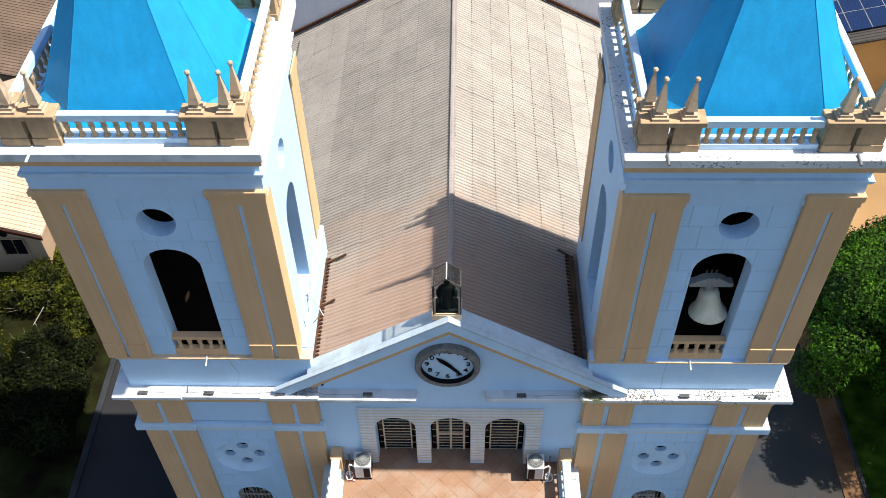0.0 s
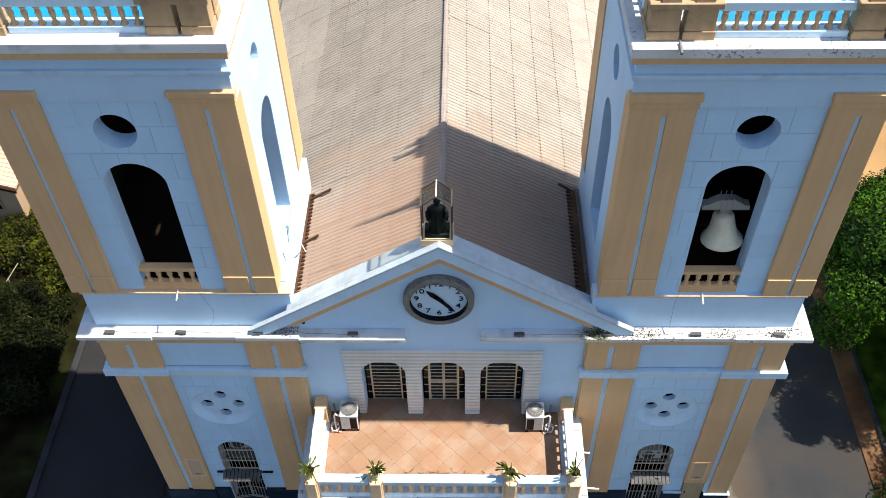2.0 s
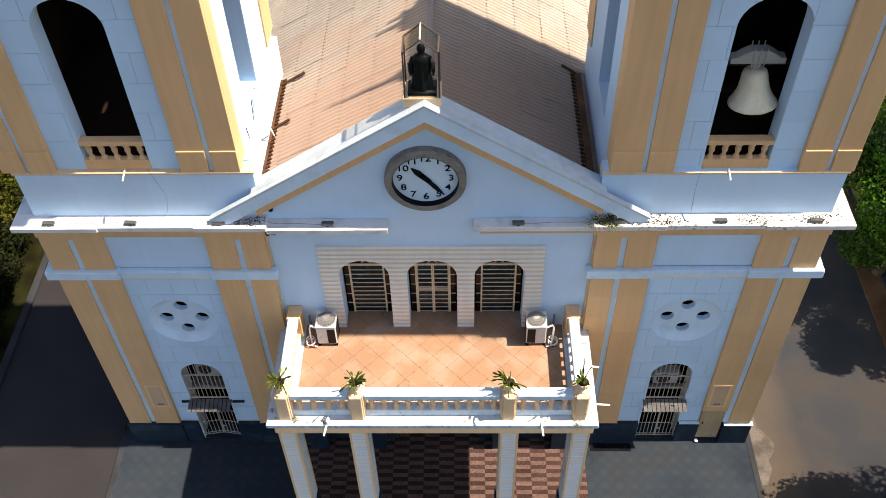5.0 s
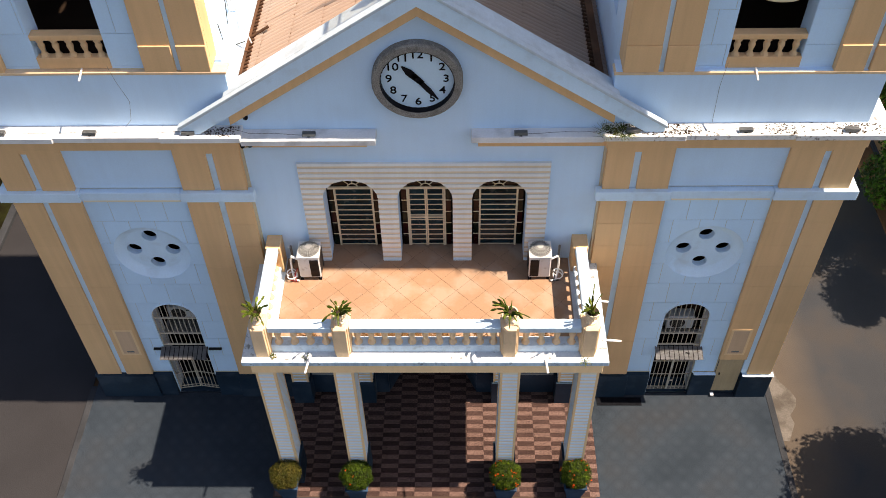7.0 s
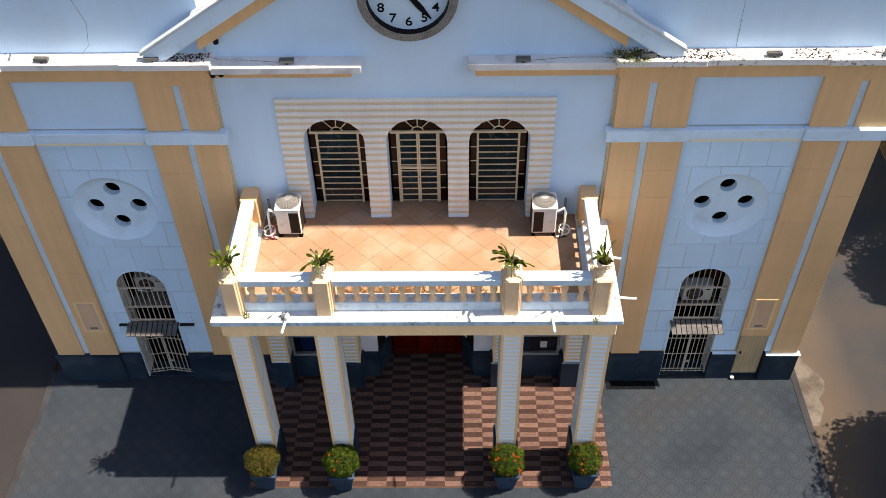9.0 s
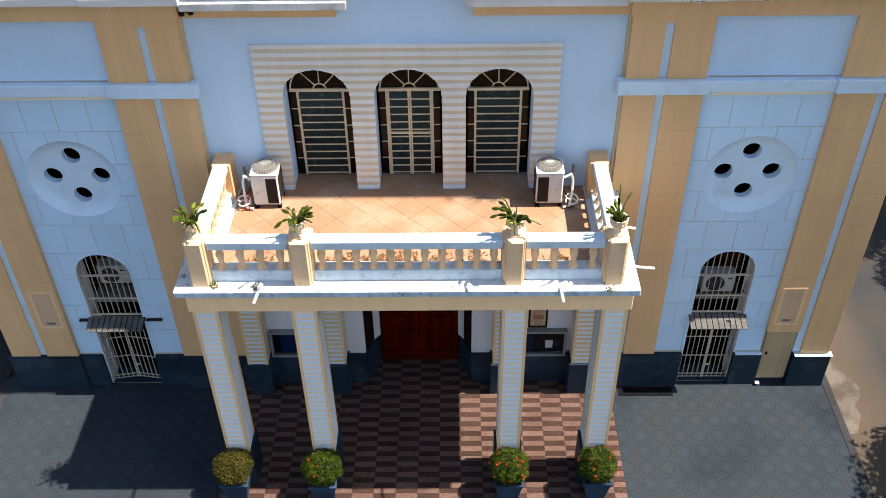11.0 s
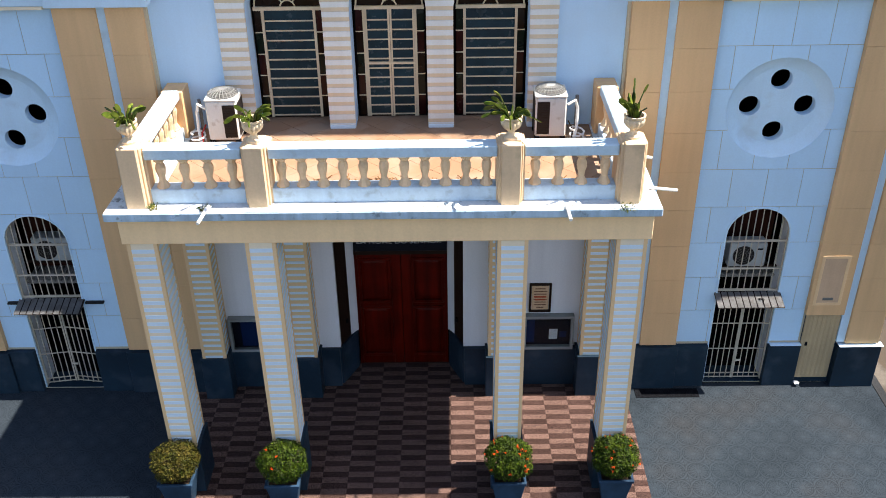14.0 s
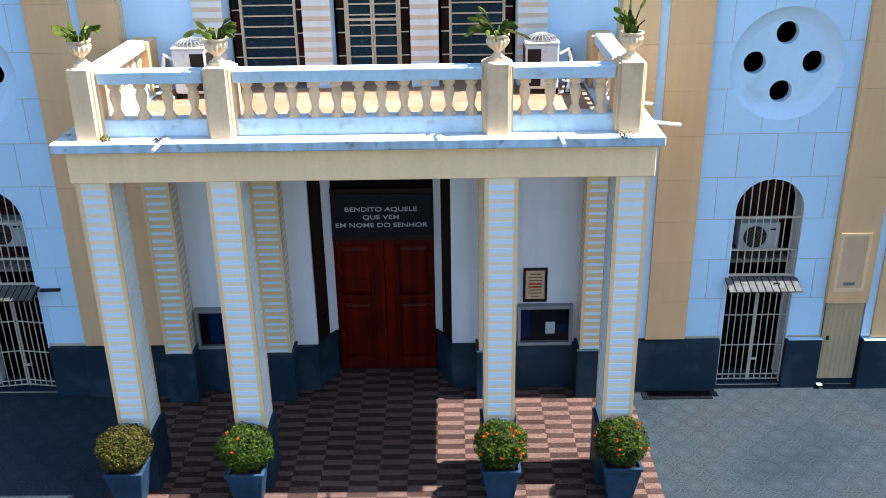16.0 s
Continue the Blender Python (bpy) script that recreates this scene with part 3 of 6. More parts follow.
def baluster_mesh(h, w=0.075, name="baluster", mat=PALE):
    """A squat square-cut baluster with a foot, a belly and a neck; its foot at the origin."""
    prof = [(1.28, 0.0), (1.28, 0.05), (1.10, 0.09), (0.62, 0.24), (0.70, 0.36), (0.98, 0.54), (1.02, 0.66), (0.80, 0.76), (0.66, 0.80), (0.90, 0.84), (1.12, 0.87), (1.12, 1.0)]
    bm = bmesh.new()
    lathe(bm, [(w * 1.25 * r, h * z) for r, z in prof], 8, turn=math.pi / 8)
    return finish(bm, mat, name)


BALUSTER_TOP = baluster_mesh(0.44, 0.052, mat=material("brownish_ochre_baluster", (0.52, 0.37, 0.22), 0.75, 0.08, streak=0.2))
BALUSTER_BELL = baluster_mesh(0.40, 0.055, mat=material("ochre_baluster", (0.62, 0.42, 0.24), 0.75, 0.06))
BALUSTER_PORCH = baluster_mesh(0.50, 0.062)


def pinnacle(tower, x, y, z):
    bm = bmesh.new()
    z0, z = z, 0.0
    box(bm, x - 0.20, x + 0.20, y - 0.20, y + 0.20, z, z + 0.07)
    box(bm, x - 0.15, x + 0.15, y - 0.15, y + 0.15, z + 0.07, z + 0.14)
    lathe(bm, [(0.10, z + 0.14), (0.095, z + 0.20), (0.185, z + 0.24), (0.17, z + 0.30), (0.035, z + 0.98), (0.032, z + 1.0)], 4, x, y, math.pi / 4)
    lathe(bm, [(0.02, z + 1.0), (0.06, z + 1.02), (0.07, z + 1.06), (0.05, z + 1.10), (0.01, z + 1.12)], 8, x, y)
    bmesh.ops.transform(bm, matrix=Matrix.Translation((x, y, z0)) @ Matrix.Diagonal((0.9, 0.9, 0.93, 1)) @ Matrix.Translation((-x, -y, 0)), verts=bm.verts)
    part("pinnacle", bm, PINN, tower)


PANELP = material("faded_pink_cream_paint", (0.60, 0.415, 0.275), 0.7, 0.06, 1.2, 30, 0.1, streak=0.10)
PINN = material("weathered_ochre_pinnacle", (0.50, 0.38, 0.26), 0.8, 0.10, 2, 30, 0.15, stain=(0.25, 0.20, 0.15), amount=0.45, stain_scale=5)


def tower(s, label):
    X0, X1 = PILASTERS[s][0][0], PILASTERS[s][3][1]
    HEAD, rise = UP[s][-1], 0.205 if s > 0 else 0.155
    t = thing("bell_tower", (s * 6.75, 2.7, 0), label, "church tower", "pair of church towers")
    ROSE_U = 6.73 if s > 0 else 6.75
    # lower storey
    bm = bmesh.new()
    rose = disc(s * ROSE_U, ROSE_Z, ROSE_R, 32)
    panel(bm, rect(s * 3.95, s * 9.5, 0.0, 9.8), [GATE(s), rose], 0.12, 0.6)
    part("wall", bm, JOINT, t)
    wt = 11.37 if s > 0 else 11.45
    part("wall", boxed((s * 9.1, s * 9.5, 0.6, 5.4, 0, wt), (s * 4.10, s * 9.1, 5.0, 5.4, 0, wt), (s * 4.10, s * 4.4, 0.6, 5.0, 0, wt)), BLUE, t)
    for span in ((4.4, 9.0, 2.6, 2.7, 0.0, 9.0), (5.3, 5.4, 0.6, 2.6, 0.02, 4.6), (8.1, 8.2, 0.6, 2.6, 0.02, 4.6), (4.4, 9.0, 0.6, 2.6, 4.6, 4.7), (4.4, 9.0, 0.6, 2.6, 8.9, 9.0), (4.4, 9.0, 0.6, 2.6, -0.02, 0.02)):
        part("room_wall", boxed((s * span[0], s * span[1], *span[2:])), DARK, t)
    lining(t, [GATE(s)], 0.118, 0.605, INNER)
    part("threshold", boxed((s * (GATE_U[s] - 0.60), s * (GATE_U[s] + 0.60), 0.10, 0.6, 0.03, 0.055)), SLATE, t)
    blocks(t, s, LOW, 5.47, 7.94, (5.80, 6.43, 7.05, 7.68), (6.09, 6.73, 7.36), [GATE(s), rose])
    # rosette: a shallow dish with four round holes
    bm = bmesh.new()
    holes = [disc(s * ROSE_U + dx, ROSE_Z + dz, 0.185, 20) for dx, dz in ((0.48, 0), (-0.48, 0), (0, 0.48), (0, -0.48))]
    panel(bm, disc(s * ROSE_U, ROSE_Z, 0.73, 32), holes, 0.27, 0.43)
    ro = part("rosette", bm, TRIM, t, "pale blue round dish with four holes")
    bm = bmesh.new()
    bowl = [(disc(s * ROSE_U, ROSE_Z, r, 40), y) for r, y in ((0.932, 0.112), (0.90, 0.150), (0.85, 0.197), (0.79, 0.236), (0.74, 0.258), (0.70, 0.268))]
    for i in range(40):
        j = (i + 1) % 40
        for (a, ya), (b, yb) in zip(bowl, bowl[1:]):
            bm.faces.new([bm.verts.new(p) for p in ((a[i][0], ya, a[i][1]), (a[j][0], ya, a[j][1]), (b[j][0], yb, b[j][1]), (b[i][0], yb, b[i][1]))])
    bmesh.ops.remove_doubles(bm, verts=bm.verts, dist=0.001)
    part("rim", bm, TRIM, ro, smooth=True)
    # arch lining of the gateway
    outer, inn = GATE(s), arch(s * GATE_U[s], 0.585, 0.04, 3.51, 0.565)
    bm = bmesh.new()
    ribbon(bm, outer[1:] + outer[:1], inn[1:] + inn[:1], 0.09, 0.13)
    part("arch_edge", bm, TRIM, t)
    # pilasters in courses
    for a, b in ((4.0, 4.6), (4.755, 5.47), (7.94, 8.68), (8.84, 9.5)):
        for c, d in zip(LOW, LOW[1:-1] + [7.99]):
            if s > 0 and a == 7.94 and d < 2.6:
                continue
            part("pilaster_block", boxed((s * a, s * b, 0.0, 0.12, c + 0.0015, d - 0.0015)), CREAM, t, bev=0.002)
        part("pilaster_block", boxed((s * a, s * b, 0.0, 0.12, 8.29, 9.54)), CREAM, t, bev=0.004)
    for a, b in ((4.6, 4.755), (8.68, 8.84)):
        for span in ((s * a, s * b, 0.06, 0.12, 1.05, 7.99), (s * a, s * b, 0.06, 0.12, 8.29, 9.40)):
            part("pilaster_strip", boxed(span), TRIM, t)
        part("pilaster_block", boxed((s * a, s * b, 0.002, 0.12, 9.40, 9.54)), CREAM, t)
    part("frieze", boxed((s * 5.47, s * 7.94, 0.09, 0.12, 8.3, 9.54)), BLUE, t)
    # plinth
    for span in ((s * 3.96, s * 5.52, -0.06, 0.12, 0, 1.0), (s * 5.52, s * (GATE_U[s] - 0.62), 0.0, 0.12, 0, 1.0)):
        part("plinth", boxed(span), SLATE, t, bev=0.006)
    if s > 0:
        part("plinth", boxed((7.33, 7.98, 0.0, 0.12, 0, 1.0)), SLATE, t, bev=0.006)
        part("plinth", boxed((8.70, 9.56, -0.06, 0.12, 0, 0.98)), SLATE, t, bev=0.006)
    else:
        for span in ((-7.41, -7.9, 0.0, 0.12, 0, 1.0), (-7.9, -9.56, -0.06, 0.12, 0, 1.0)):
            part("plinth", boxed(span), SLATE, t, bev=0.006)
    part("plinth", boxed((s * 9.5, s * 9.56, 0.12, 5.4, 0, 1.0)), SLATE, t)
    part("plinth_cap", boxed((s * 8.72, s * 9.60, -0.065, 0.1, 1.0, 1.016)), TRIM if s > 0 else SLATE, t, bev=0.006)
    part("plinth_cap", boxed((s * (GATE_U[s] + 0.615), s * 7.98 if s > 0 else s * 7.9, -0.005, 0.1, 1.003, 1.016)), TRIM if s > 0 else SLATE, t)
    part("plinth_cap", boxed((s * 3.96, s * 5.52, -0.065, 0.1, 1.003, 1.02)), SLATE, t)
    # string course, cornice and attic
    for span in ((s * 3.86, s * 5.55, -0.10, 0.12, 8.0, 8.28), (s * 5.55, s * 7.86, -0.05, 0.12, 8.02, 8.26), (s * 7.86, s * 9.72, -0.10, 0.12, 8.0, 8.28), (s * 9.5, s * 9.72, 0.12, 5.4, 8.0, 8.28)):
        part("string_course", boxed(span), TRIM, t, bev=0.012)
    part("string_course_lip", boxed((s * 5.6, s * 7.82, -0.03, 0.12, 7.96, 8.015)), STRIPE, t)
    part("fascia", boxed((s * 3.95, s * 9.52, -0.04, 0.12, 9.54, 9.89), (s * 9.5, s * 9.56, 0.12, 5.4, 9.54, 9.89)), CREAM, t)
    for span in ((s * 3.84, s * 5.56, -0.23, 0.3, 9.89, 10.04), (s * 5.56, s * 7.85, -0.20, 0.3, 9.89, 10.04), (s * 7.85, s * 9.92, -0.23, 0.3, 9.89, 10.04), (s * 9.3, s * 9.92, 0.3, 5.6, 9.89, 10.04)):
        part("cornice", boxed(span), MOULDY if s > 0 else COPING, t, bev=0.015)
    part("attic", boxed((s * 3.97, s * 9.45, 0.20, 0.6, 10.04, 11.39)), BLUE, t)
    part("ledge", boxed((s * 3.93, s * 9.50, -0.035, 0.3, 11.585, 11.65)), PALE, t, bev=0.008)
    part("wall_base", boxed((s * (X0 + 0.4), s * (X1 - 0.4), 0.117, 0.124, 11.65, 11.706)), BLUE, t)
    # belfry walls
    bm = bmesh.new()
    panel(bm, rect(s * (X0 + 0.4), s * (X1 - 0.4), 11.65, 17.895), [BELL_ARCH(s), EYE_HOLE(s)], 0.125, 0.6)
    part("wall", bm, JOINT, t)
    # Unseen outer openings, and the right back arch, closed to keep sun out.
    bm = bmesh.new()
    panel(bm, rect(s * (X0 + 0.02), s * (X1 - 0.02), 11.65, 17.9), [BELL_ARCH(s), EYE_HOLE(s)] if s < 0 else [EYE_HOLE(s)], 4.9, 5.3)
    for x0, x1, holes in ((X0, X0 + 0.4, SIDE_HOLES), (X1 - 0.4, X1, [])):
        panel(bm, rect(0.6, 4.9, 11.65, 17.9), holes, s * x0, s * x1, "x")
    part("wall", bm, BLUE, t)
    for a in (X0, X1 - 0.4):
        part("corner", boxed((s * a, s * (a + 0.40), 0.125, 0.6, 11.65, 17.9)), CREAM, t)
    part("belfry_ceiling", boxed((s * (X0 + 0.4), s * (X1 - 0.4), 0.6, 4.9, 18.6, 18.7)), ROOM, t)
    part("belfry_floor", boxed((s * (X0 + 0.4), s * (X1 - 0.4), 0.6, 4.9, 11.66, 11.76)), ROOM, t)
    lining(t, [BELL_ARCH(s), EYE_HOLE(s)], 0.118, 0.605, BLUE)
    # inner skin in the very dark belfry colour, which carries the shade
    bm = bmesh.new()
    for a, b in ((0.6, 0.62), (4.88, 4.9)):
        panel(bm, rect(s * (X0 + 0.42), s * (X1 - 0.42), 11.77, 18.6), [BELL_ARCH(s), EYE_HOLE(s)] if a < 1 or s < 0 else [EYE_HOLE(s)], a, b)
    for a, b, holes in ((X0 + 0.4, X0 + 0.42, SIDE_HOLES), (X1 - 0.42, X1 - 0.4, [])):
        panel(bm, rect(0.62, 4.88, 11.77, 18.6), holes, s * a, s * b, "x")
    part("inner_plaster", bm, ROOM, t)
    blocks(t, s, UP[s], PILASTERS[s][1][1], PILASTERS[s][2][0], *([[u + (0.14 if s < 0 else -0.04) for u in q] for q in ((5.83, 6.45, 7.07, 7.68), (6.14, 6.76, 7.36))]), [BELL_ARCH(s), EYE_HOLE(s)])
    for a, b in PILASTERS[s]:
        part("pilaster_foot", boxed((s * a, s * b, -0.03, 0.125, 11.65, 12.28)), CREAM, t, bev=0.01)
        part("pilaster_shaft", boxed((s * a, s * b, 0.0, 0.125, 12.283, HEAD)), CREAM, t, bev=0.006)
    for (q, a), (b, r) in (PILASTERS[s][:2], PILASTERS[s][2:]):
        part("pilaster_strip", boxed((s * a, s * b, 0.05, 0.125, 11.65, HEAD - 0.22)), TRIM, t)
        part("pilaster_block", boxed((s * a, s * b, 0.002, 0.125, HEAD - 0.22, HEAD)), CREAM, t)
    for a, b in ((X0 - 0.03, PILASTERS[s][1][1] + 0.03), (PILASTERS[s][2][0] - 0.03, X1 + 0.03)):
        part("capital", boxed((s * a, s * b, -0.05, 0.124, HEAD, HEAD + rise), (s * (a - 0.03), s * (b + 0.03), -0.10, 0.124, HEAD + rise, HEAD + 2 * rise)), CREAM, t, bev=0.015)
    part("side_pilaster", boxed((s * (X0 - 0.04), s * (X0 + 0.02), 4.4, 5.34, 11.86, 18.0), (s * (X0 - 0.08), s * (X0 - 0.04), 4.36, 5.38, 17.9, 18.28)), CREAM, t)
    # entablature
    part("frieze", boxed((s * X0, s * X1, 0.125, 5.32, 17.9, 19.42), (s * X0, s * X1, 0.02, 0.1245, HEAD, 19.42)), BLUE, t)
    for span in ((s * (X0 - 0.06), s * (X1 + 0.06), -0.05, 5.42, 18.74, 18.80), (s * (X0 - 0.09), s * (X1 + 0.09), -0.08, 5.45, 18.80, 18.88)):
        part("moulding", boxed(span), TRIM, t, bev=0.012)
    part("fascia", boxed((s * (X0 - 0.17), s * (X1 + 0.22), -0.31, 5.6, 19.34, 19.51)), CREAM, t, bev=0.01)
    part("cornice", boxed((s * (X0 - 0.22), s * (X1 + 0.30), -0.36, 5.7, 19.51, 19.76)), MOULDY if s > 0 else COPING, t, bev=0.02)
    # parapet: twin piers at the corners, balusters between
    top = 19.76
    for cx, ox in (((4.17, 1), (9.46, -1)) if s > 0 else ((4.30, 1), (9.76, -1))):
        for cy, oy in ((-0.10, 1), (5.44, -1)):
            spots = ((0, 0, 0.63, 0.40), (0.70, 0, 0.63, 0.40), (0, 0.46, 0.40, 0.36))
            for i, (dx, dy, wide, deep) in enumerate(spots):
                x0, y0 = cx + ox * dx, cy + oy * dy
                pier = bmesh.new()
                box(pier, s * x0, s * (x0 + ox * wide), y0, y0 + oy * deep, top, top + 0.20)
                box(pier, s * (x0 + ox * 0.02), s * (x0 + ox * (wide - 0.02)), y0 + oy * 0.02, y0 + oy * (deep - 0.02), top + 0.20, top + 0.72)
                part("pier", pier, PINN2, t, bev=0.008)
                px, py = (((0.38, 0.18), (1.02, 0.18), (0.20, 0.50)) if s > 0 else ((0.38, 0.20), (1.02, 0.20), (0.18, 0.52)))[i]
                pinnacle(t, s * (cx + ox * px), cy + oy * py, top + 0.86)
            bm = boxed((s * (cx - ox * 0.04), s * (cx + ox * 1.39), cy - oy * 0.04, cy + oy * 0.44, top + 0.72, top + 0.86))
            box(bm, s * (cx - ox * 0.04), s * (cx + ox * 0.44), cy + oy * 0.44, cy + oy * 0.84, top + 0.72, top + 0.86)
            part("pier_cap", bm, PINN2, t, bev=0.015)
    at = origin[t]
    xa, xb, xi, xo = (5.53, 8.10, 4.36, 9.27) if s > 0 else (5.66, 8.40, 4.49, 9.57)
    runs = ((xa, xb, 0.08, "x"), (xa, xb, 5.26, "x"), (0.74, 4.60, xi, "y"), (0.74, 4.60, xo, "y"))
    for a, b, c, way in runs:
        spans = ((0.0, 0.16, 0.10), (0.60, 0.80, 0.085))
        for z0, z1, w in spans:
            bm = boxed((s * a, s * b, c - w, c + w, top + z0, top + z1)) if way == "x" else boxed((s * (c - w), s * (c + w), a, b, top + z0, top + z1))
            part("rail" if z0 else "kerb", bm, TRIM, t, bev=0.015)
        k = 10 if way == "x" else 13
        spots = [a + (b - a) * (i + 0.5) / k for i in range(k)]
        copies("baluster", BALUSTER_TOP, t, [Matrix.Translation(Vector((s * u, c, top + 0.16) if way == "x" else (s * c, u, top + 0.16)) - at) for u in spots])
    # spire: square with cut corners
    rings = [(2.36, 0.90, top + 0.11), (2.12, 0.75, top + 0.36), (1.07, 0.395, top + 2.96), (0.53, 0.19, top + 4.30), (0.10, 0.04, top + SPIRE_H)]
    cx = 6.97 if s > 0 else -7.06
    bm = bmesh.new()
    loops = []
    for h, c, z in rings:
        loops.append([bm.verts.new((cx + x, 2.75 + y, z)) for x, y in ((-h + c, -h), (h - c, -h), (h, -h + c), (h, h - c), (h - c, h), (-h + c, h), (-h, h - c), (-h, -h + c))])
    for a, b in zip(loops, loops[1:]):
        for i in range(8):
            bm.faces.new((a[i], a[(i + 1) % 8], b[(i + 1) % 8], b[i]))
    bm.faces.new(loops[0][::-1])
    bm.faces.new(loops[-1])
    part("spire", bm, SPIRE, t, "bright blue faceted sheet spire")
    bm = bmesh.new()
    for i in range(8):
        tube(bm, [l[i].co for l in [[bm.verts.new(v) for v in ((cx + x, 2.75 + y, z) for x, y in ((-h + c, -h), (h - c, -h), (h, -h + c), (h, h - c), (h - c, h), (-h + c, h), (-h, h - c), (-h, -h + c)))] for h, c, z in rings]], 0.009, 5)
    bmesh.ops.delete(bm, geom=[v for v in bm.verts if not v.link_faces], context="VERTS")
    part("hip_seam", bm, SPIRE, t)
    bm = bmesh.new()
    lathe(bm, [(0.13, top + SPIRE_H - 0.06), (0.15, top + SPIRE_H + 0.05), (0.10, top + SPIRE_H + 0.12), (0.075, top + SPIRE_H + 1.2), (0.03, top + SPIRE_H + 2.1)], 10, cx, 2.75)
    part("finial", bm, SPIRE, t)
    part("roof_slab", boxed((s * (X0 + 0.15), s * (X1 - 0.15), 0.3, 5.1, top, top + 0.10)), TRIM, t)
    # low balustrade in the bell opening
    part("bell_sill", boxed((s * (BELL_U[s] - 0.745), s * (BELL_U[s] + 0.745), 0.10, 0.27, 11.655, 11.92)), CREAM, t, bev=0.01)
    # Very dark plate, painted as the shade between the balusters.
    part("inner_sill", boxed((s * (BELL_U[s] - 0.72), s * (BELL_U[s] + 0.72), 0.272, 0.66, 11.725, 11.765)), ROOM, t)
    part("bell_rail", boxed((s * (BELL_U[s] - 0.745), s * (BELL_U[s] + 0.745), 0.12, 0.35, 12.32, 12.44)), CREAM, t, bev=0.012)
    copies("baluster", BALUSTER_BELL, t, [Matrix.Translation(Vector((s * BELL_U[s] + u, 0.195, 11.92)) - at) for u in (-0.58, -0.29, 0.0, 0.29, 0.58)])
    for x in ((4.82, 8.93) if s > 0 else (9.06,)):
        if s > 0:
            spout(t, (x, -0.2, top + 0.045), (x, -0.50, top - 0.02), 0.032, GALV, "short dull grey drain pipe")
        else:
            spout(t, (-x, -0.2, top + 0.06), (-x - 0.05, -0.60, top - 0.03), 0.03)
    spout(t, (s * (6.77 if s > 0 else 6.88), 0.05, 11.70), (s * (6.77 if s > 0 else 6.88), -0.26, 11.615), 0.02)
    # the storey above the attic stands a little back
    for ob in t.children:
        if ob.matrix_basis.translation.z + min(c[2] for c in ob.bound_box) > 11.56:
            ob.location += Vector((0, SETBACK, -DROP[s]))
        if ob.matrix_basis.translation.z + min(c[2] for c in ob.bound_box) > 18.3:
            ob.location.z -= 0.12 if s > 0 else 0.03
    return t


SETBACK, DROP = 0.20, {1: 0.27, -1: 0.19}


def lining(parent, outlines, y0, y1, mat):
    """A thin painted skin on the reveal of an opening."""
    for o in outlines:
        cu, cv = (min(p[0] for p in o) + max(p[0] for p in o)) / 2, (min(p[1] for p in o) + max(p[1] for p in o)) / 2
        inner = [(cu + (u - cu) * 0.985, cv + (v - cv) * 0.995) for u, v in o]
        bm = bmesh.new()
        k = len(o)
        for i in range(0 if k == 24 else 1, k):
            j = (i + 1) % k
            prism(bm, [o[i], o[j], inner[j], inner[i]], y0, y1)
        bmesh.ops.remove_doubles(bm, verts=bm.verts, dist=0.0005)
        part("reveal", bm, mat, parent)


def spout(parent, a, b, r=0.035, mat=HOSE, label="short white drain pipe"):
    bm = bmesh.new()
    tube(bm, [a, b], r, 10)
    part("drain_spout", bm, mat, parent, label)


PINN2 = material("ochre_parapet_paint", (0.44, 0.31, 0.185), 0.75, 0.08, 1.2, 30, 0.15, streak=0.15, stain=(0.22, 0.16, 0.10), amount=0.4, stain_scale=3)
SPIRE_H = 5.5
tower(-1, "pale blue church tower with ochre pilasters, empty belfry and blue spire")
right_tower = tower(1, "pale blue church tower with ochre pilasters, hung bell and blue spire")

# ---- nave ----
RZ, SL = 12.35, 0.525
WIN = [(-1.72, 0.635), (0.0, 0.635), (1.72, 0.635)]
WARCH = [arch(c, hw, 5.70, 7.86, 0.59) for c, hw in WIN]
nave = thing("nave", (0, 10, 0), "pale blue church nave with a gabled front and grey corrugated roof", "church", kind="structure")
bm = bmesh.new()
panel(bm, [(-4.0, 5.6), (4.0, 5.6), (4.0, 10.3), (0, 12.92), (-4.0, 10.3)], WARCH, 0.20, 0.70)
part("gable_wall", bm, BLUE, nave)
DOORWAY = arch(0, 1.24, 0.0, 4.15, 0.75)
bm = bmesh.new()
panel(bm, rect(-4.0, 4.0, 0, 5.6), [DOORWAY], 0.20, 0.62)
part("porch_wall", bm, INNER, nave)
for s in (-1, 1):
    part("nave_wall", boxed((s * 6.6, s * 7.0, 5.4, 20, 0, 8.5)), BLUE, nave)
    # Unseen block behind each tower, added only to cast shade on the lane.
    part("aisle", boxed((s * 6.8, s * 9.3, 5.4, 10.0, 0, 5.2)), BLUE, nave)
bm = bmesh.new()
prism(bm, [(-8.5, 0), (8.5, 0), (8.5, 13.0), (0, 15.5), (-8.5, 13.0)], 20.0, 24.0)
part("chancel_wall", bm, INNER, nave)
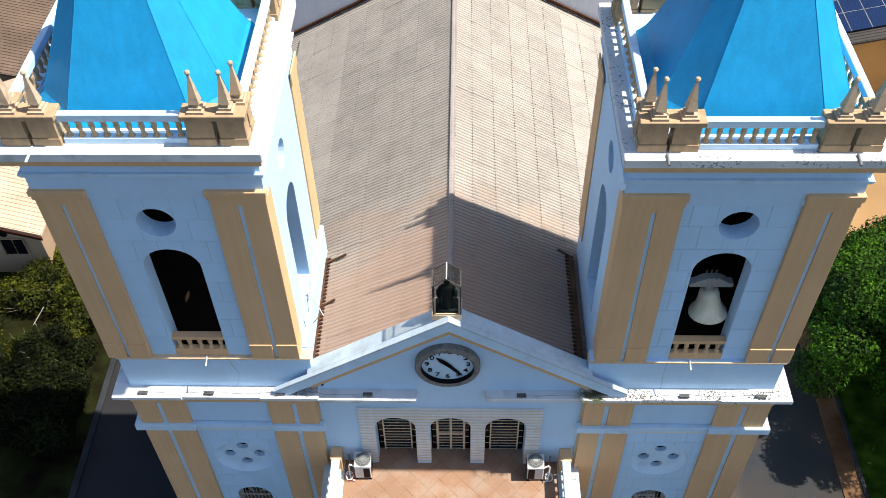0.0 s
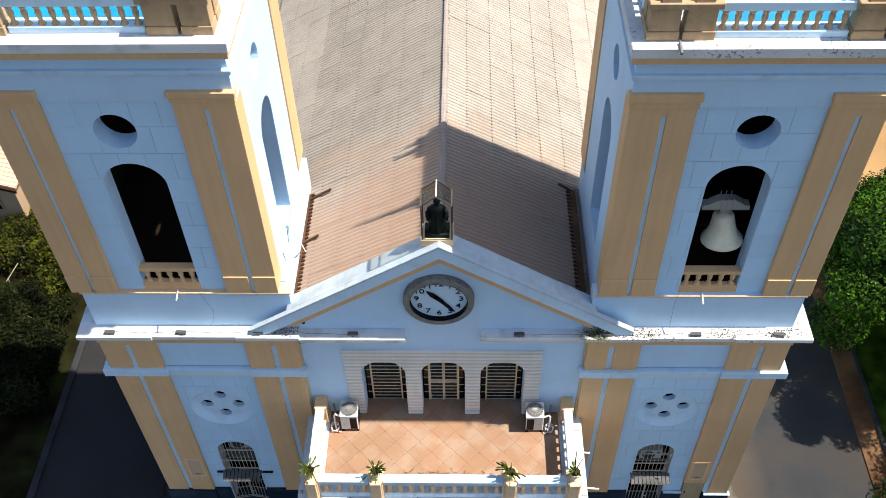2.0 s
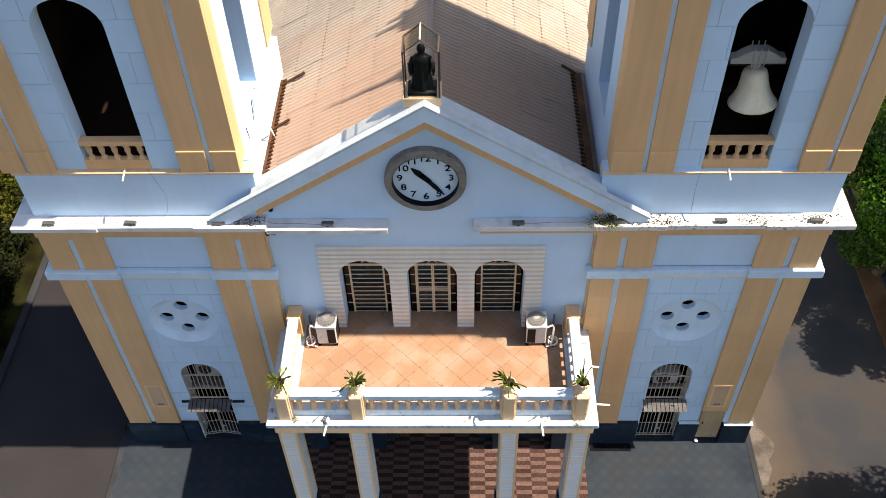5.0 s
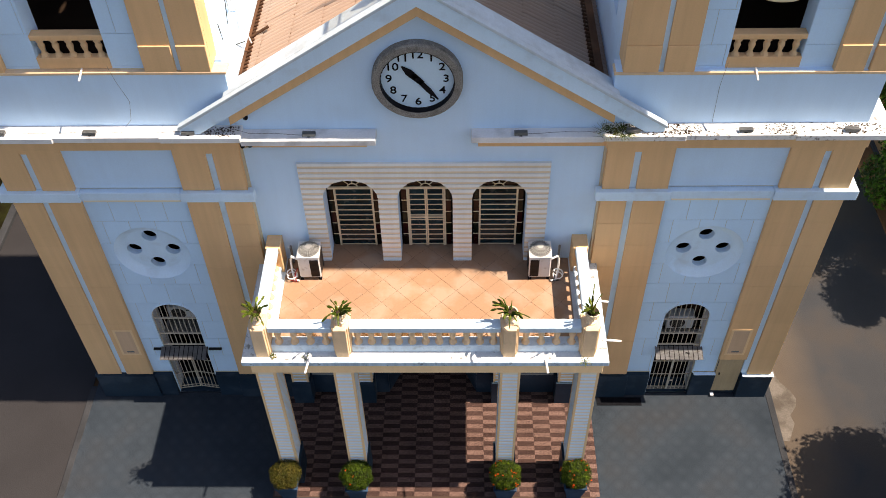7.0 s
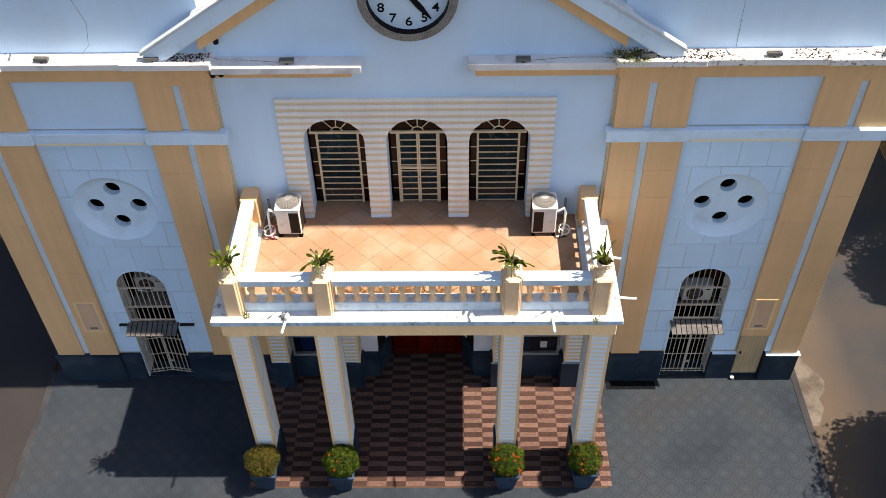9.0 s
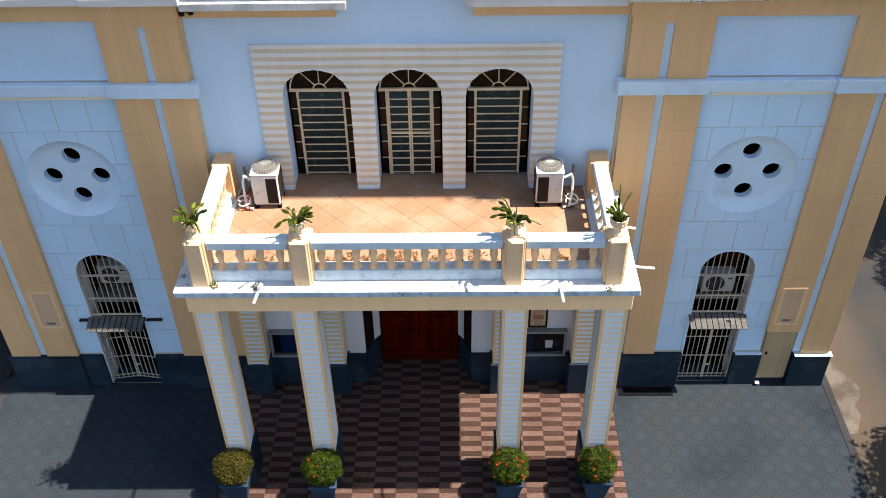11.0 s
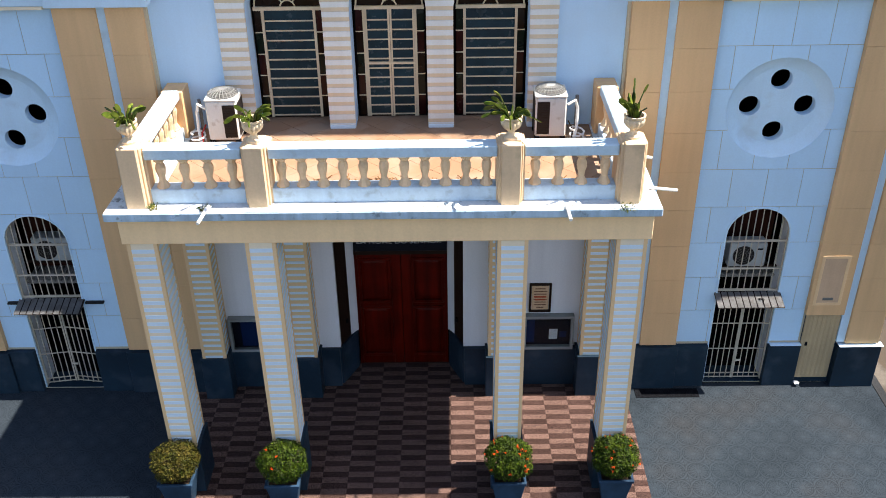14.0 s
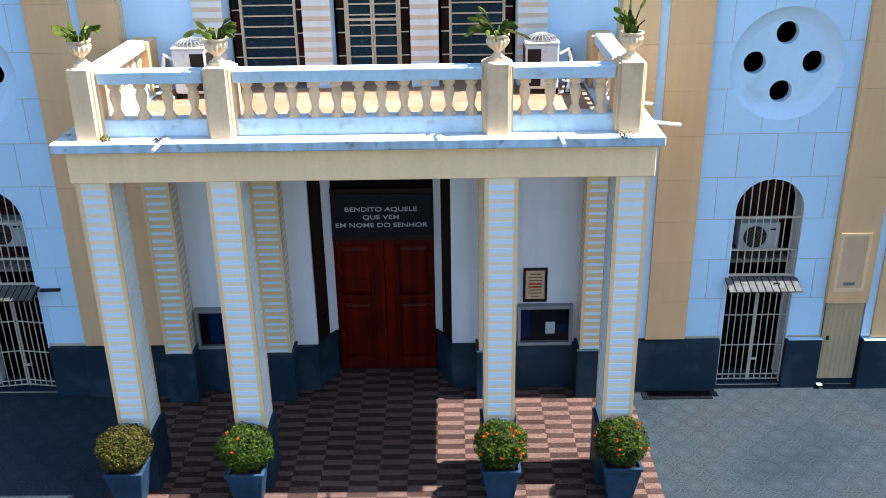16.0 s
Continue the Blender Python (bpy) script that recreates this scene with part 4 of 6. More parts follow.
# gable mouldings: coping, fascia and ochre line
for s in (-1, 1):
    run = lambda u0, u1, a, b: [(s * u0, 13.60 - 0.655 * u0 - a), (s * u1, 13.60 - 0.655 * u1 - a), (s * u1, 13.60 - 0.655 * u1 - b), (s * u0, 13.60 - 0.655 * u0 - b)]
    part("coping", prism(bmesh.new(), run(0, 5.15, 0.0, 0.08), -0.13, 0.03), RAKE, nave, bev=0.008)
    part("coping", prism(bmesh.new(), run(0, 4.09, 0.0, 0.10), 0.03, 0.50), RAKE, nave, bev=0.008)
    part("gable_fascia", prism(bmesh.new(), run(0, 5.10, 0.08, 0.47), -0.10, 0.03), TRIM, nave)
    part("gable_parapet", prism(bmesh.new(), run(0, 4.05, 0.10, 0.9), 0.212, 0.48), BLUE, nave)
    part("gable_line", prism(bmesh.new(), run(0, 4.05, 0.47, 0.76), 0.02, 0.2), CREAM, nave)
    part("gable_cornice", boxed((s * (1.05 if s > 0 else 0.98), s * 3.86, -0.13 if s > 0 else -0.20, 0.2, 9.78, 9.93)), COPING, nave, bev=0.012)
    part("gable_cornice_line", boxed((s * 1.2, s * 3.95, 0.02, 0.2, 9.56, 9.78)), CREAM, nave)
# striped surround of the three windows
z = 5.75
k = 0
while z < 8.955:
    top = min(z + (0.090, 0.075)[k % 2], 8.96)
    polys = [rect(-2.83, 2.83, z, top)]
    for h in WARCH:
        polys = cut(polys, h)
    for r in polys:
        part("stripe", prism(bmesh.new(), r, 0.135 if k % 2 == 0 else 0.150, 0.2), (SURROUND, TAN)[k % 2], nave)
    z, k = top, k + 1
for s in (-1, 1):
    part("pier_foot", boxed((s * 0.645, s * 1.075, 0.12, 0.3, 5.75, 5.81)), WHITE, nave)
    part("pier_foot", boxed((s * 2.365, s * 2.83, 0.12, 0.3, 5.75, 5.83)), WHITE, nave)

# corrugated sheets in overlapping courses
roof = thing("roof", (0, 0.75, 8.5), "weathered grey-brown corrugated fibre-cement roof with a ridge", "roof", kind="structure")
part("underlay", prism(prism(bmesh.new(), [(0, RZ - 0.10), (7.3, RZ - 0.10 - 7.3 * SL), (7.3, RZ - 0.2 - 7.3 * SL), (0, RZ - 0.2)], 0.72, 20.0), [(0, RZ - 0.10), (0, RZ - 0.2), (-7.3, RZ - 0.2 - 7.3 * SL), (-7.3, RZ - 0.10 - 7.3 * SL)], 0.72, 20.0), SHEET, roof)
SHW, ROWS_N = 0.885, 9
LEN = 0.76 * math.hypot(1, SL)
bm = bmesh.new()
steps = 6 * 6
lines = []
for v, lift in ((0.0, 0.0), (LEN + 0.10, 0.024)):
    lines.append([bm.verts.new((v, SHW * i / steps, lift + 0.028 * math.cos(2 * math.pi * i / 6))) for i in range(steps + 1)])
for i in range(steps):
    bm.faces.new((lines[0][i], lines[1][i], lines[1][i + 1], lines[0][i + 1]))
sheet_mesh = finish(bm, SHEET, "sheet", smooth=True)
rnd = random.Random(4)
spots = []
ncol = int(19.2 / SHW)
for s in (-1, 1):
    tilt = math.atan(SL)
    for col in range(ncol):
        for row in range(ROWS_N):
            d = (row + 1) * LEN / math.hypot(1, SL)
            foot = Vector((s * d, 0.76 + col * SHW, RZ - d * SL))
            up = Vector((-s * math.cos(tilt), 0, math.sin(tilt)))
            nrm = Vector((s * math.sin(tilt), 0, math.cos(tilt)))
            m = Matrix((up, (0, 1, 0), nrm)).transposed().to_4x4()
            m.translation = foot - origin[roof] + nrm * rnd.uniform(0.0, 0.008)
            spots.append((row, m @ pose(0, rnd.uniform(-0.006, 0.006), 0, 0, 0, rnd.uniform(-0.25, 0.25))))
copies("roof_sheet", sheet_mesh, roof, [m for r, m in spots if r < 6])
bm = bmesh.new()
for r, m in spots:
    if r >= 6:
        known = len(bm.verts)
        bm.from_mesh(sheet_mesh)
        bm.verts.ensure_lookup_table()
        bmesh.ops.transform(bm, matrix=Matrix.Translation(origin[roof]) @ m, verts=bm.verts[known:])
tagged(part("sheet_field", bm, SHEET, roof, smooth=True), kind="stuff")
bm = bmesh.new()
lathe(bm, [(0.12, 0.0), (0.105, 0.42)], 12, caps=False)
cap_mesh = finish(bm, RIDGE, "ridge_cap", smooth=True)
copies("ridge_cap", cap_mesh, roof, [Matrix.Translation(Vector((0, 0.8 + 0.40 * i, RZ - 0.03)) - origin[roof]) @ Matrix.Rotation(-math.pi / 2 + 0.02, 4, "X") for i in range(47)])
for s in (-1, 1):
    e = 4.20 if s < 0 else 3.94
    zr = RZ - e * SL
    part("roof_gutter", prism(bmesh.new(), [(s * e, zr + 0.05), (s * (e - 0.16), zr + 0.05 + 0.16 * SL), (s * (e - 0.16), zr + 0.09 + 0.16 * SL), (s * e, zr + 0.20)], 0.78, 5.0), RUST, roof, "rusty flashing against the tower")
    bm = bmesh.new()
    for k in range(29):
        y = 0.86 + 0.1475 * k
        tube(bm, [(s * (e - 0.10), y, zr + 0.10), (s * (e - 0.26), y, zr + 0.10 + 0.14 * SL)], 0.038, 7)
    tagged(part("gutter_stop", bm, RUST, roof, "rusty stops in the sheet troughs"), kind="stuff")
    for y, ln in (((2.95, 0.55), (4.75, 0.75)) if s < 0 else ((5.0, 0.45),)):
        part("loose_pipe", tube(bmesh.new(), [(s * (e - 0.05), y, zr + 0.13), (s * (e - 0.05 - ln), y + 0.12, zr + 0.13 + ln * SL)], 0.035, 8), RUST, roof, "short rusty pipe lying on the sheets")
bm = bmesh.new()
prism(bm, [(-7.3, RZ - 7.3 * SL), (0, RZ), (0, RZ + 0.16), (-7.3, RZ + 0.16 - 7.3 * SL)], 19.9, 20.0)
prism(bm, [(0, RZ), (7.3, RZ - 7.3 * SL), (7.3, RZ + 0.16 - 7.3 * SL), (0, RZ + 0.16)], 19.9, 20.0)
part("roof_flashing", bm, RUST, roof)


# ---- balcony windows ----
def window(i, c, hw, leaves, label):
    w = thing("window_%d" % i, (c, 0.65, 5.75), label, "window", "balcony windows", "structure")
    Y = 0.65
    spring = 7.74
    fr = bmesh.new()
    # outer frame, transom and fan bars
    box(fr, c - hw, c + hw, Y - 0.03, Y + 0.03, spring - 0.03, spring + 0.03)
    tube_pts = [(c + (hw - 0.02) * math.cos(math.pi * k / 14), Y, spring + 0.57 * math.sin(math.pi * k / 14)) for k in range(15)]
    tube(fr, tube_pts, 0.016, 6)
    tube(fr, [(c + 0.13 * math.cos(math.pi * k / 8), Y - 0.01, spring + 0.14 * math.sin(math.pi * k / 8)) for k in range(9)], 0.014, 6)
    for a in (0.27, 0.5, 0.73):
        tube(fr, [(c + 0.13 * math.cos(math.pi * a), Y - 0.01, spring + 0.14 * math.sin(math.pi * a)), (c + hw * math.cos(math.pi * a), Y - 0.01, spring + 0.58 * math.sin(math.pi * a))], 0.012, 5)
    for u in (-hw + 0.15, hw - 0.15):
        box(fr, c + u - 0.022, c + u + 0.022, Y - 0.03, Y + 0.03, 5.77, spring - 0.03)
    part("window_frame", fr, WINBAR, w)
    # narrow stained side lights
    for s in (-1, 1):
        for k in range(5):
            z0, z1 = 5.78 + k * 0.386, 5.78 + (k + 1) * 0.386
            part("side_light", boxed((c + s * (hw - 0.13), c + s * (hw - 0.005), Y, Y + 0.012, z0 + 0.008, z1 - 0.008)), STAINED[(k + i + (s > 0)) % 3], w)
            part("glazing_bar", boxed((c + s * (hw - 0.13), c + s * hw, Y - 0.01, Y + 0.015, z1 - 0.01, z1 + 0.008)), WINBAR, w)
    part("fanlight_pane", prism(bmesh.new(), arch(c, hw, spring, spring + 0.001, 0.60), Y + 0.015, Y + 0.025), STAINED[2], w)
    # louvre panes with pale bars
    n = 11
    h = (spring - 0.05 - 5.80) / n
    spans = [(c - hw + 0.175, c + hw - 0.175)] if leaves == 1 else [(c - hw + 0.20, c - 0.035), (c + 0.035, c + hw - 0.20)]
    for a, b in spans:
        for k in range(n):
            z = 5.80 + k * h
            bm = bmesh.new()
            v = [bm.verts.new(p) for p in ((a, Y - 0.005, z + 0.02), (b, Y - 0.005, z + 0.02), (b, Y + 0.04, z + h), (a, Y + 0.04, z + h))]
            f = bm.faces.new(v)
            bmesh.ops.solidify(bm, geom=[f], thickness=0.006)
            part("louvre_pane", bm, LOUVRE, w)
            part("glazing_bar", boxed((a, b, Y - 0.02, Y + 0.01, z - 0.004, z + 0.018)), WINBAR, w)
    if leaves == 2:
        part("meeting_stile", boxed((c - 0.035, c - 0.004, Y - 0.035, Y + 0.02, 5.77, spring - 0.03), (c + 0.004, c + 0.035, Y - 0.035, Y + 0.02, 5.77, spring - 0.03)), WINBAR, w)
        part("stile", boxed((c - hw + 0.175, c - hw + 0.2, Y - 0.035, Y + 0.02, 5.77, spring - 0.03), (c + hw - 0.2, c + hw - 0.175, Y - 0.035, Y + 0.02, 5.77, spring - 0.03),
                            (c - hw + 0.2, c + hw - 0.2, Y - 0.036, Y + 0.02, 6.74, 6.78)), WINBAR, w)
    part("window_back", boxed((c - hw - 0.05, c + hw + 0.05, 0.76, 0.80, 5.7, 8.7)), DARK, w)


for i, (c, hw) in enumerate(WIN):
    window(i + 1, c, hw - 0.045, 2 if i == 1 else 1, "arched louvre window with cream bars and dark stained side lights" if i != 1 else "arched double-leaf louvre window with cream bars")

# ---- portico ----
porch = thing("portico", (0, -1.3, 0), "cream and pale blue striped portico carrying a balcony", "portico", kind="structure")
COLS = (-3.705, -1.895, 1.955, 3.765)


stripe_mesh = {}


def striped(name, x, y0, y1, z0, z1, parent, w=0.235, period=0.136, band=0.078, ground=None):
    """A square shaft with pale corner bands and painted stripes between them."""
    sh = part(name, boxed((x - w + 0.012, x + w - 0.012, y0 + 0.012, y1 - 0.012, z0, z1)), ground or STRIPE, parent, "cream column with pale stripes")
    e = 0.058
    for a in (x - w, x + w - e):
        for b in (y0, y1 - e):
            part("corner_band", boxed((a, a + e, b, b + e, z0, z1)), BAND, sh)
    d = (y1 - y0) / 2
    key = (w, d, band)
    if key not in stripe_mesh:
        stripe_mesh[key] = finish(boxed((e - w, w - e, 0.005 - d, d - 0.005, 0, band), (0.005 - w, w - 0.005, e - d, d - e, 0.0005, band - 0.0005)), WHITE, "stripe")
    n = int((z1 - 0.02 - band - z0) / period) + 1
    copies("stripe", stripe_mesh[key], sh, [Matrix.Translation(Vector((x, (y0 + y1) / 2, z0 + 0.01 + period * i)) - origin[sh]) for i in range(n)])
    return sh


for x in COLS:
    striped("column", x, -2.80, -2.20, 1.03, 5.16, porch, band=0.067)
    part("column_base", boxed((x - 0.275, x + 0.275, -2.84, -2.16, 0, 1.0), (x - 0.285, x + 0.285, -2.85, -2.15, 1.0, 1.03)), SLATE, porch, bev=0.008)
    striped("wall_pilaster", x, -0.24, 0.2, 1.0, 5.16, porch, band=0.052, ground=OCHRE_STRIPE)
    part("pilaster_base", boxed((x - 0.275, x + 0.275, -0.28, 0.2, 0, 0.97), (x - 0.285, x + 0.285, -0.29, 0.2, 0.97, 1.0)), SLATE, porch, bev=0.008)
for s in (-1, 1):
    part("porch_plinth", boxed((s * 1.26, s * 3.98, 0.10, 0.2, 0, 0.92)), SLATE, porch)
part("beam", boxed((-4.0, 4.06, -2.815, -2.22, 5.16, 5.63), (-4.0, -3.5, -2.22, 0.0, 5.16, 5.63), (3.56, 4.06, -2.22, 0.0, 5.16, 5.63)), BEAMC, porch, bev=0.01)
part("slab", boxed((-4.14, 4.14, -2.96, -2.36, 5.63, 5.765), (-4.14, -3.45, -2.36, 0.2, 5.63, 5.765), (3.45, 4.14, -2.36, 0.2, 5.63, 5.765), (-3.45, 3.45, -2.36, 0.2, 5.63, 5.735)), SLABEDGE, porch, bev=0.012)
part("slab_screed", boxed((-4.125, 4.125, -2.945, -2.36, 5.764, 5.772), (-4.125, -3.45, -2.36, 0.2, 5.764, 5.772), (3.45, 4.125, -2.36, 0.2, 5.764, 5.772)), SLABM, porch)
# balcony floor of diagonal tiles
T = 0.50
k = 0
for i in range(-12, 13):
    for j in range(-12, 13):
        cx, cy = (i - j) * T / math.sqrt(2), -1.2 + (i + j) * T / math.sqrt(2)
        r = T / math.sqrt(2) - 0.004
        poly = [(cx, cy - r), (cx + r, cy), (cx, cy + r), (cx - r, cy)]
        for a, b in (((-3.5, -2.38), (3.5, -2.38)), ((3.5, -2.38), (3.5, 0.68)), ((3.5, 0.68), (-3.5, 0.68)), ((-3.5, 0.68), (-3.5, -2.38))):
            poly = half(poly, a, b, 1) if poly else []
        if poly and abs(area2(poly)) > 0.004:
            bm = bmesh.new()
            prism(bm, poly, 5.737, 5.750, "z")
            part("floor_tile", bm, TERRA, porch)
part("tile_bed", boxed((-3.5, 3.5, -2.40, 0.72, 5.735, 5.746)), GROUT, porch)
# balustrade
PEDS = (-3.66, -1.84, 1.90, 3.67)
for x in PEDS:
    for u, d, zt in ((0.145, -2.81, 6.74), (0.18, -2.74, 6.715), (0.21, -2.66, 6.69)):
        part("pedestal", boxed((x - u, x + u, d, -2.28 - (0.21 - u), 5.765, zt)), PALE, porch, bev=0.012)
rails = ((PEDS[0] + 0.2, PEDS[1] - 0.2, 4), (PEDS[1] + 0.2, PEDS[2] - 0.2, 11), (PEDS[2] + 0.2, PEDS[3] - 0.2, 4))
for a, b, n in rails:
    part("balustrade_kerb", boxed((a, b, -2.66, -2.40, 5.765, 6.01)), KERBM, porch, bev=0.012)
    part("handrail", boxed((a, b, -2.69, -2.42, 6.505, 6.675)), RAIL, porch, bev=0.014)
    copies("baluster", BALUSTER_PORCH, porch, [Matrix.Translation(Vector((a + (b - a) * (i + 0.5) / n, -2.555, 6.01)) - origin[porch]) for i in range(n)])
for s in (-1, 1):
    x = s * 3.66
    part("balustrade_kerb", boxed((x - 0.12, x + 0.12, -2.3, -0.26, 5.765, 5.97)), KERBM, porch, bev=0.012)
    part("handrail", boxed((x - 0.13, x + 0.13, -2.3, -0.26, 6.48, 6.645)), RAIL, porch, bev=0.014)
    part("back_post", boxed((x - 0.18, x + 0.18, -0.26, 0.2, 5.735, 6.61)), CREAM, porch, bev=0.015)
    copies("baluster", BALUSTER_PORCH, porch, [Matrix.Translation(Vector((x, -2.10 + 0.29 * i, 5.97)) - origin[porch]) @ Matrix.Diagonal((1, 1, 1.10, 1)) for i in range(7)])
for x, y, dx, dy in ((-2.60, -2.88, -0.06, -0.36), (2.72, -2.88, 0.03, -0.36), (4.05, -2.35, 0.42, 0.0), (4.05, -1.2, 0.25, 0.0)):
    spout(porch, (x, y, 5.80), (x + dx, y + dy, 5.75), 0.026)

# dry twigs and leaves swept against the kerb
rnd = random.Random(31)
bm = bmesh.new()
for _ in range(1000):
    x = rnd.choice((-1.35, -1.05, -0.75, -0.45, -0.15, 0.2, 0.55, 1.2, -2.7, 2.75)) + rnd.gauss(0, 0.14)
    y, a, ln = -2.33 + abs(rnd.gauss(0, 0.17)), rnd.uniform(0, 3.14), rnd.uniform(0.02, 0.12)
    if abs(x) < 3.4:
        tube(bm, [(x, y, 5.757), (x + ln * math.cos(a), y + abs(ln * math.sin(a)), 5.76 + rnd.uniform(0, 0.03))], 0.008, 4)
solid("dry_leaves", bm, DRYTWIG, "dry brown twigs and leaves along the balcony kerb", "litter", kind="stuff")

# portico floor: chequered granite strips
pf = thing("floor", (0, -1.5, 0), "chequered pink and brown granite strips under the portico", "floor", kind="structure")
part("floor_bed", boxed((-4.24, 4.53, -3.26, 0.9, -0.06, -0.002)), GROUT, pf)
TW, TD = 0.47, 0.14
bm = boxed((0.002, TW - 0.002, 0.002, TD - 0.002, -0.012, 0.006))
tile_a = finish(bm, PINK, "floor_strip")
bm = boxed((0.002, TW - 0.002, 0.002, TD - 0.002, -0.012, 0.006))
tile_b = finish(bm, BROWN, "floor_strip")
near, rest = [], ([], [])
for i in range(18):
    for j in range(29):
        x, y = -4.20 + i * TW, -3.22 + j * TD
        (near if y < -0.98 and i > 0 else rest[(i + j) % 2]).append((x, y, (i + j) % 2))
for x, y, k in near:
    copies("floor_strip", (tile_a, tile_b)[k], pf, [Matrix.Translation(Vector((x, y, 0)) - origin[pf])])
for k in (0, 1):
    bm = bmesh.new()
    for x, y, _ in rest[k]:
        box(bm, x + 0.002, x + TW - 0.002, y + 0.002, y + TD - 0.002, -0.012, 0.006)
    for j in range(k, 29, 2):
        box(bm, 4.262, 4.52, -3.218 + j * TD, -3.222 + (j + 1) * TD, -0.012, 0.006)
    tagged(part("floor_strip_field", bm, (PINK, BROWN)[k], pf), kind="stuff")

# ---- main door ----
door = thing("door_1", (0, 0.85, 0), "red varnished double church door with framed panels", "door", kind="structure")
for s in (-1, 1):
    leaf = part("door_leaf", boxed((s * 0.006, s * 0.93, 0.89, 0.93, 0.02, 2.74)), REDWOOD, door)
    for u0, u1 in ((0.006, 0.20), (0.87, 0.93)):
        part("door_stile", boxed((s * u0, s * u1, 0.845, 0.89, 0.02, 2.74)), REDWOOD, leaf, bev=0.004)
    for z0, z1 in ((0.02, 0.22), (1.48, 1.56), (2.64, 2.74)):
        part("door_rail", boxed((s * 0.203, s * 0.867, 0.848, 0.89, z0, z1)), REDWOOD, leaf, bev=0.004)
    for z0, z1 in ((0.22, 1.48), (1.56, 2.64)):
        a, b = s * 0.20, s * 0.87
        part("panel_moulding", ribbon(bmesh.new(), rect(a, b, z0, z1), rect(a + s * 0.06, b - s * 0.06, z0 + 0.06, z1 - 0.06), 0.825, 0.89), REDWOOD, leaf, bev=0.012)
        bm = bmesh.new()
        lo = [bm.verts.new((u, 0.888, v)) for u, v in rect(a + s * 0.07, b - s * 0.07, z0 + 0.07, z1 - 0.07)]
        hi = [bm.verts.new((u, 0.868, v)) for u, v in rect(a + s * 0.13, b - s * 0.13, z0 + 0.13, z1 - 0.13)]
        bm.faces.new(hi)
        for i in range(4):
            bm.faces.new((lo[i], lo[(i + 1) % 4], hi[(i + 1) % 4], hi[i]))
        part("door_panel", bm, REDWOOD, leaf)
    part("jamb_leaf", prism(bmesh.new(), [(s * 1.235, 0.28), (s * 1.235, 0.34), (s * 1.10, 0.64), (s * 1.065, 0.63)], 0.9, 4.6, "z"), DOORWOOD, door, "dark brown outer leaf folded against the jamb")
    bm = bmesh.new()
    lathe(bm, [(0.03, 1.32), (0.035, 1.36), (0.03, 1.40)], 8, s * 1.115, 0.51)
    part("door_knob", bm, BLACK, door)
    part("door_post", prism(bmesh.new(), [(s * 1.065, 0.634), (s * 1.10, 0.645), (s * 1.02, 0.94), (s * 0.93, 0.94), (s * 0.93, 0.82)], 0.9, 4.5, "z"), INNER, door, "white plastered door reveal")
    part("jamb_plinth", prism(bmesh.new(), [(s * 1.228, 0.185), (s * 1.40, 0.185), (s * 1.40, 0.9), (s * 0.95, 0.9), (s * 0.95, 0.78)], 0, 0.92, "z"), SLATE, door)
part("transom", boxed((-0.93, 0.93, 0.80, 0.92, 2.74, 2.83), (-0.93, 0.93, 0.80, 0.92, 3.66, 3.74)), DOORWOOD, door)
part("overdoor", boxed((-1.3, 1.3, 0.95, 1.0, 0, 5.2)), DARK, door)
sign = thing("sign_board", (0, 0.8, 2.83), "black board with silver capitals over the church door", "sign")
part("board", boxed((-0.92, 0.92, 0.78, 0.82, 2.835, 3.655)), BLACKSIGN, sign, bev=0.005)


def words(text, x, y, z, size, parent, mat=LETTER, turn=(90, 0, 0), name="letter", depth=0.006, stretch=1.0, bold=0.015):
    cu = bpy.data.curves.new(name, "FONT")
    cu.body, cu.size, cu.extrude, cu.offset = text, size, depth, size * bold
    cu.align_x, cu.align_y = "CENTER", "CENTER"
    tmp = new("lettering_curve", cu)
    bpy.context.view_layer.update()
    me = bpy.data.meshes.new_from_object(tmp.evaluated_get(bpy.context.evaluated_depsgraph_get()))
    bpy.data.objects.remove(tmp)
    whole = bmesh.new()
    whole.from_mesh(me)
    bpy.data.meshes.remove(me)
    bmesh.ops.remove_doubles(whole, verts=whole.verts, dist=0.0001)
    # one mesh for each letter or figure: what overlaps along the line belongs together
    runs = []
    for f in sorted(whole.faces, key=lambda f: min(v.co.x for v in f.verts)):
        lo, hi = min(v.co.x for v in f.verts), max(v.co.x for v in f.verts)
        if len(text) > 2 and runs and lo > runs[-1][0] + 0.0005 or not runs:
            runs.append([hi, []])
        runs[-1][0] = max(runs[-1][0], hi)
        runs[-1][1].append(f)
    for _, faces in runs:
        one, made = bmesh.new(), {}
        for f in faces:
            for v in f.verts:
                if v not in made:
                    made[v] = one.verts.new(v.co)
            one.faces.new([made[v] for v in f.verts])
        me = finish(one, mat, name)
        ob = new(name, me)
        ob.parent = parent
        ob.matrix_basis = Matrix.Translation(-origin[parent]) @ pose(x, y, z, *turn) @ Matrix.Diagonal((stretch, 1, 1, 1))
        origin[ob] = origin[parent]
    whole.free()


words("BENDITO AQUELE", -0.02, 0.775, 3.357, 0.118, sign, stretch=1.36, bold=0.004)
words("QUE VEM", -0.02, 0.775, 3.204, 0.118, sign, stretch=1.36, bold=0.004)
words("EM NOME DO SENHOR", -0.02, 0.775, 3.05, 0.118, sign, stretch=1.36, bold=0.004)

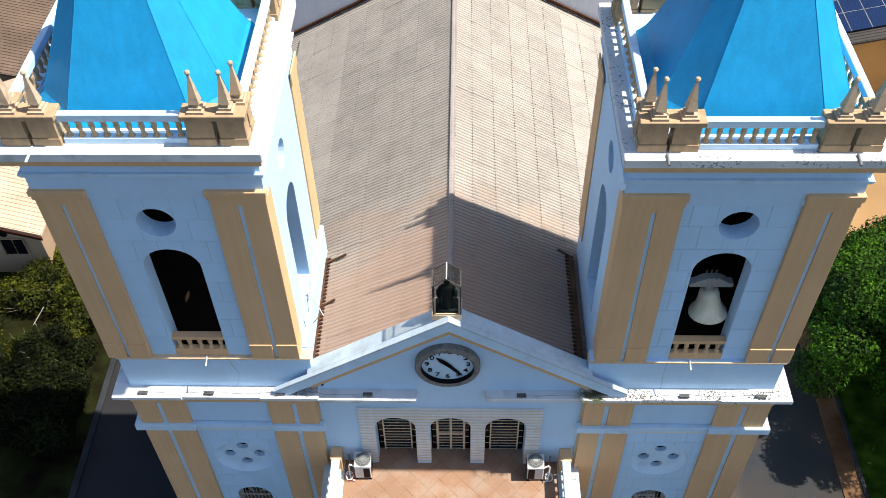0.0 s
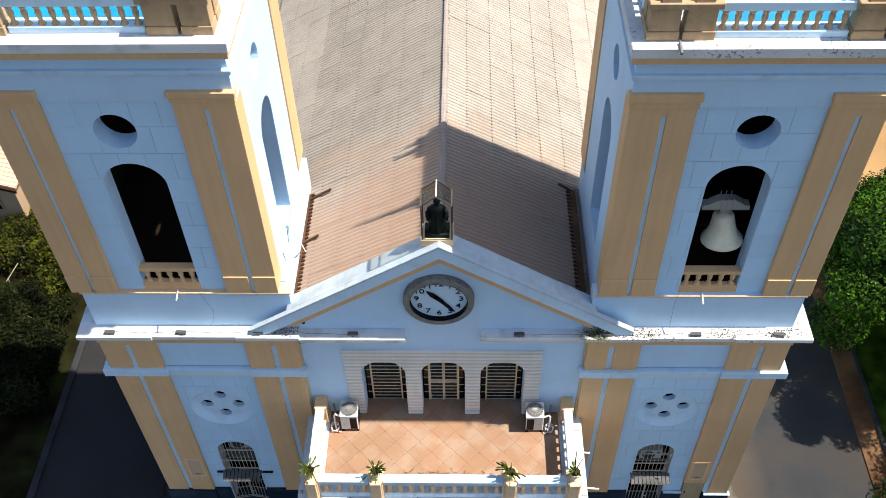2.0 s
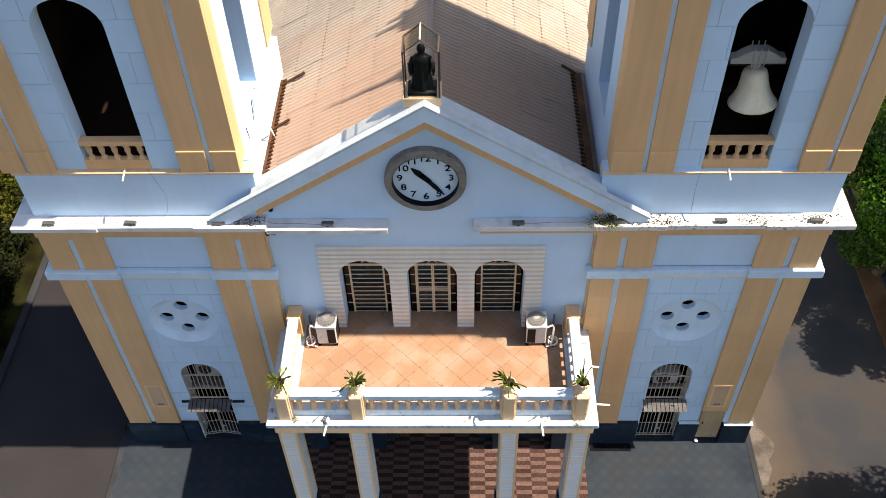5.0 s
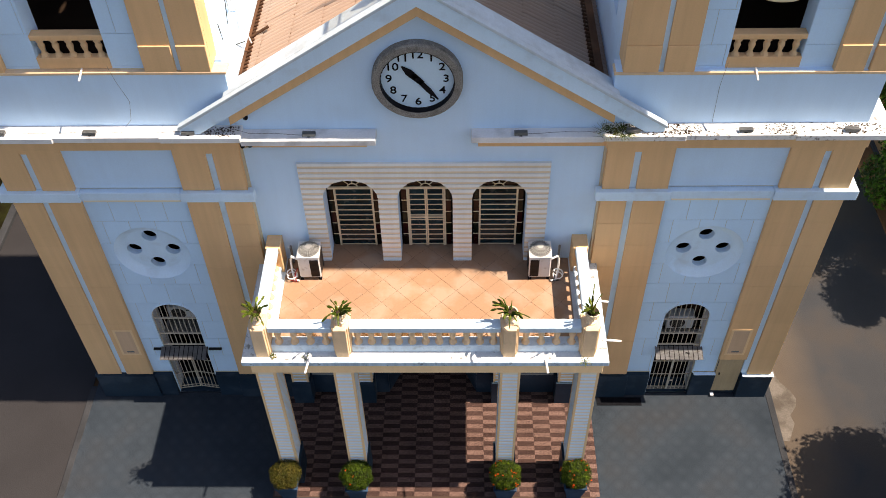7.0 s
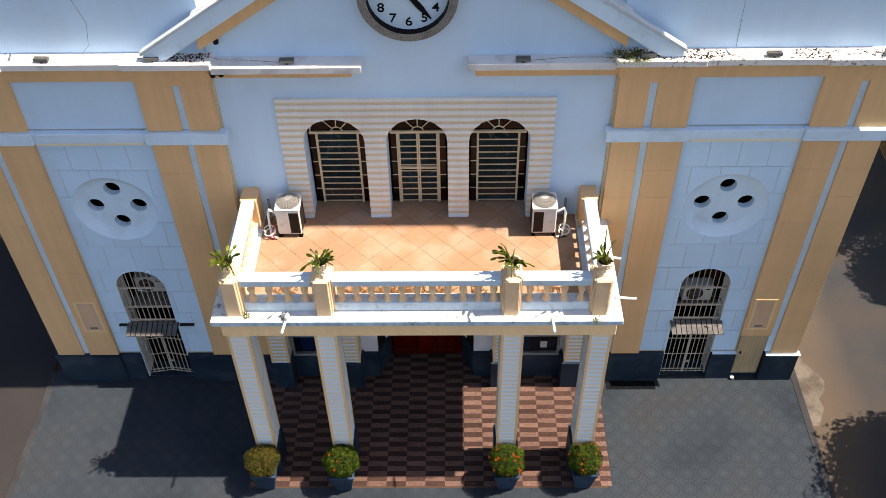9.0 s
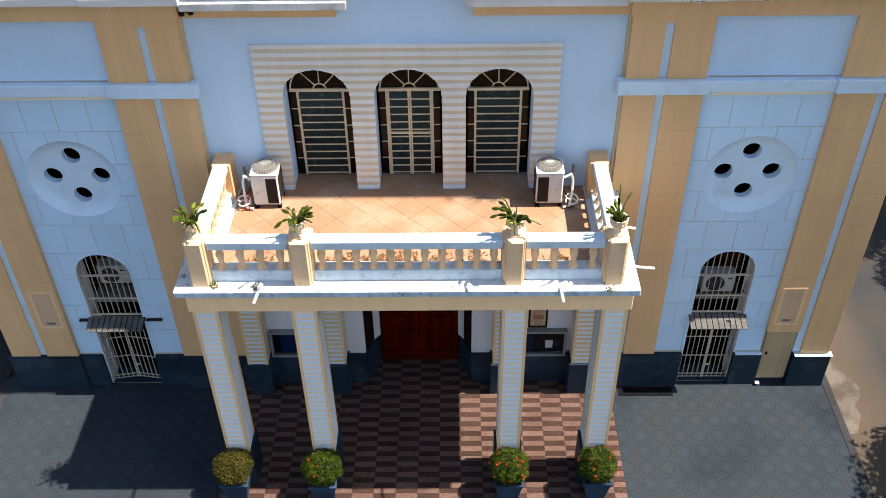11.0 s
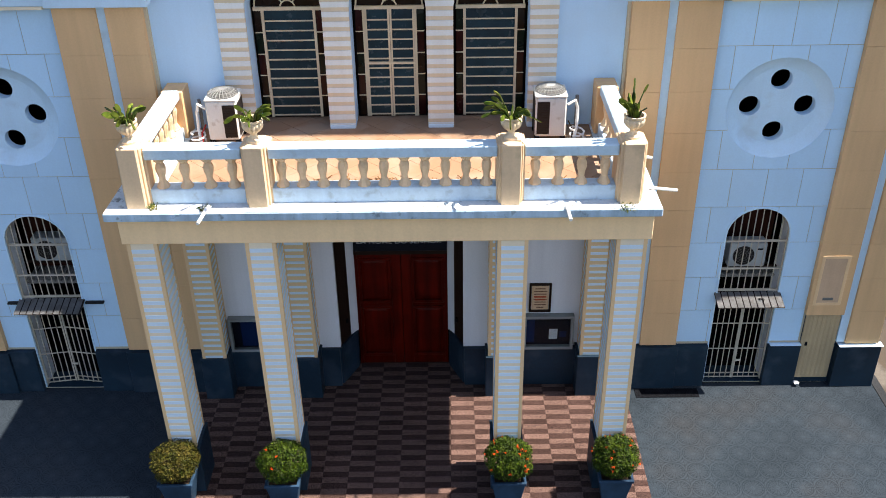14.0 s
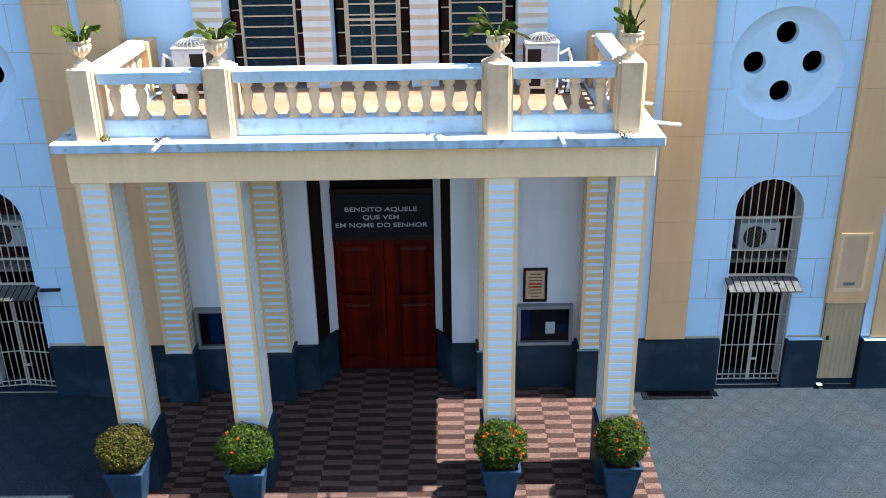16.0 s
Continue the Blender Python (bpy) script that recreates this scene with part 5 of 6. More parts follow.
# ---- notice cases, picture ----
for s, label in ((1, "grey-framed glazed notice case with papers"), (-1, "grey-framed glazed notice case with a dark blue print")):
    nb = thing("notice_case", (s * 2.95, 0.15, 0.92), label, "notice board", "notice cases")
    x0, x1 = s * 2.93 - 0.5, s * 2.93 + 0.5
    part("case_frame", ribbon(bmesh.new(), rect(x0, x1, 0.92, 1.72), rect(x0 + 0.06, x1 - 0.06, 0.98, 1.66), 0.06, 0.2), GREENFR, nb, bev=0.005)
    part("backing", boxed((x0 + 0.06, x1 - 0.06, 0.16, 0.19, 0.98, 1.66)), BLACKSIGN, nb)
    if s > 0:
        part("paper", boxed((2.95, 3.12, 0.150, 0.158, 1.12, 1.36)), NOTE, nb)
        part("poster", boxed((2.44, 2.66, 0.150, 0.158, 1.04, 1.60)), BLUEP, nb)
        part("paper", boxed((3.16, 3.30, 0.150, 0.158, 1.16, 1.30)), BLUEP, nb)
    else:
        part("poster", boxed((-3.2, -2.66, 0.150, 0.158, 1.02, 1.62)), BLUEP, nb)
    pane = part("case_glass", boxed((x0 + 0.06, x1 - 0.06, 0.09, 0.096, 0.98, 1.66)), CLEAR, nb)
    pane.visible_shadow = False
pic = thing("framed_notice", (2.75, 0.17, 1.77), "parchment in a dark frame hung on the wall", "picture")
part("picture_frame", ribbon(bmesh.new(), rect(2.53, 2.96, 1.77, 2.43), rect(2.57, 2.92, 1.81, 2.39), 0.15, 0.2), DOORWOOD, pic, bev=0.004)
part("parchment", boxed((2.58, 2.91, 0.175, 0.19, 1.82, 2.38)), PAPER, pic)
bm = bmesh.new()
for k in range(8):
    w = (0.10, 0.13, 0.12, 0.09, 0.13, 0.11, 0.12, 0.07)[k]
    box(bm, 2.745 - w, 2.745 + w, 0.170, 0.175, 2.30 - k * 0.062, 2.318 - k * 0.062)
part("writing", bm, material("faded_brown_ink", (0.17, 0.09, 0.055), 0.8, 0.2, 8, 40, 0.0), pic)
part("writing", boxed((2.625, 2.865, 0.168, 0.1745, 2.105, 2.14), (2.64, 2.85, 0.168, 0.1745, 2.04, 2.075)), material("faded_red_ink", (0.40, 0.09, 0.04), 0.8, 0.2, 8, 40, 0.0), pic)


# ---- side gateways ----
REDBROWN = material("red_brown_board", (0.045, 0.012, 0.007), 0.6, 0.2, streak=0.3)


def gateway(s, ajar, label):
    c = s * GATE_U[s]
    gt = thing("iron_gate", (c, 0.2, 0.04), label, "gate", "side gateways")
    Y = 0.17
    # fixed grille over the canopy
    up = bmesh.new()
    for k in range(10):
        u = -0.57 + 1.14 * k / 9
        top = 3.51 + 0.56 * math.sqrt(max(0, 1 - (u / 0.6) ** 2))
        box(up, c + u - 0.008, c + u + 0.008, Y - 0.008, Y + 0.008, 2.25, top)
    for z, h in ((2.25, 0.02), (2.74, 0.016), (3.35 if s > 0 else 3.42, 0.018)):
        box(up, c - 0.6, c + 0.6, Y - 0.018, Y + 0.018, z - h, z + h)
    tube(up, [(c + 0.585 * math.cos(math.pi * k / 16), Y, 3.51 + 0.57 * math.sin(math.pi * k / 16)) for k in range(17)], 0.016, 6)
    for u in (-0.59, 0.59):
        box(up, c + u - 0.013, c + u + 0.013, Y - 0.013, Y + 0.013, 0.05, 3.51)
    part("grille", up, GATEBAR, gt)
    for side in (-1, 1):
        lf = bmesh.new()
        w = 0.56
        for k in range(6):
            box(lf, w * k / 5 - 0.007, w * k / 5 + 0.007, -0.01, 0.01, 0.0, 1.92)
        for z in (0.02, 0.12, 0.74, 1.36, 1.90):
            box(lf, 0, w, -0.010, 0.010, z - 0.009, z + 0.009)
        box(lf, -0.014, 0.014, -0.014, 0.014, 0, 1.92)
        box(lf, w - 0.015, w + 0.012, -0.014, 0.014, 0, 1.92)
        if side > 0:
            box(lf, w - 0.10, w + 0.02, -0.035, -0.015, 0.44, 0.48)
        turn = ajar * (1 if side < 0 else -1)
        m = Matrix.Translation((c + side * 0.575, Y, 0.09)) @ Matrix.Rotation(radians(turn), 4, "Z") @ Matrix.Diagonal((-side, 1, 1, 1))
        bmesh.ops.transform(lf, matrix=m, verts=lf.verts)
        part("gate_leaf", lf, GATEBAR, gt)
    aw = thing("canopy", (c, 0.0, 2.1), "small ribbed metal canopy over a side gate", "canopy", "side gateways")
    for k in range(10):
        u0, u1 = c - 0.64 + 0.128 * k, c - 0.64 + 0.128 * (k + 1) - 0.022
        bm = bmesh.new()
        v = [bm.verts.new(p) for p in ((u0, 0.12, 2.235), (u1, 0.12, 2.235), (u1, -0.27, 2.125), (u0, -0.27, 2.125))]
        f = bm.faces.new(v)
        bmesh.ops.solidify(bm, geom=[f], thickness=0.014)
        part("canopy_slat", bm, GALV, aw)
    part("canopy_back", prism(bmesh.new(), [(-0.26, 2.098), (-0.25, 2.098), (0.12, 2.20), (0.12, 2.215)], c - 0.64, c + 0.64, "x"), ACDARK, aw)
    if s < 0:
        part("canopy_arm", boxed((c - 0.86, c - 0.66, 0.03, 0.1, 2.15, 2.185)), CABLE, aw)
        part("canopy_arm", boxed((c + 0.66, c + 1.02, 0.03, 0.1, 2.15, 2.185)), CABLE, aw)
    else:
        scrap = tube(bmesh.new(), [(c + 0.17, -0.08, 2.195), (c + 0.23, -0.12, 2.215), (c + 0.27, -0.09, 2.20), (c + 0.24, -0.16, 2.185)], 0.018, 5, 0.008)
        solid("scrap", scrap, CABLE, "black scrap of rubber lying on a gate canopy", "litter")
    # wall-hung condenser behind the grille
    ac = thing("air_conditioner", (c, 0.6, 2.7), "white wall-hung air conditioner behind the grille", "air conditioner", "gateway coolers")
    yb, zb = (0.40, 2.63) if s > 0 else (0.62, 2.78)
    part("body", boxed((c - 0.38, c + 0.34, yb, yb + 0.30, zb, zb + 0.52)), ACSHADED, ac, bev=0.02)
    bm = bmesh.new()
    tmp = disc(c - 0.10, zb + 0.26, 0.205, 24)
    prism(bm, tmp, yb - 0.012, yb)
    part("fan_opening", bm, ACDARK, ac)
    bm = bmesh.new()
    for r in (0.06, 0.11, 0.16, 0.205):
        tube(bm, [(c - 0.10 + r * math.cos(k * math.pi / 10), yb - 0.018, zb + 0.26 + r * math.sin(k * math.pi / 10)) for k in range(21)], 0.003, 4)
    for k in range(12):
        a = k * math.pi / 6
        tube(bm, [(c - 0.10 + 0.05 * math.cos(a), yb - 0.018, zb + 0.26 + 0.05 * math.sin(a)), (c - 0.10 + 0.2 * math.cos(a), yb - 0.018, zb + 0.26 + 0.2 * math.sin(a))], 0.003, 4)
    part("fan_guard", bm, FANGREY, ac)
    part("marking", boxed((c + 0.14, c + 0.26, yb - 0.006, yb + 0.002, zb + 0.38, zb + 0.41)), BLACK, ac)
    part("support", boxed((c - 0.6, c + 0.6, yb + 0.04, yb + 0.10, zb - 0.06, zb)), DOORWOOD, ac)
    part("back_board", boxed((c - 0.6, c + 0.6, 1.0, 1.04, 2.44, 4.3)), REDBROWN, ac, "dark red-brown board behind the cooler")
    solid("ledge_tiles", boxed(*[(c - 0.6 + 0.12 * k, c - 0.5 + 0.12 * k, 0.45, 1.5, 2.40, 2.44) for k in range(10)], (c - 0.6, c + 0.6, 0.45, 1.5, 2.36, 2.41)), STONE, "dusty ledge behind the upper grille", "ledge", bev=0.01)


gateway(1, 0, "cream iron double gate in an arched side doorway, shut")
gateway(-1, 9, "cream iron double gate in an arched side doorway, slightly ajar")

# ---- small metal door and panels on the pilasters ----
sd = thing("door_2", (8.4, 0.1, 0.1), "narrow cream metal cupboard door in the tower foot", "door", kind="structure")
part("recess", boxed((7.98, 8.70, 0.10, 0.13, 0.02, 1.76)), SLATE, sd)
bm = boxed((7.985, 8.66, 0.06, 0.10, 0.16, 1.76))
for k in range(7):
    box(bm, 8.03 + 0.09 * k, 8.08 + 0.09 * k, 0.052, 0.06, 0.2, 1.73)
part("door_leaf", bm, DOORCREAM, sd, bev=0.003)
part("latch", boxed((8.06, 8.10, 0.03, 0.055, 0.98, 1.06)), BLACK, sd)
part("sill", boxed((7.99, 8.09, -0.06, 0.05, 0.06, 0.09)), NOTE, sd, bev=0.01)
for s in (-1, 1):
    mb = thing("meter_panel", (s * 8.35, 0, 1.9), "cream-painted meter panel let into the pilaster", "panel", "meter panels")
    part("panel_frame", ribbon(bmesh.new(), rect(s * 8.01, s * 8.55, 1.98, 3.10), rect(s * 8.07, s * 8.49, 2.04, 3.04), -0.010, 0.0), BAND, mb, bev=0.002)
    part("panel_door", boxed((s * 8.07, s * 8.49, -0.005, 0.0, 2.04, 3.04)), PANELP, mb)
    part("panel_mark", boxed((s * 8.28 - 0.1, s * 8.28 + 0.1, -0.009, -0.005, 2.10, 2.16)), LAMPM, mb)
part("pilaster_block", boxed((7.94, 8.68, 0.0, 0.12, 1.745, 2.578)), CREAM, right_tower)
solid("door_mat", boxed((4.72, 6.00, -0.36, -0.085, 0.0, 0.012)), RUBBER, "thin black rubber mat on the pavement", "mat", bev=0.004)

# ---- clock ----
CX, CZ = -0.05, 11.28
clock = thing("clock", (CX, 0.2, CZ), "white wall clock in a grey stone ring, showing twenty-three past ten", "clock")
bm = bmesh.new()
n = 40
prof = [(0.93, 0.20), (0.93, 0.02), (0.90, -0.02), (0.78, -0.02), (0.762, -0.005)]
rings = [[bm.verts.new((CX + r * math.cos(2 * math.pi * i / n), y, CZ + r * math.sin(2 * math.pi * i / n))) for i in range(n)] for r, y in prof]
for a, b in zip(rings, rings[1:]):
    for i in range(n):
        bm.faces.new((a[i], a[(i + 1) % n], b[(i + 1) % n], b[i]))
part("rim", bm, STONE, clock)
part("case", ribbon(bmesh.new(), disc(CX, CZ, 0.775, 40), disc(CX, CZ, 0.748, 40), -0.004, 0.19), BLACK, clock, "black inner case of the clock")
part("face", prism(bmesh.new(), disc(CX, CZ, 0.75, 40), 0.15, 0.19), FACE, clock)
for h in range(1, 13):
    a = math.pi / 2 - h * math.pi / 6
    words(str(h), CX + 0.585 * math.cos(a), 0.142, CZ + 0.585 * math.sin(a), 0.255, clock, BLACK, name="numeral", depth=0.004, stretch=1.1, bold=0.012)


def clock_pointer(angle, length, w, tail, name):
    bm = bmesh.new()
    prism(bm, [(-w, -tail), (w, -tail), (w * 1.3, length * 0.55), (0.012, length), (-0.012, length), (-w * 1.3, length * 0.55)], 0.115, 0.13)
    bmesh.ops.transform(bm, matrix=Matrix.Translation((CX, 0, CZ)) @ Matrix.Rotation(radians(angle), 4, "Y"), verts=bm.verts)
    part(name, bm, BLACK, clock)


clock_pointer(316, 0.45, 0.062, 0.14, "hour_pointer")
clock_pointer(141, 0.66, 0.044, 0.16, "minute_pointer")
part("hub", prism(bmesh.new(), disc(CX, CZ, 0.05, 12), 0.105, 0.13), BLACK, clock)

# ---- statue in its glazed case on the gable ----
CLOUDY = glass("dusty_roof_pane", 0.03, (0.80, 0.77, 0.70))
case = thing("glazed_case", (-0.02, 0.42, 13.45), "pitched glass and metal case on the gable top", "display case")
x0, x1, y0, y1, zb, ze, zt = -0.40, 0.32, 0.10, 0.66, 13.62, 14.76, 15.06
bm = bmesh.new()
for x in (x0, x1):
    for y in (y0, y1):
        box(bm, x - 0.016, x + 0.016, y - 0.016, y + 0.016, zb, ze)
for y in (y0, y1):
    tube(bm, [(x0, y, ze), ((x0 + x1) / 2, y, zt), (x1, y, ze)], 0.016, 4)
for x in (x0, x1):
    box(bm, x - 0.02, x + 0.02, y0, y1, ze - 0.02, ze + 0.02)
part("case_frame", bm, BRASS, case)
part("case_ridge", tube(bmesh.new(), [((x0 + x1) / 2, y0, zt + 0.014), ((x0 + x1) / 2, y1, zt + 0.014)], 0.016, 6), HOSE, case, "white ridge bar")
part("case_foot", boxed((x0 - 0.05, x1 + 0.04, y0 - 0.03, y1 + 0.03, 13.40, zb)), PALE, case, bev=0.01)
for s, a in ((-1, x0), (1, x1)):
    bm = bmesh.new()
    prism(bm, [(a, ze), ((x0 + x1) / 2, zt), ((x0 + x1) / 2, zt + 0.012), (a, ze + 0.012)], y0, y1)
    part("roof_pane", bm, CLOUDY, case)
for a, b, c, d in ((x0, x0 + 0.008, y0, y1), (x1 - 0.008, x1, y0, y1)):
    gp = part("side_pane", boxed((a, b, c, d, zb, ze)), CLEAR, case)
    gp.visible_shadow = False
statue = bmesh.new()
sx, sy = -0.04, 0.36
box(statue, sx - 0.30, sx + 0.30, sy - 0.22, sy + 0.22, zb, zb + 0.10)
# robe with deep vertical folds
folds = [(0.235, 0.10), (0.225, 0.16), (0.20, 0.34), (0.175, 0.56), (0.185, 0.74), (0.19, 0.84), (0.12, 0.91), (0.062, 0.94), (0.066, 0.97), (0.088, 1.03), (0.085, 1.09), (0.06, 1.14), (0.015, 1.16)]
rings = []
for r, h in folds:
    deep = 0.12 if h < 0.8 else 0.0
    rings.append([statue.verts.new((sx + r * (1 + deep * math.cos(9 * q * math.pi / 18 + h * 3)) * math.cos(q * math.pi / 18), sy + 0.78 * r * (1 + deep * math.cos(9 * q * math.pi / 18 + h * 3)) * math.sin(q * math.pi / 18), zb + h)) for q in range(36)])
for a, b in zip(rings, rings[1:]):
    for q in range(36):
        statue.faces.new((a[q], a[(q + 1) % 36], b[(q + 1) % 36], b[q]))
statue.faces.new(rings[-1])
for k in (-1, 1):
    tube(statue, [(sx + k * 0.16, sy, zb + 0.84), (sx + k * 0.235, sy - 0.03, zb + 0.68), (sx + k * 0.20, sy - 0.14, zb + 0.56 + 0.04 * k)], 0.055, 8, 0.04)
    tube(statue, [(sx + k * 0.235, sy - 0.02, zb + 0.70), (sx + k * 0.25, sy + 0.01, zb + 0.50), (sx + k * 0.235, sy + 0.02, zb + 0.36)], 0.05, 7, 0.02)
solid("statue", statue, BRONZE, "dark green robed statue standing in a glazed case", "statue", smooth=True)

# ---- bell ----
BX, BY, BZ = 7.02, 1.05, 12.82
bell = thing("bell", (BX, BY, 12.9), "large pale bronze bell hung from a grey iron yoke", "bell")
bm = bmesh.new()
lathe(bm, [(0.44, BZ + 0.06), (0.50, BZ), (0.525, BZ + 0.02), (0.515, BZ + 0.07), (0.43, BZ + 0.19), (0.345, BZ + 0.36), (0.295, BZ + 0.58), (0.275, BZ + 0.72), (0.25, BZ + 0.80), (0.17, BZ + 0.86), (0.05, BZ + 0.88)], 36, BX, BY, caps=False)
bmesh.ops.rotate(bm, verts=bm.verts, cent=(BX, BY, 13.80), matrix=Matrix.Rotation(radians(-6), 3, "Y") @ Matrix.Rotation(radians(-10), 3, "X"))
part("bell_body", bm, BELLM, bell, smooth=True)
bm = bmesh.new()
prism(bm, [(BX - 0.58, 13.86), (BX + 0.58, 13.86), (BX + 0.58, 14.00), (BX + 0.44, 14.02), (BX + 0.34, 14.10), (BX + 0.18, 14.19), (BX - 0.18, 14.19), (BX - 0.34, 14.10), (BX - 0.44, 14.02), (BX - 0.58, 14.00)], BY - 0.12, BY + 0.12)
part("yoke", bm, YOKE, bell, bev=0.012)
for dx in (-0.13, 0.0, 0.13):
    for dy in (-0.14, 0.14):
        part("hanger", tube(bmesh.new(), [(BX + dx * 0.7, BY + dy * 0.7, 13.66), (BX + dx, BY + dy, 13.86), (BX + dx, BY + dy, 14.27)], 0.014, 6), YOKE, bell)
part("crown", lathe(bmesh.new(), [(0.10, 13.70), (0.13, 13.76), (0.13, 13.82), (0.10, 13.86)], 12, BX, BY), YOKE, bell)
part("axle_beam", boxed((5.0, 8.5, BY - 0.05, BY + 0.05, 13.77, 13.858)), DOORWOOD, bell)
part("clapper", tube(bmesh.new(), [(BX, BY, 13.34), (BX + 0.03, BY, 12.74)], 0.03, 8), YOKE, bell)
bell.location.z -= 0.07
solid("timber_beam", boxed((5.0, 8.5, 1.5, 1.62, 12.59, 12.71)), DOORWOOD, "old timber beam across the belfry", "beam", bev=0.01)


# ---- condensers on the balcony ----
def condenser(x, y, dark_side, label):
    """A square upright condenser blowing upwards, with a domed wire guard."""
    c = thing("outdoor_condenser", (x, y, 5.75), label, "air conditioner", "balcony condensers")
    w, h = 0.26, 0.70
    z0 = 5.83
    part("body", boxed((x - w, x + w, y - w, y + w, z0, z0 + h)), ACWHITE, c, bev=0.025)
    s = dark_side
    part("coil_grille", boxed((x + s * 0.02, x + s * (w - 0.03), y - w - 0.006, y - w + 0.01, z0 + 0.05, z0 + h - 0.07)), ACDARK, c)
    part("coil_grille", boxed((x + s * (w - 0.01), x + s * (w + 0.006), y - w + 0.04, y + w - 0.04, z0 + 0.05, z0 + h - 0.07)), ACDARK, c)
    bm = bmesh.new()
    for k in range(12):
        z = z0 + 0.08 + k * 0.045
        box(bm, x + s * 0.03, x + s * (w - 0.04), y - w - 0.010, y - w - 0.005, z, z + 0.008)
    part("grille_wire", bm, DOORWOOD, c)
    part("lid", boxed((x - w - 0.01, x + w + 0.01, y - w - 0.01, y + w + 0.01, z0 + h, z0 + h + 0.03)), ACWHITE, c, bev=0.01)
    bm = bmesh.new()
    lathe(bm, [(0.245, z0 + h + 0.032), (0.235, z0 + h + 0.038), (0.10, z0 + h + 0.055), (0.02, z0 + h + 0.06)], 24, x, y)
    part("fan_well", bm, FANGREY, c)
    bm = bmesh.new()
    for k in range(24):
        a = 2 * math.pi * k / 24
        tube(bm, [(x + r * math.cos(a), y + r * math.sin(a), z0 + h + z) for r, z in ((0.258, 0.03), (0.245, 0.075), (0.16, 0.115), (0.06, 0.14))], 0.0075, 4)
    for r, z in ((0.242, 0.05), (0.19, 0.10), (0.12, 0.12)):
        tube(bm, [(x + r * math.cos(math.pi * k / 12), y + r * math.sin(math.pi * k / 12), z0 + h + z) for k in range(25)], 0.006, 4)
    lathe(bm, [(0.085, z0 + h + 0.12), (0.085, z0 + h + 0.138), (0.06, z0 + h + 0.145)], 14, x, y)
    part("fan_guard", bm, GUARD, c)
    for dx in (-0.22, 0.22):
        for dy in (-0.22, 0.22):
            part("foot", boxed((x + dx - 0.04, x + dx + 0.04, y + dy - 0.04, y + dy + 0.04, 5.75, 5.83)), BLACK, c)
    bm = bmesh.new()
    t = -dark_side
    tube(bm, [(x + t * 0.29, y - 0.12, 6.35), (x + t * 0.42, y - 0.10, 6.42), (x + t * 0.47, y - 0.05, 6.25), (x + t * 0.46, y - 0.12, 5.95), (x + t * 0.40, y - 0.3, 5.80), (x + t * 0.28, y - 0.32, 5.79)], 0.026, 8)
    tube(bm, [(x + t * 0.46 + 0.12 * math.cos(k * 0.7), y - 0.2 + 0.14 * math.sin(k * 0.7), 5.79 + 0.012 * k) for k in range(16)], 0.016, 6)
    part("refrigerant_pipe", bm, HOSE, c)
    bm = bmesh.new()
    tube(bm, [(x + t * 0.30, y - 0.2, 6.1), (x + t * 0.38, y - 0.25, 5.95), (x + t * 0.35, y - 0.34, 5.79), (x + t * 0.5, y - 0.3, 5.78)], 0.012, 6)
    part("hose", bm, COIL if x < 0 else CABLE, c)
    bm = bmesh.new()
    tube(bm, [(x + t * 0.5, y + 0.3, 5.76), (x + t * 0.5, y + 0.3, 6.35)], 0.03, 8)
    part("conduit", bm, GALV, c)


condenser(-2.80, -0.24, 1, "square upright condenser with white panels and a red hose")
condenser(2.70, -0.24, -1, "square upright condenser with a dark coil grille and looped pipes")


# ---- floodlights and cables on the cornice ----
def floodlight(x, y, z, turn, label):
    f = thing("floodlight", (x, y, z), label, "floodlight", "cornice floodlights")
    bm = bmesh.new()
    comb = [(-0.055, 0.03), (0.055, 0.03), (0.055, 0.095)]
    for k in range(5):
        comb += [(0.045 - k * 0.022, 0.095), (0.045 - k * 0.022, 0.078), (0.035 - k * 0.022, 0.078), (0.035 - k * 0.022, 0.095)]
    comb += [(-0.055, 0.095)]
    prism(bm, comb, -0.14, 0.14, "x")
    bmesh.ops.transform(bm, matrix=Matrix.Translation((x, y, z)) @ Matrix.Rotation(radians(turn), 4, "Z"), verts=bm.verts)
    part("housing", bm, LAMPM, f)
    part("bracket", boxed((x - 0.03, x + 0.03, y - 0.05, y + 0.05, z, z + 0.035)), BLACK, f)


for k, (x, z, tn) in enumerate(((-9.0, 10.04, 0), (-7.05, 10.04, -2), (-4.95, 10.04, 6), (-2.4, 9.93, 0), (2.1, 9.93, 0), (4.45, 10.04, 3), (6.8, 10.04, 0), (9.0, 10.04, -3))):
    floodlight(x, -0.10 if abs(x) > 3.8 else -0.04, z, tn, "small grey floodlight lying on the cornice")
cable = thing("cable", (0, 0, 9.96), "grey cable slung along the cornice between lamps", "cable")
rnd = random.Random(9)
for a, b in ((-9.0, -7.2), (-6.9, -5.1), (-4.8, -2.55), (2.25, 4.3), (4.6, 6.65), (6.95, 8.85)):
    pts = []
    for k in range(9):
        u = a + (b - a) * k / 8
        pts.append((u, -0.02 - 0.05 * math.sin(math.pi * k / 8) + 0.008 * math.sin(k * 2.1 + a), (10.05 if abs(u) > 3.85 else 9.94) + (0.10 * math.sin(math.pi * k / 8) if abs(u) < 4 else 0.01)))
    part("cable_run", tube(bmesh.new(), pts, 0.005, 5), GREYWIRE, cable)
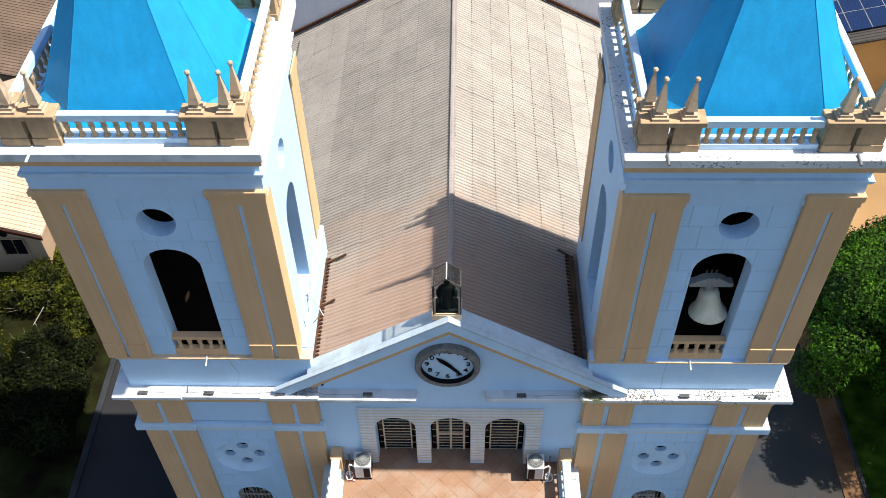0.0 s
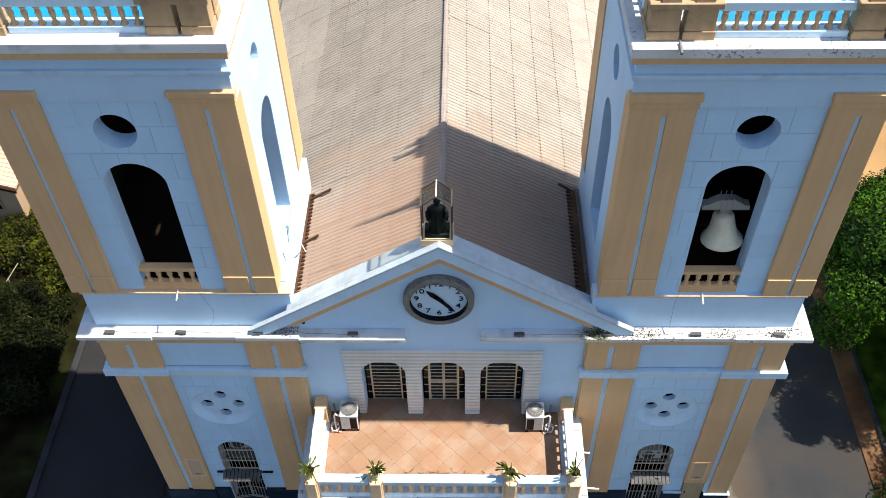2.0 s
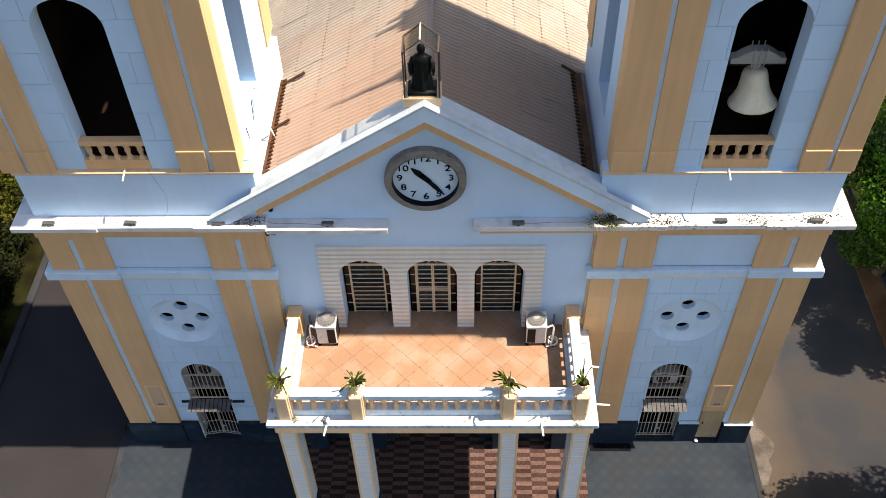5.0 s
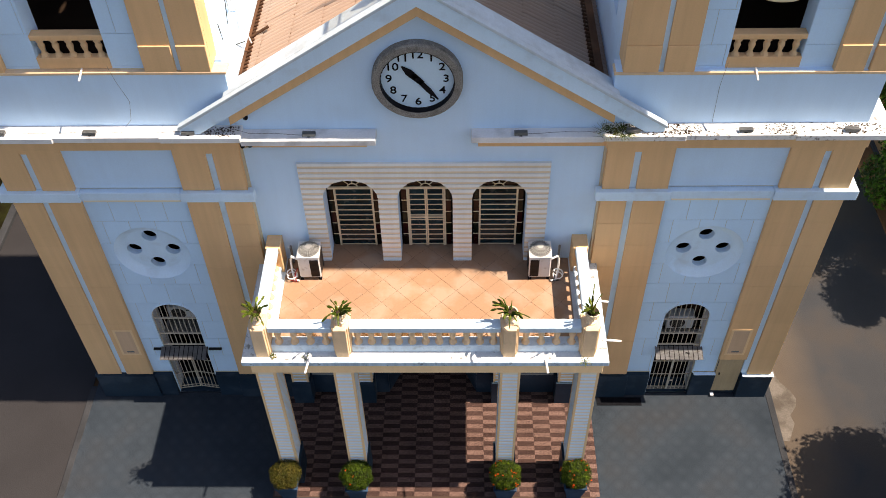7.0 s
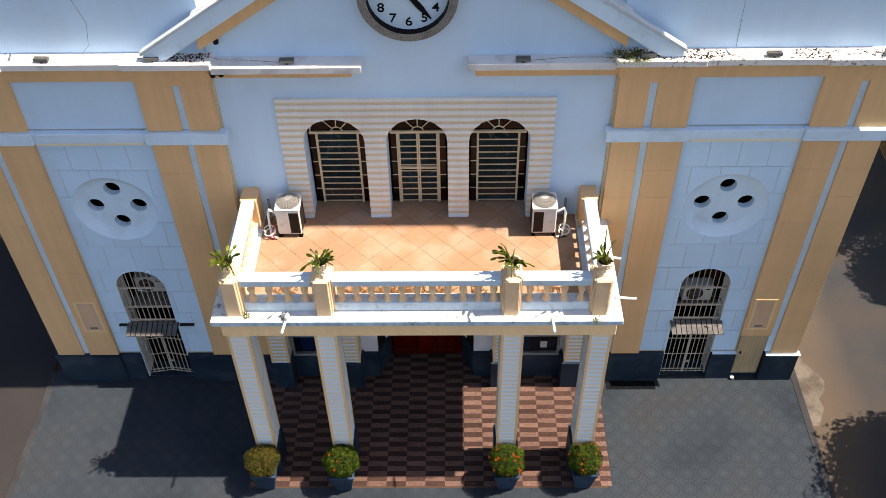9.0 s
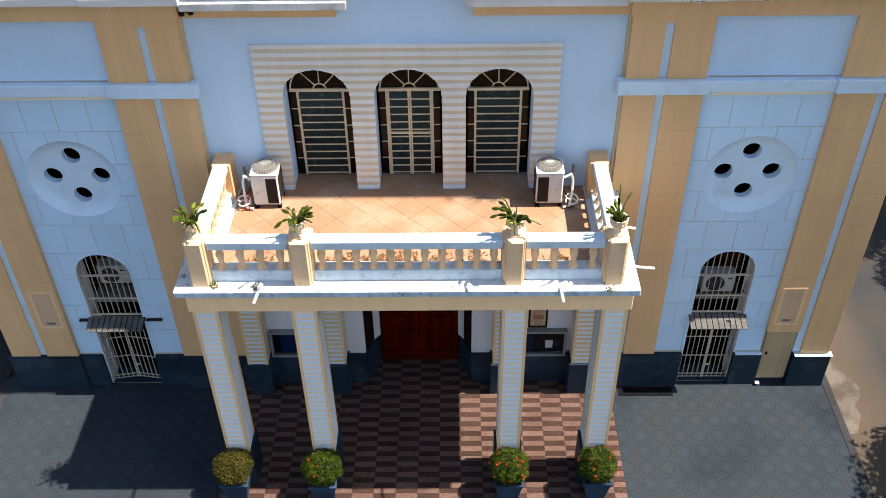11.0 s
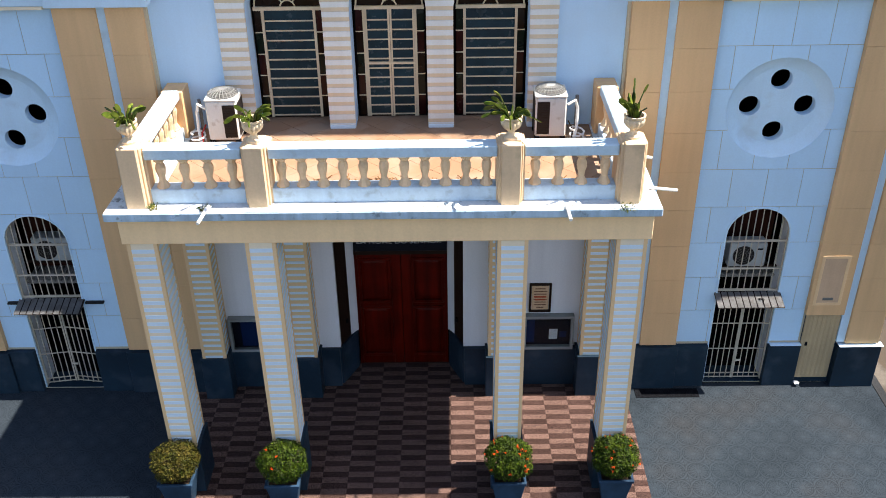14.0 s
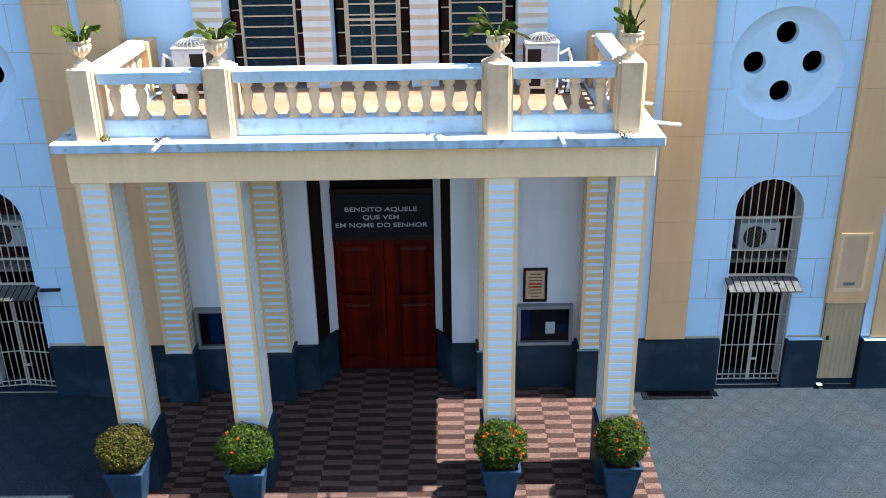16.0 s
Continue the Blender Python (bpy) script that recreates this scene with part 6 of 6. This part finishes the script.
part("cable_drop", tube(bmesh.new(), [(-6.3, 0.13, 11.66), (-6.25, 0.19, 11.2), (-6.1, 0.19, 10.7), (-6.2, 0.19, 10.2), (-6.4, -0.06, 10.05)], 0.0035, 5), GREYWIRE, cable)
part("cable_drop", tube(bmesh.new(), [(6.15, 0.13, 11.66), (6.12, 0.19, 11.0), (6.15, 0.19, 10.05)], 0.0035, 5), GREYWIRE, cable)
bm = bmesh.new()
lathe(bm, [(0.05, -0.06), (0.06, 0.0), (0.04, 0.08)], 8)
jb = finish(bm, BLACK, "cable_gland")
for x, z in ((-3.72, 10.35), (-3.86, 9.72), (-3.70, 9.74)):
    ob = new("cable_gland", jb)
    ob.location = (x, 0.10 if z > 10 else -0.08, z)
    tagged(ob, "black cable gland on the cornice end", "cable gland", "cable glands")

# ---- weeds on ledges ----
rnd = random.Random(12)


def weed(x, y, z, r, n, label, long=0.16):
    bm = bmesh.new()
    for _ in range(n):
        a = rnd.uniform(0, 2 * math.pi)
        d = Vector((math.cos(a), math.sin(a), 0)) * r * rnd.uniform(0.2, 1)
        p = Vector((x, y, z)) + d * 0.5
        q = p + d * 0.8 + Vector((0, 0, rnd.uniform(0.2, 1.0) * long))
        side = Vector((-d.y, d.x, 0)).normalized() * 0.006
        v = [bm.verts.new(k) for k in (p - side, p + side, q + side * 0.3, q - side * 0.3)]
        bm.faces.new(v)
    leaf_cloud(bm, (x, y, z + 0.03), (r * 0.7, r * 0.7, 0.05), n // 2, 0.025, rnd)
    solid("weed", bm, WEED, label, "weed", "weeds on the masonry", "stuff")


weed(3.92, -0.14, 10.04, 0.34, 60, "dry straggling weed rooted on the cornice", 0.13)
weed(4.25, -0.08, 10.04, 0.30, 120, "dry leaf litter on the cornice", 0.06)
weed(3.62, -2.86, 5.74, 0.18, 120, "green moss at the foot of a balustrade pier", 0.05)
weed(-3.42, -2.80, 5.76, 0.10, 60, "green weed at the foot of a balustrade pier", 0.10)
weed(-2.66, -2.84, 5.74, 0.13, 80, "small green weed on the balcony edge", 0.07)
weed(-3.72, -0.10, 9.75, 0.12, 50, "small weed under the cornice", 0.05)
litter = bmesh.new()
for _ in range(900):
    c = rnd.choice((4.0, 4.4, 4.9, 5.3, 5.6, 7.6, 8.9, 9.3, -4.1, -4.4))
    x, y = c + rnd.gauss(0, 0.25), rnd.uniform(-0.18, 0.15)
    s = rnd.uniform(0.004, 0.018)
    if 3.9 < abs(x) < 9.85:
        box(litter, x - s, x + s, y - s * 0.6, y + s * 0.6, 10.038, 10.045 + rnd.uniform(0, 0.012))
solid("leaf_litter", litter, SOIL, "dark crumbs of leaf litter on the cornice", "litter", kind="stuff")


# ---- urns and plants on the balcony ----
def urn(x, seed, label, tall=0):
    rnd = random.Random(seed)
    y, z = -2.55, 6.74
    u = thing("urn", (x, y, z), label, "urn", "balcony urns")
    bm = bmesh.new()
    rings = []
    for r, h, flute in ((0.118, 0.0, 0), (0.118, 0.035, 0), (0.10, 0.04, 0), (0.075, 0.06, 0), (0.05, 0.10, 0), (0.055, 0.125, 0), (0.105, 0.165, 0.6), (0.138, 0.21, 1), (0.150, 0.255, 1), (0.146, 0.285, 0.7), (0.128, 0.30, 0), (0.158, 0.322, 0), (0.160, 0.345, 0), (0.135, 0.345, 0), (0.122, 0.315, 0)):
        rings.append([bm.verts.new((x + k * math.cos(a), y + k * math.sin(a), z + h)) for a, k in ((2 * math.pi * q / 56, r + 0.009 * flute * math.cos(14 * 2 * math.pi * q / 56)) for q in range(56))])
    for a, b in zip(rings, rings[1:]):
        for q in range(56):
            bm.faces.new((a[q], a[(q + 1) % 56], b[(q + 1) % 56], b[q]))
    bm.faces.new(rings[0][::-1])
    part("urn_body", bm, URN, u)
    bm = bmesh.new()
    lathe(bm, [(0.12, z + 0.305), (0.02, z + 0.325)], 14, x, y)
    part("soil", bm, SOIL, u)
    # jointed flat cactus pads, arching out of the urn
    def pad(p, d, ln, w):
        side = d.cross(Vector((rnd.uniform(-1, 1), rnd.uniform(-1, 1), rnd.uniform(-0.2, 0.4)))).normalized()
        nrm = d.cross(side) * 0.007
        edge = [(0.0, 0.25), (0.18, 0.72), (0.42, 1.0), (0.68, 0.95), (0.88, 0.62), (1.0, 0.12)]
        pts = [p + d * ln * k + side * w * v for k, v in edge] + [p + d * ln * k - side * w * v for k, v in edge[::-1]]
        bm = bmesh.new()
        lo, hi = [bm.verts.new(q - nrm) for q in pts], [bm.verts.new(q + nrm) for q in pts]
        bm.faces.new(lo[::-1]), bm.faces.new(hi)
        for q in range(12):
            bm.faces.new((lo[q], lo[(q + 1) % 12], hi[(q + 1) % 12], hi[q]))
        part("cactus_pad", bm, CACTUS, u)

    for k in range(12 if tall else 18):
        a = rnd.uniform(0, 6.28)
        p = Vector((x + 0.06 * math.cos(a), y + 0.06 * math.sin(a), z + 0.32))
        lean = rnd.uniform(0.25, 1.3) * (0.45 if tall else 1)
        d = Vector((math.cos(a) * lean, math.sin(a) * lean, 1)).normalized()
        for q in range(rnd.choice((2, 2, 3)) + (1 if tall and k < 3 else 0)):
            ln = rnd.uniform(0.12, 0.19)
            pad(p, d, ln, rnd.uniform(0.024, 0.037))
            p = p + d * ln * 0.93
            fall = -0.65 * lean if not tall else -0.25 * lean
            d = (d + Vector((math.cos(a) * 0.35, math.sin(a) * 0.35, fall)) + Vector([rnd.uniform(-0.3, 0.3) for _ in range(3)])).normalized()


for x, sd_, lab in ((PEDS[0], 3, "fluted cream urn with a sprawling leaf cactus"), (PEDS[1], 5, "fluted cream urn with a full drooping leaf cactus"), (PEDS[2], 8, "fluted cream urn with a dense leaf cactus"), (PEDS[3], 13, "fluted cream urn with an upright leaf cactus")):
    urn(x, sd_, lab, 1 if x == PEDS[3] else 0)


# ---- planters before the columns ----
def planter(x, y, seed, flowers, label, dry=False):
    rnd = random.Random(seed)
    p = thing("planter", (x, y, 0), label, "planter", "portico planters")
    bm = bmesh.new()
    r = math.sqrt(2)
    lathe(bm, [(0.17 * r, 0.0), (0.185 * r, 0.05), (0.28 * r, 0.66), (0.30 * r, 0.66), (0.30 * r, 0.72), (0.25 * r, 0.72), (0.24 * r, 0.62)], 4, x, y, math.pi / 4)
    part("pot", bm, POT, p, bev=0.008)
    bm = bmesh.new()
    lathe(bm, [(0.24 * r, 0.655), (0.01, 0.67)], 4, x, y, math.pi / 4)
    part("soil", bm, SOIL, p)
    bm = bmesh.new()
    for k in range(7):
        a = rnd.uniform(0, 6.28)
        tube(bm, [(x, y, 0.65), (x + 0.15 * math.cos(a), y + 0.15 * math.sin(a), 0.9), (x + 0.3 * math.cos(a), y + 0.3 * math.sin(a), 1.1)], 0.012, 5)
    part("stem", bm, BARK, p)
    bm = bmesh.new()
    leaf_cloud(bm, (x, y, 1.02), (0.42, 0.42, 0.345), 6600, 0.018, rnd, 0.5, 0.6)
    for _ in range(13):
        a, e = rnd.uniform(0, 6.28), rnd.uniform(-0.4, 1.1)
        leaf_cloud(bm, (x + 0.33 * math.cos(a) * math.cos(e), y + 0.33 * math.sin(a) * math.cos(e), 1.01 + 0.27 * math.sin(e)), (0.14, 0.14, 0.12), 360, 0.018, rnd, 0.3, 0.6)
    part("shrub", bm, DRYLEAF if dry else LEAF, p, "clipped round leafy shrub")
    if flowers:
        bm = bmesh.new()
        for _ in range(flowers):
            a, e = rnd.uniform(0, 6.28), rnd.uniform(-0.1, 1.3)
            c = (x + 0.42 * math.cos(a) * math.cos(e), y + 0.42 * math.sin(a) * math.cos(e), 1.01 + 0.35 * math.sin(e))
            leaf_cloud(bm, c, (0.026, 0.026, 0.022), 12, 0.012, rnd, 0.3, 0.8)
        part("blossom", bm, FLOWER, p)


DRYLEAF = material("yellowed_shrub_leaf", (0.024, 0.032, 0.004), 0.55, 0.25, 9, 40, 0.0, col2=(0.062, 0.050, 0.009), island=0.65)
planter(-3.77, -3.12, 1, 0, "blue-grey tapered planter with a yellowed round shrub", True)
planter(-1.92, -3.16, 2, 3, "blue-grey tapered planter with a bright green round shrub")
planter(1.96, -3.14, 3, 22, "blue-grey tapered planter with an orange-flowered shrub")
planter(3.80, -3.10, 4, 16, "blue-grey tapered planter with an orange-flowered shrub")


# ---- trees and garden ----
def tree(x, y, h, r, seed, mat, label, leaves=9000, size=0.16, low=0.35, clump=0.46):
    rnd = random.Random(seed)
    t = thing("tree", (x, y, 0), label, "tree", "trees by the lane")
    bm = bmesh.new()
    tube(bm, [(x, y, -0.1), (x + 0.05, y, h * 0.25), (x + rnd.uniform(-0.2, 0.2), y + rnd.uniform(-0.2, 0.2), h * 0.6)], 0.2, 9, 0.1)
    clumps = []
    for k in range(16):
        a, e = rnd.uniform(0, 6.28), rnd.uniform(0.0, 1.45)
        q = Vector((x + r * 0.72 * math.cos(a) * math.cos(e), y + r * 0.72 * math.sin(a) * math.cos(e), h * (low + 0.12) + (h * (1 - low) - 0.6) * 0.72 * math.sin(e)))
        clumps.append(q)
        tube(bm, [(x, y, h * 0.3), (Vector((x, y, h * 0.45)) + q) / 2, q], 0.07, 6, 0.02)
    part("trunk", bm, BARK, t)
    bm = bmesh.new()
    for q in clumps:
        k = rnd.uniform(0.75, 1.25)
        leaf_cloud(bm, q, (r * clump * k, r * clump * k, r * clump * 0.78 * k), leaves // 16, size, rnd, 0.35, 0.5)
    part("crown", bm, mat, t)


# The last tree here is out of view, added to shade the lawn.
for k, (x, y, h, r) in enumerate(((15.7, 6.9, 7.4, 2.9), (15.9, 9.4, 6.4, 2.8), (19.2, 8.2, 6.6, 2.9), (19.6, 11.2, 6.0, 2.7), (20.9, 4.6, 8.4, 3.2))):
    tree(x, y, h, r, 40 + k, CROWN, "dense dark green broad-leaved tree beside the lane", 42000, 0.070, 0.22)
# Placed for the shadows they cast; the last is an unseen extra for lawn shade.
for k, (x, y, h, r) in enumerate(((18.2, 3.8, 8.6, 2.6), (16.6, -4.0, 8.2, 3.9), (21.4, 0.4, 8.4, 3.0))):
    tree(x, y, h, r, 60 + k, CROWN, "broad-leaved tree shading the lane", (9000, 26000, 16000)[k], 0.11, clump=(0.26, 0.40, 0.4)[k])


def bush(x, y, r, h, seed, label, leaf):
    rnd = random.Random(seed)
    b = thing("bush", (x, y, 0), label, "bush", "garden bushes")
    bm = bmesh.new()
    for k in range(6):
        a = rnd.uniform(0, 6.28)
        tube(bm, [(x, y, -0.05), (x + 0.3 * r * math.cos(a), y + 0.3 * r * math.sin(a), h * 0.4), (x + 0.7 * r * math.cos(a), y + 0.7 * r * math.sin(a), h * 0.8)], 0.04, 5, 0.01)
    part("stems", bm, BARK, b)
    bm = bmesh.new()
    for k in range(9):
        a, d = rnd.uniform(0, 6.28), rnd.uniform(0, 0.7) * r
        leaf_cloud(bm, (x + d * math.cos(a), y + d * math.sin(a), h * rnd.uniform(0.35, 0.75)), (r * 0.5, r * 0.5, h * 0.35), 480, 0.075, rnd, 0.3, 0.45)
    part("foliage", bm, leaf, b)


rnd = random.Random(21)
for k in range(20):
    x, y = -15.6 - 6.4 * rnd.random() - (k % 4) * 0.3, 4.2 + 0.5 * k + rnd.uniform(-0.6, 0.6)
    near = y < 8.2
    bush(x, y, rnd.uniform(1.1, 1.7), rnd.uniform(0.9, 1.7), 100 + k, "dense garden bush beside the lane, leaves coloured as if in shade" if near else "loose green garden bush beside the lane", SHADELEAF if near else HEDGE)
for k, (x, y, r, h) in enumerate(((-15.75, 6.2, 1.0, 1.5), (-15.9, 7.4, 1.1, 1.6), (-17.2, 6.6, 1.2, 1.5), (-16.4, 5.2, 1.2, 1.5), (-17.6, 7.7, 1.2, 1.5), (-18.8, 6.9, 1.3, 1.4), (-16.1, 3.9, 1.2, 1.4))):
    bush(x, y, r, h, 140 + k, "dense garden bush beside the lane, leaves coloured as if in shade", SHADELEAF)


gr = thing("pipe_rail", (-19, 10.5, 0), "low dull grey pipe rail among the garden bushes", "rail")
for name, pts in (("rail", ((-21.5, 11.3, 0.95), (-18.2, 11.34, 0.95), (-18.15, 11.2, 0.85))), ("rail", ((-18.2, 10.4, 0.9), (-18.35, 9.4, 0.9))), ("rail", ((-17.95, 12.1, 0.9), (-17.5, 12.05, 0.9))),
                  ("post", ((-18.2, 11.3, 0.0), (-18.2, 11.3, 0.95))), ("post", ((-20.3, 11.3, 0.0), (-20.3, 11.3, 0.95))), ("post", ((-18.3, 9.5, 0.0), (-18.3, 9.5, 0.9))), ("post", ((-17.9, 12.1, 0.0), (-17.9, 12.1, 0.9)))):
    part(name, tube(bmesh.new(), pts, 0.02, 6), PIPE, gr)


# ---- houses round about ----
def gable_house(name, x0, x1, y0, y1, h, rise, wall, roofm, label, along="y"):
    hs = thing(name, ((x0 + x1) / 2, (y0 + y1) / 2, 0), label, "house", "houses behind the church")
    bm = bmesh.new()
    if along == "y":
        c = (x0 + x1) / 2
        prism(bm, [(x0, 0), (x1, 0), (x1, h), (c, h + rise), (x0, h)], y0, y1)
        part("wall", bm, wall, hs)
        for s, e in ((-1, x0), (1, x1)):
            bm = bmesh.new()
            k = rise / (abs(e - c))
            prism(bm, [(c, h + rise + 0.02), (e + s * 0.4, h - 0.4 * k + 0.02), (e + s * 0.4, h - 0.4 * k + 0.12), (c, h + rise + 0.14)], y0 - 0.4, y1 + 0.4)
            part("roof", bm, roofm, hs)
            bm = bmesh.new()
            n = int((y1 - y0) / 0.24)
            for i in range(n):
                yy = y0 - 0.35 + i * 0.24
                prism(bm, [(c, h + rise + 0.14), (e + s * 0.4, h - 0.4 * k + 0.12), (e + s * 0.4, h - 0.4 * k + 0.15), (c, h + rise + 0.17)], yy, yy + 0.12)
            part("roof_rib", bm, roofm, hs)
    return hs


lh = gable_house("house", -25.6, -18.75, 13.2, 22.0, 3.0, 1.15, HOUSEW, ORANGE, "cream house with an orange tiled roof and louvred window")
for k in range(6):
    part("shutter_slat", boxed((-20.55, -20.1, 13.12, 13.20, 1.4 + k * 0.15, 1.50 + k * 0.15)), BLACK, lh)
    part("shutter_slat", boxed((-20.02, -19.57, 13.12, 13.20, 1.4 + k * 0.15, 1.50 + k * 0.15)), BLACK, lh)
part("vent", prism(bmesh.new(), disc(-20.3, 2.65, 0.16, 12), 13.14, 13.2), BLACK, lh)
part("window_frame", ribbon(bmesh.new(), rect(-20.62, -19.50, 1.32, 2.4), rect(-20.58, -19.54, 1.36, 2.36), 13.1, 13.2), HOUSEW, lh)
part("barge_board", prism(bmesh.new(), [(-22.2, 4.0), (-18.35, 2.72), (-18.35, 2.86), (-22.2, 4.15)], 12.72, 12.79), REDBROWN, lh)
gable_house("house", -40, -22.0, 23.5, 44.0, 3.6, 2.2, HOUSEW, TILEROOF, "long building with a dark brown tiled roof")
gable_house("house", 19.5, 34, 26.5, 40.0, 3.2, 1.6, YELLOWH, DARKROOF, "house with a dark grey roof carrying solar panels")
gable_house("house", -13.5, -7.6, 23.0, 34.0, 4.5, 1.5, HOUSEW, SHEET, "low pale building behind the nave")
gable_house("house", 9.0, 16.0, 23.5, 36.0, 4.8, 1.2, YELLOWH, TILEROOF, "ochre building behind the nave")
sp = thing("solar_array", (24, 29, 3), "rows of dark blue solar panels on a grey roof", "solar panels")
rise = 1.6 / 7.25
for i in range(5):
    for j in range(6):
        x, y = 19.9 + j * 1.04, 27.0 + i * 1.70
        z = 3.2 + (x - 19.5) * rise + 0.25
        for name, a, b, w0, w1, mat in (("solar_panel", 0.0, 0.98, 0.0, 1.64, SOLAR), ("panel_edge", 0.985, 1.03, 0.0, 1.64, GALV), ("panel_edge", 0.0, 1.03, 1.645, 1.69, GALV)):
            part(name, prism(bmesh.new(), [(x + a, z + a * rise), (x + b, z + b * rise), (x + b, z + b * rise + 0.04), (x + a, z + a * rise + 0.04)], y + w0, y + w1), mat, sp)
# distance
bk = bmesh.new()
rnd = random.Random(77)
for _ in range(900):
    a, d = rnd.uniform(0, math.pi), rnd.uniform(60, 180)
    leaf_cloud(bk, (d * math.cos(a), 20 + d * math.sin(a), rnd.uniform(1, 3)), (4, 4, 3), 14, 1.3, rnd, 0.5, 0.6)
solid("far_trees", bk, CROWN, "distant green tree tops beyond the houses", "trees", kind="stuff")

# ---- small frame and wires on the tower's inner face ----
fr = thing("metal_frame", (-4.15, 3.0, 11.9), "small white metal bracket frame fixed beside the belfry arch", "bracket")
for name, pts in (("upright", ((-4.18, 2.2, 11.95), (-4.18, 2.2, 10.75))), ("upright", ((-4.18, 2.75, 11.95), (-4.18, 2.75, 10.75))), ("upright", ((-3.9, 2.45, 10.55), (-4.15, 2.3, 11.9))),
                  ("rung", ((-4.18, 2.2, 11.6), (-4.18, 2.75, 11.6))), ("rung", ((-4.18, 2.2, 11.2), (-4.18, 2.75, 11.2))), ("rung", ((-4.18, 2.2, 10.85), (-4.18, 2.75, 10.85)))):
    part(name, tube(bmesh.new(), pts, 0.018, 6), HOSE, fr)
wr = bmesh.new()
tube(wr, [(-4.19, 2.1, 12.0), (-4.17, 1.8, 11.3), (-4.10, 1.9, 10.9), (-4.0, 2.3, 10.7)], 0.010, 5)
tube(wr, [(-4.19, 1.2, 11.9), (-4.18, 1.35, 11.2), (-4.18, 1.5, 10.9)], 0.010, 5)
solid("wire", wr, CABLE, "loose black wires on the tower's inner face", "cable")
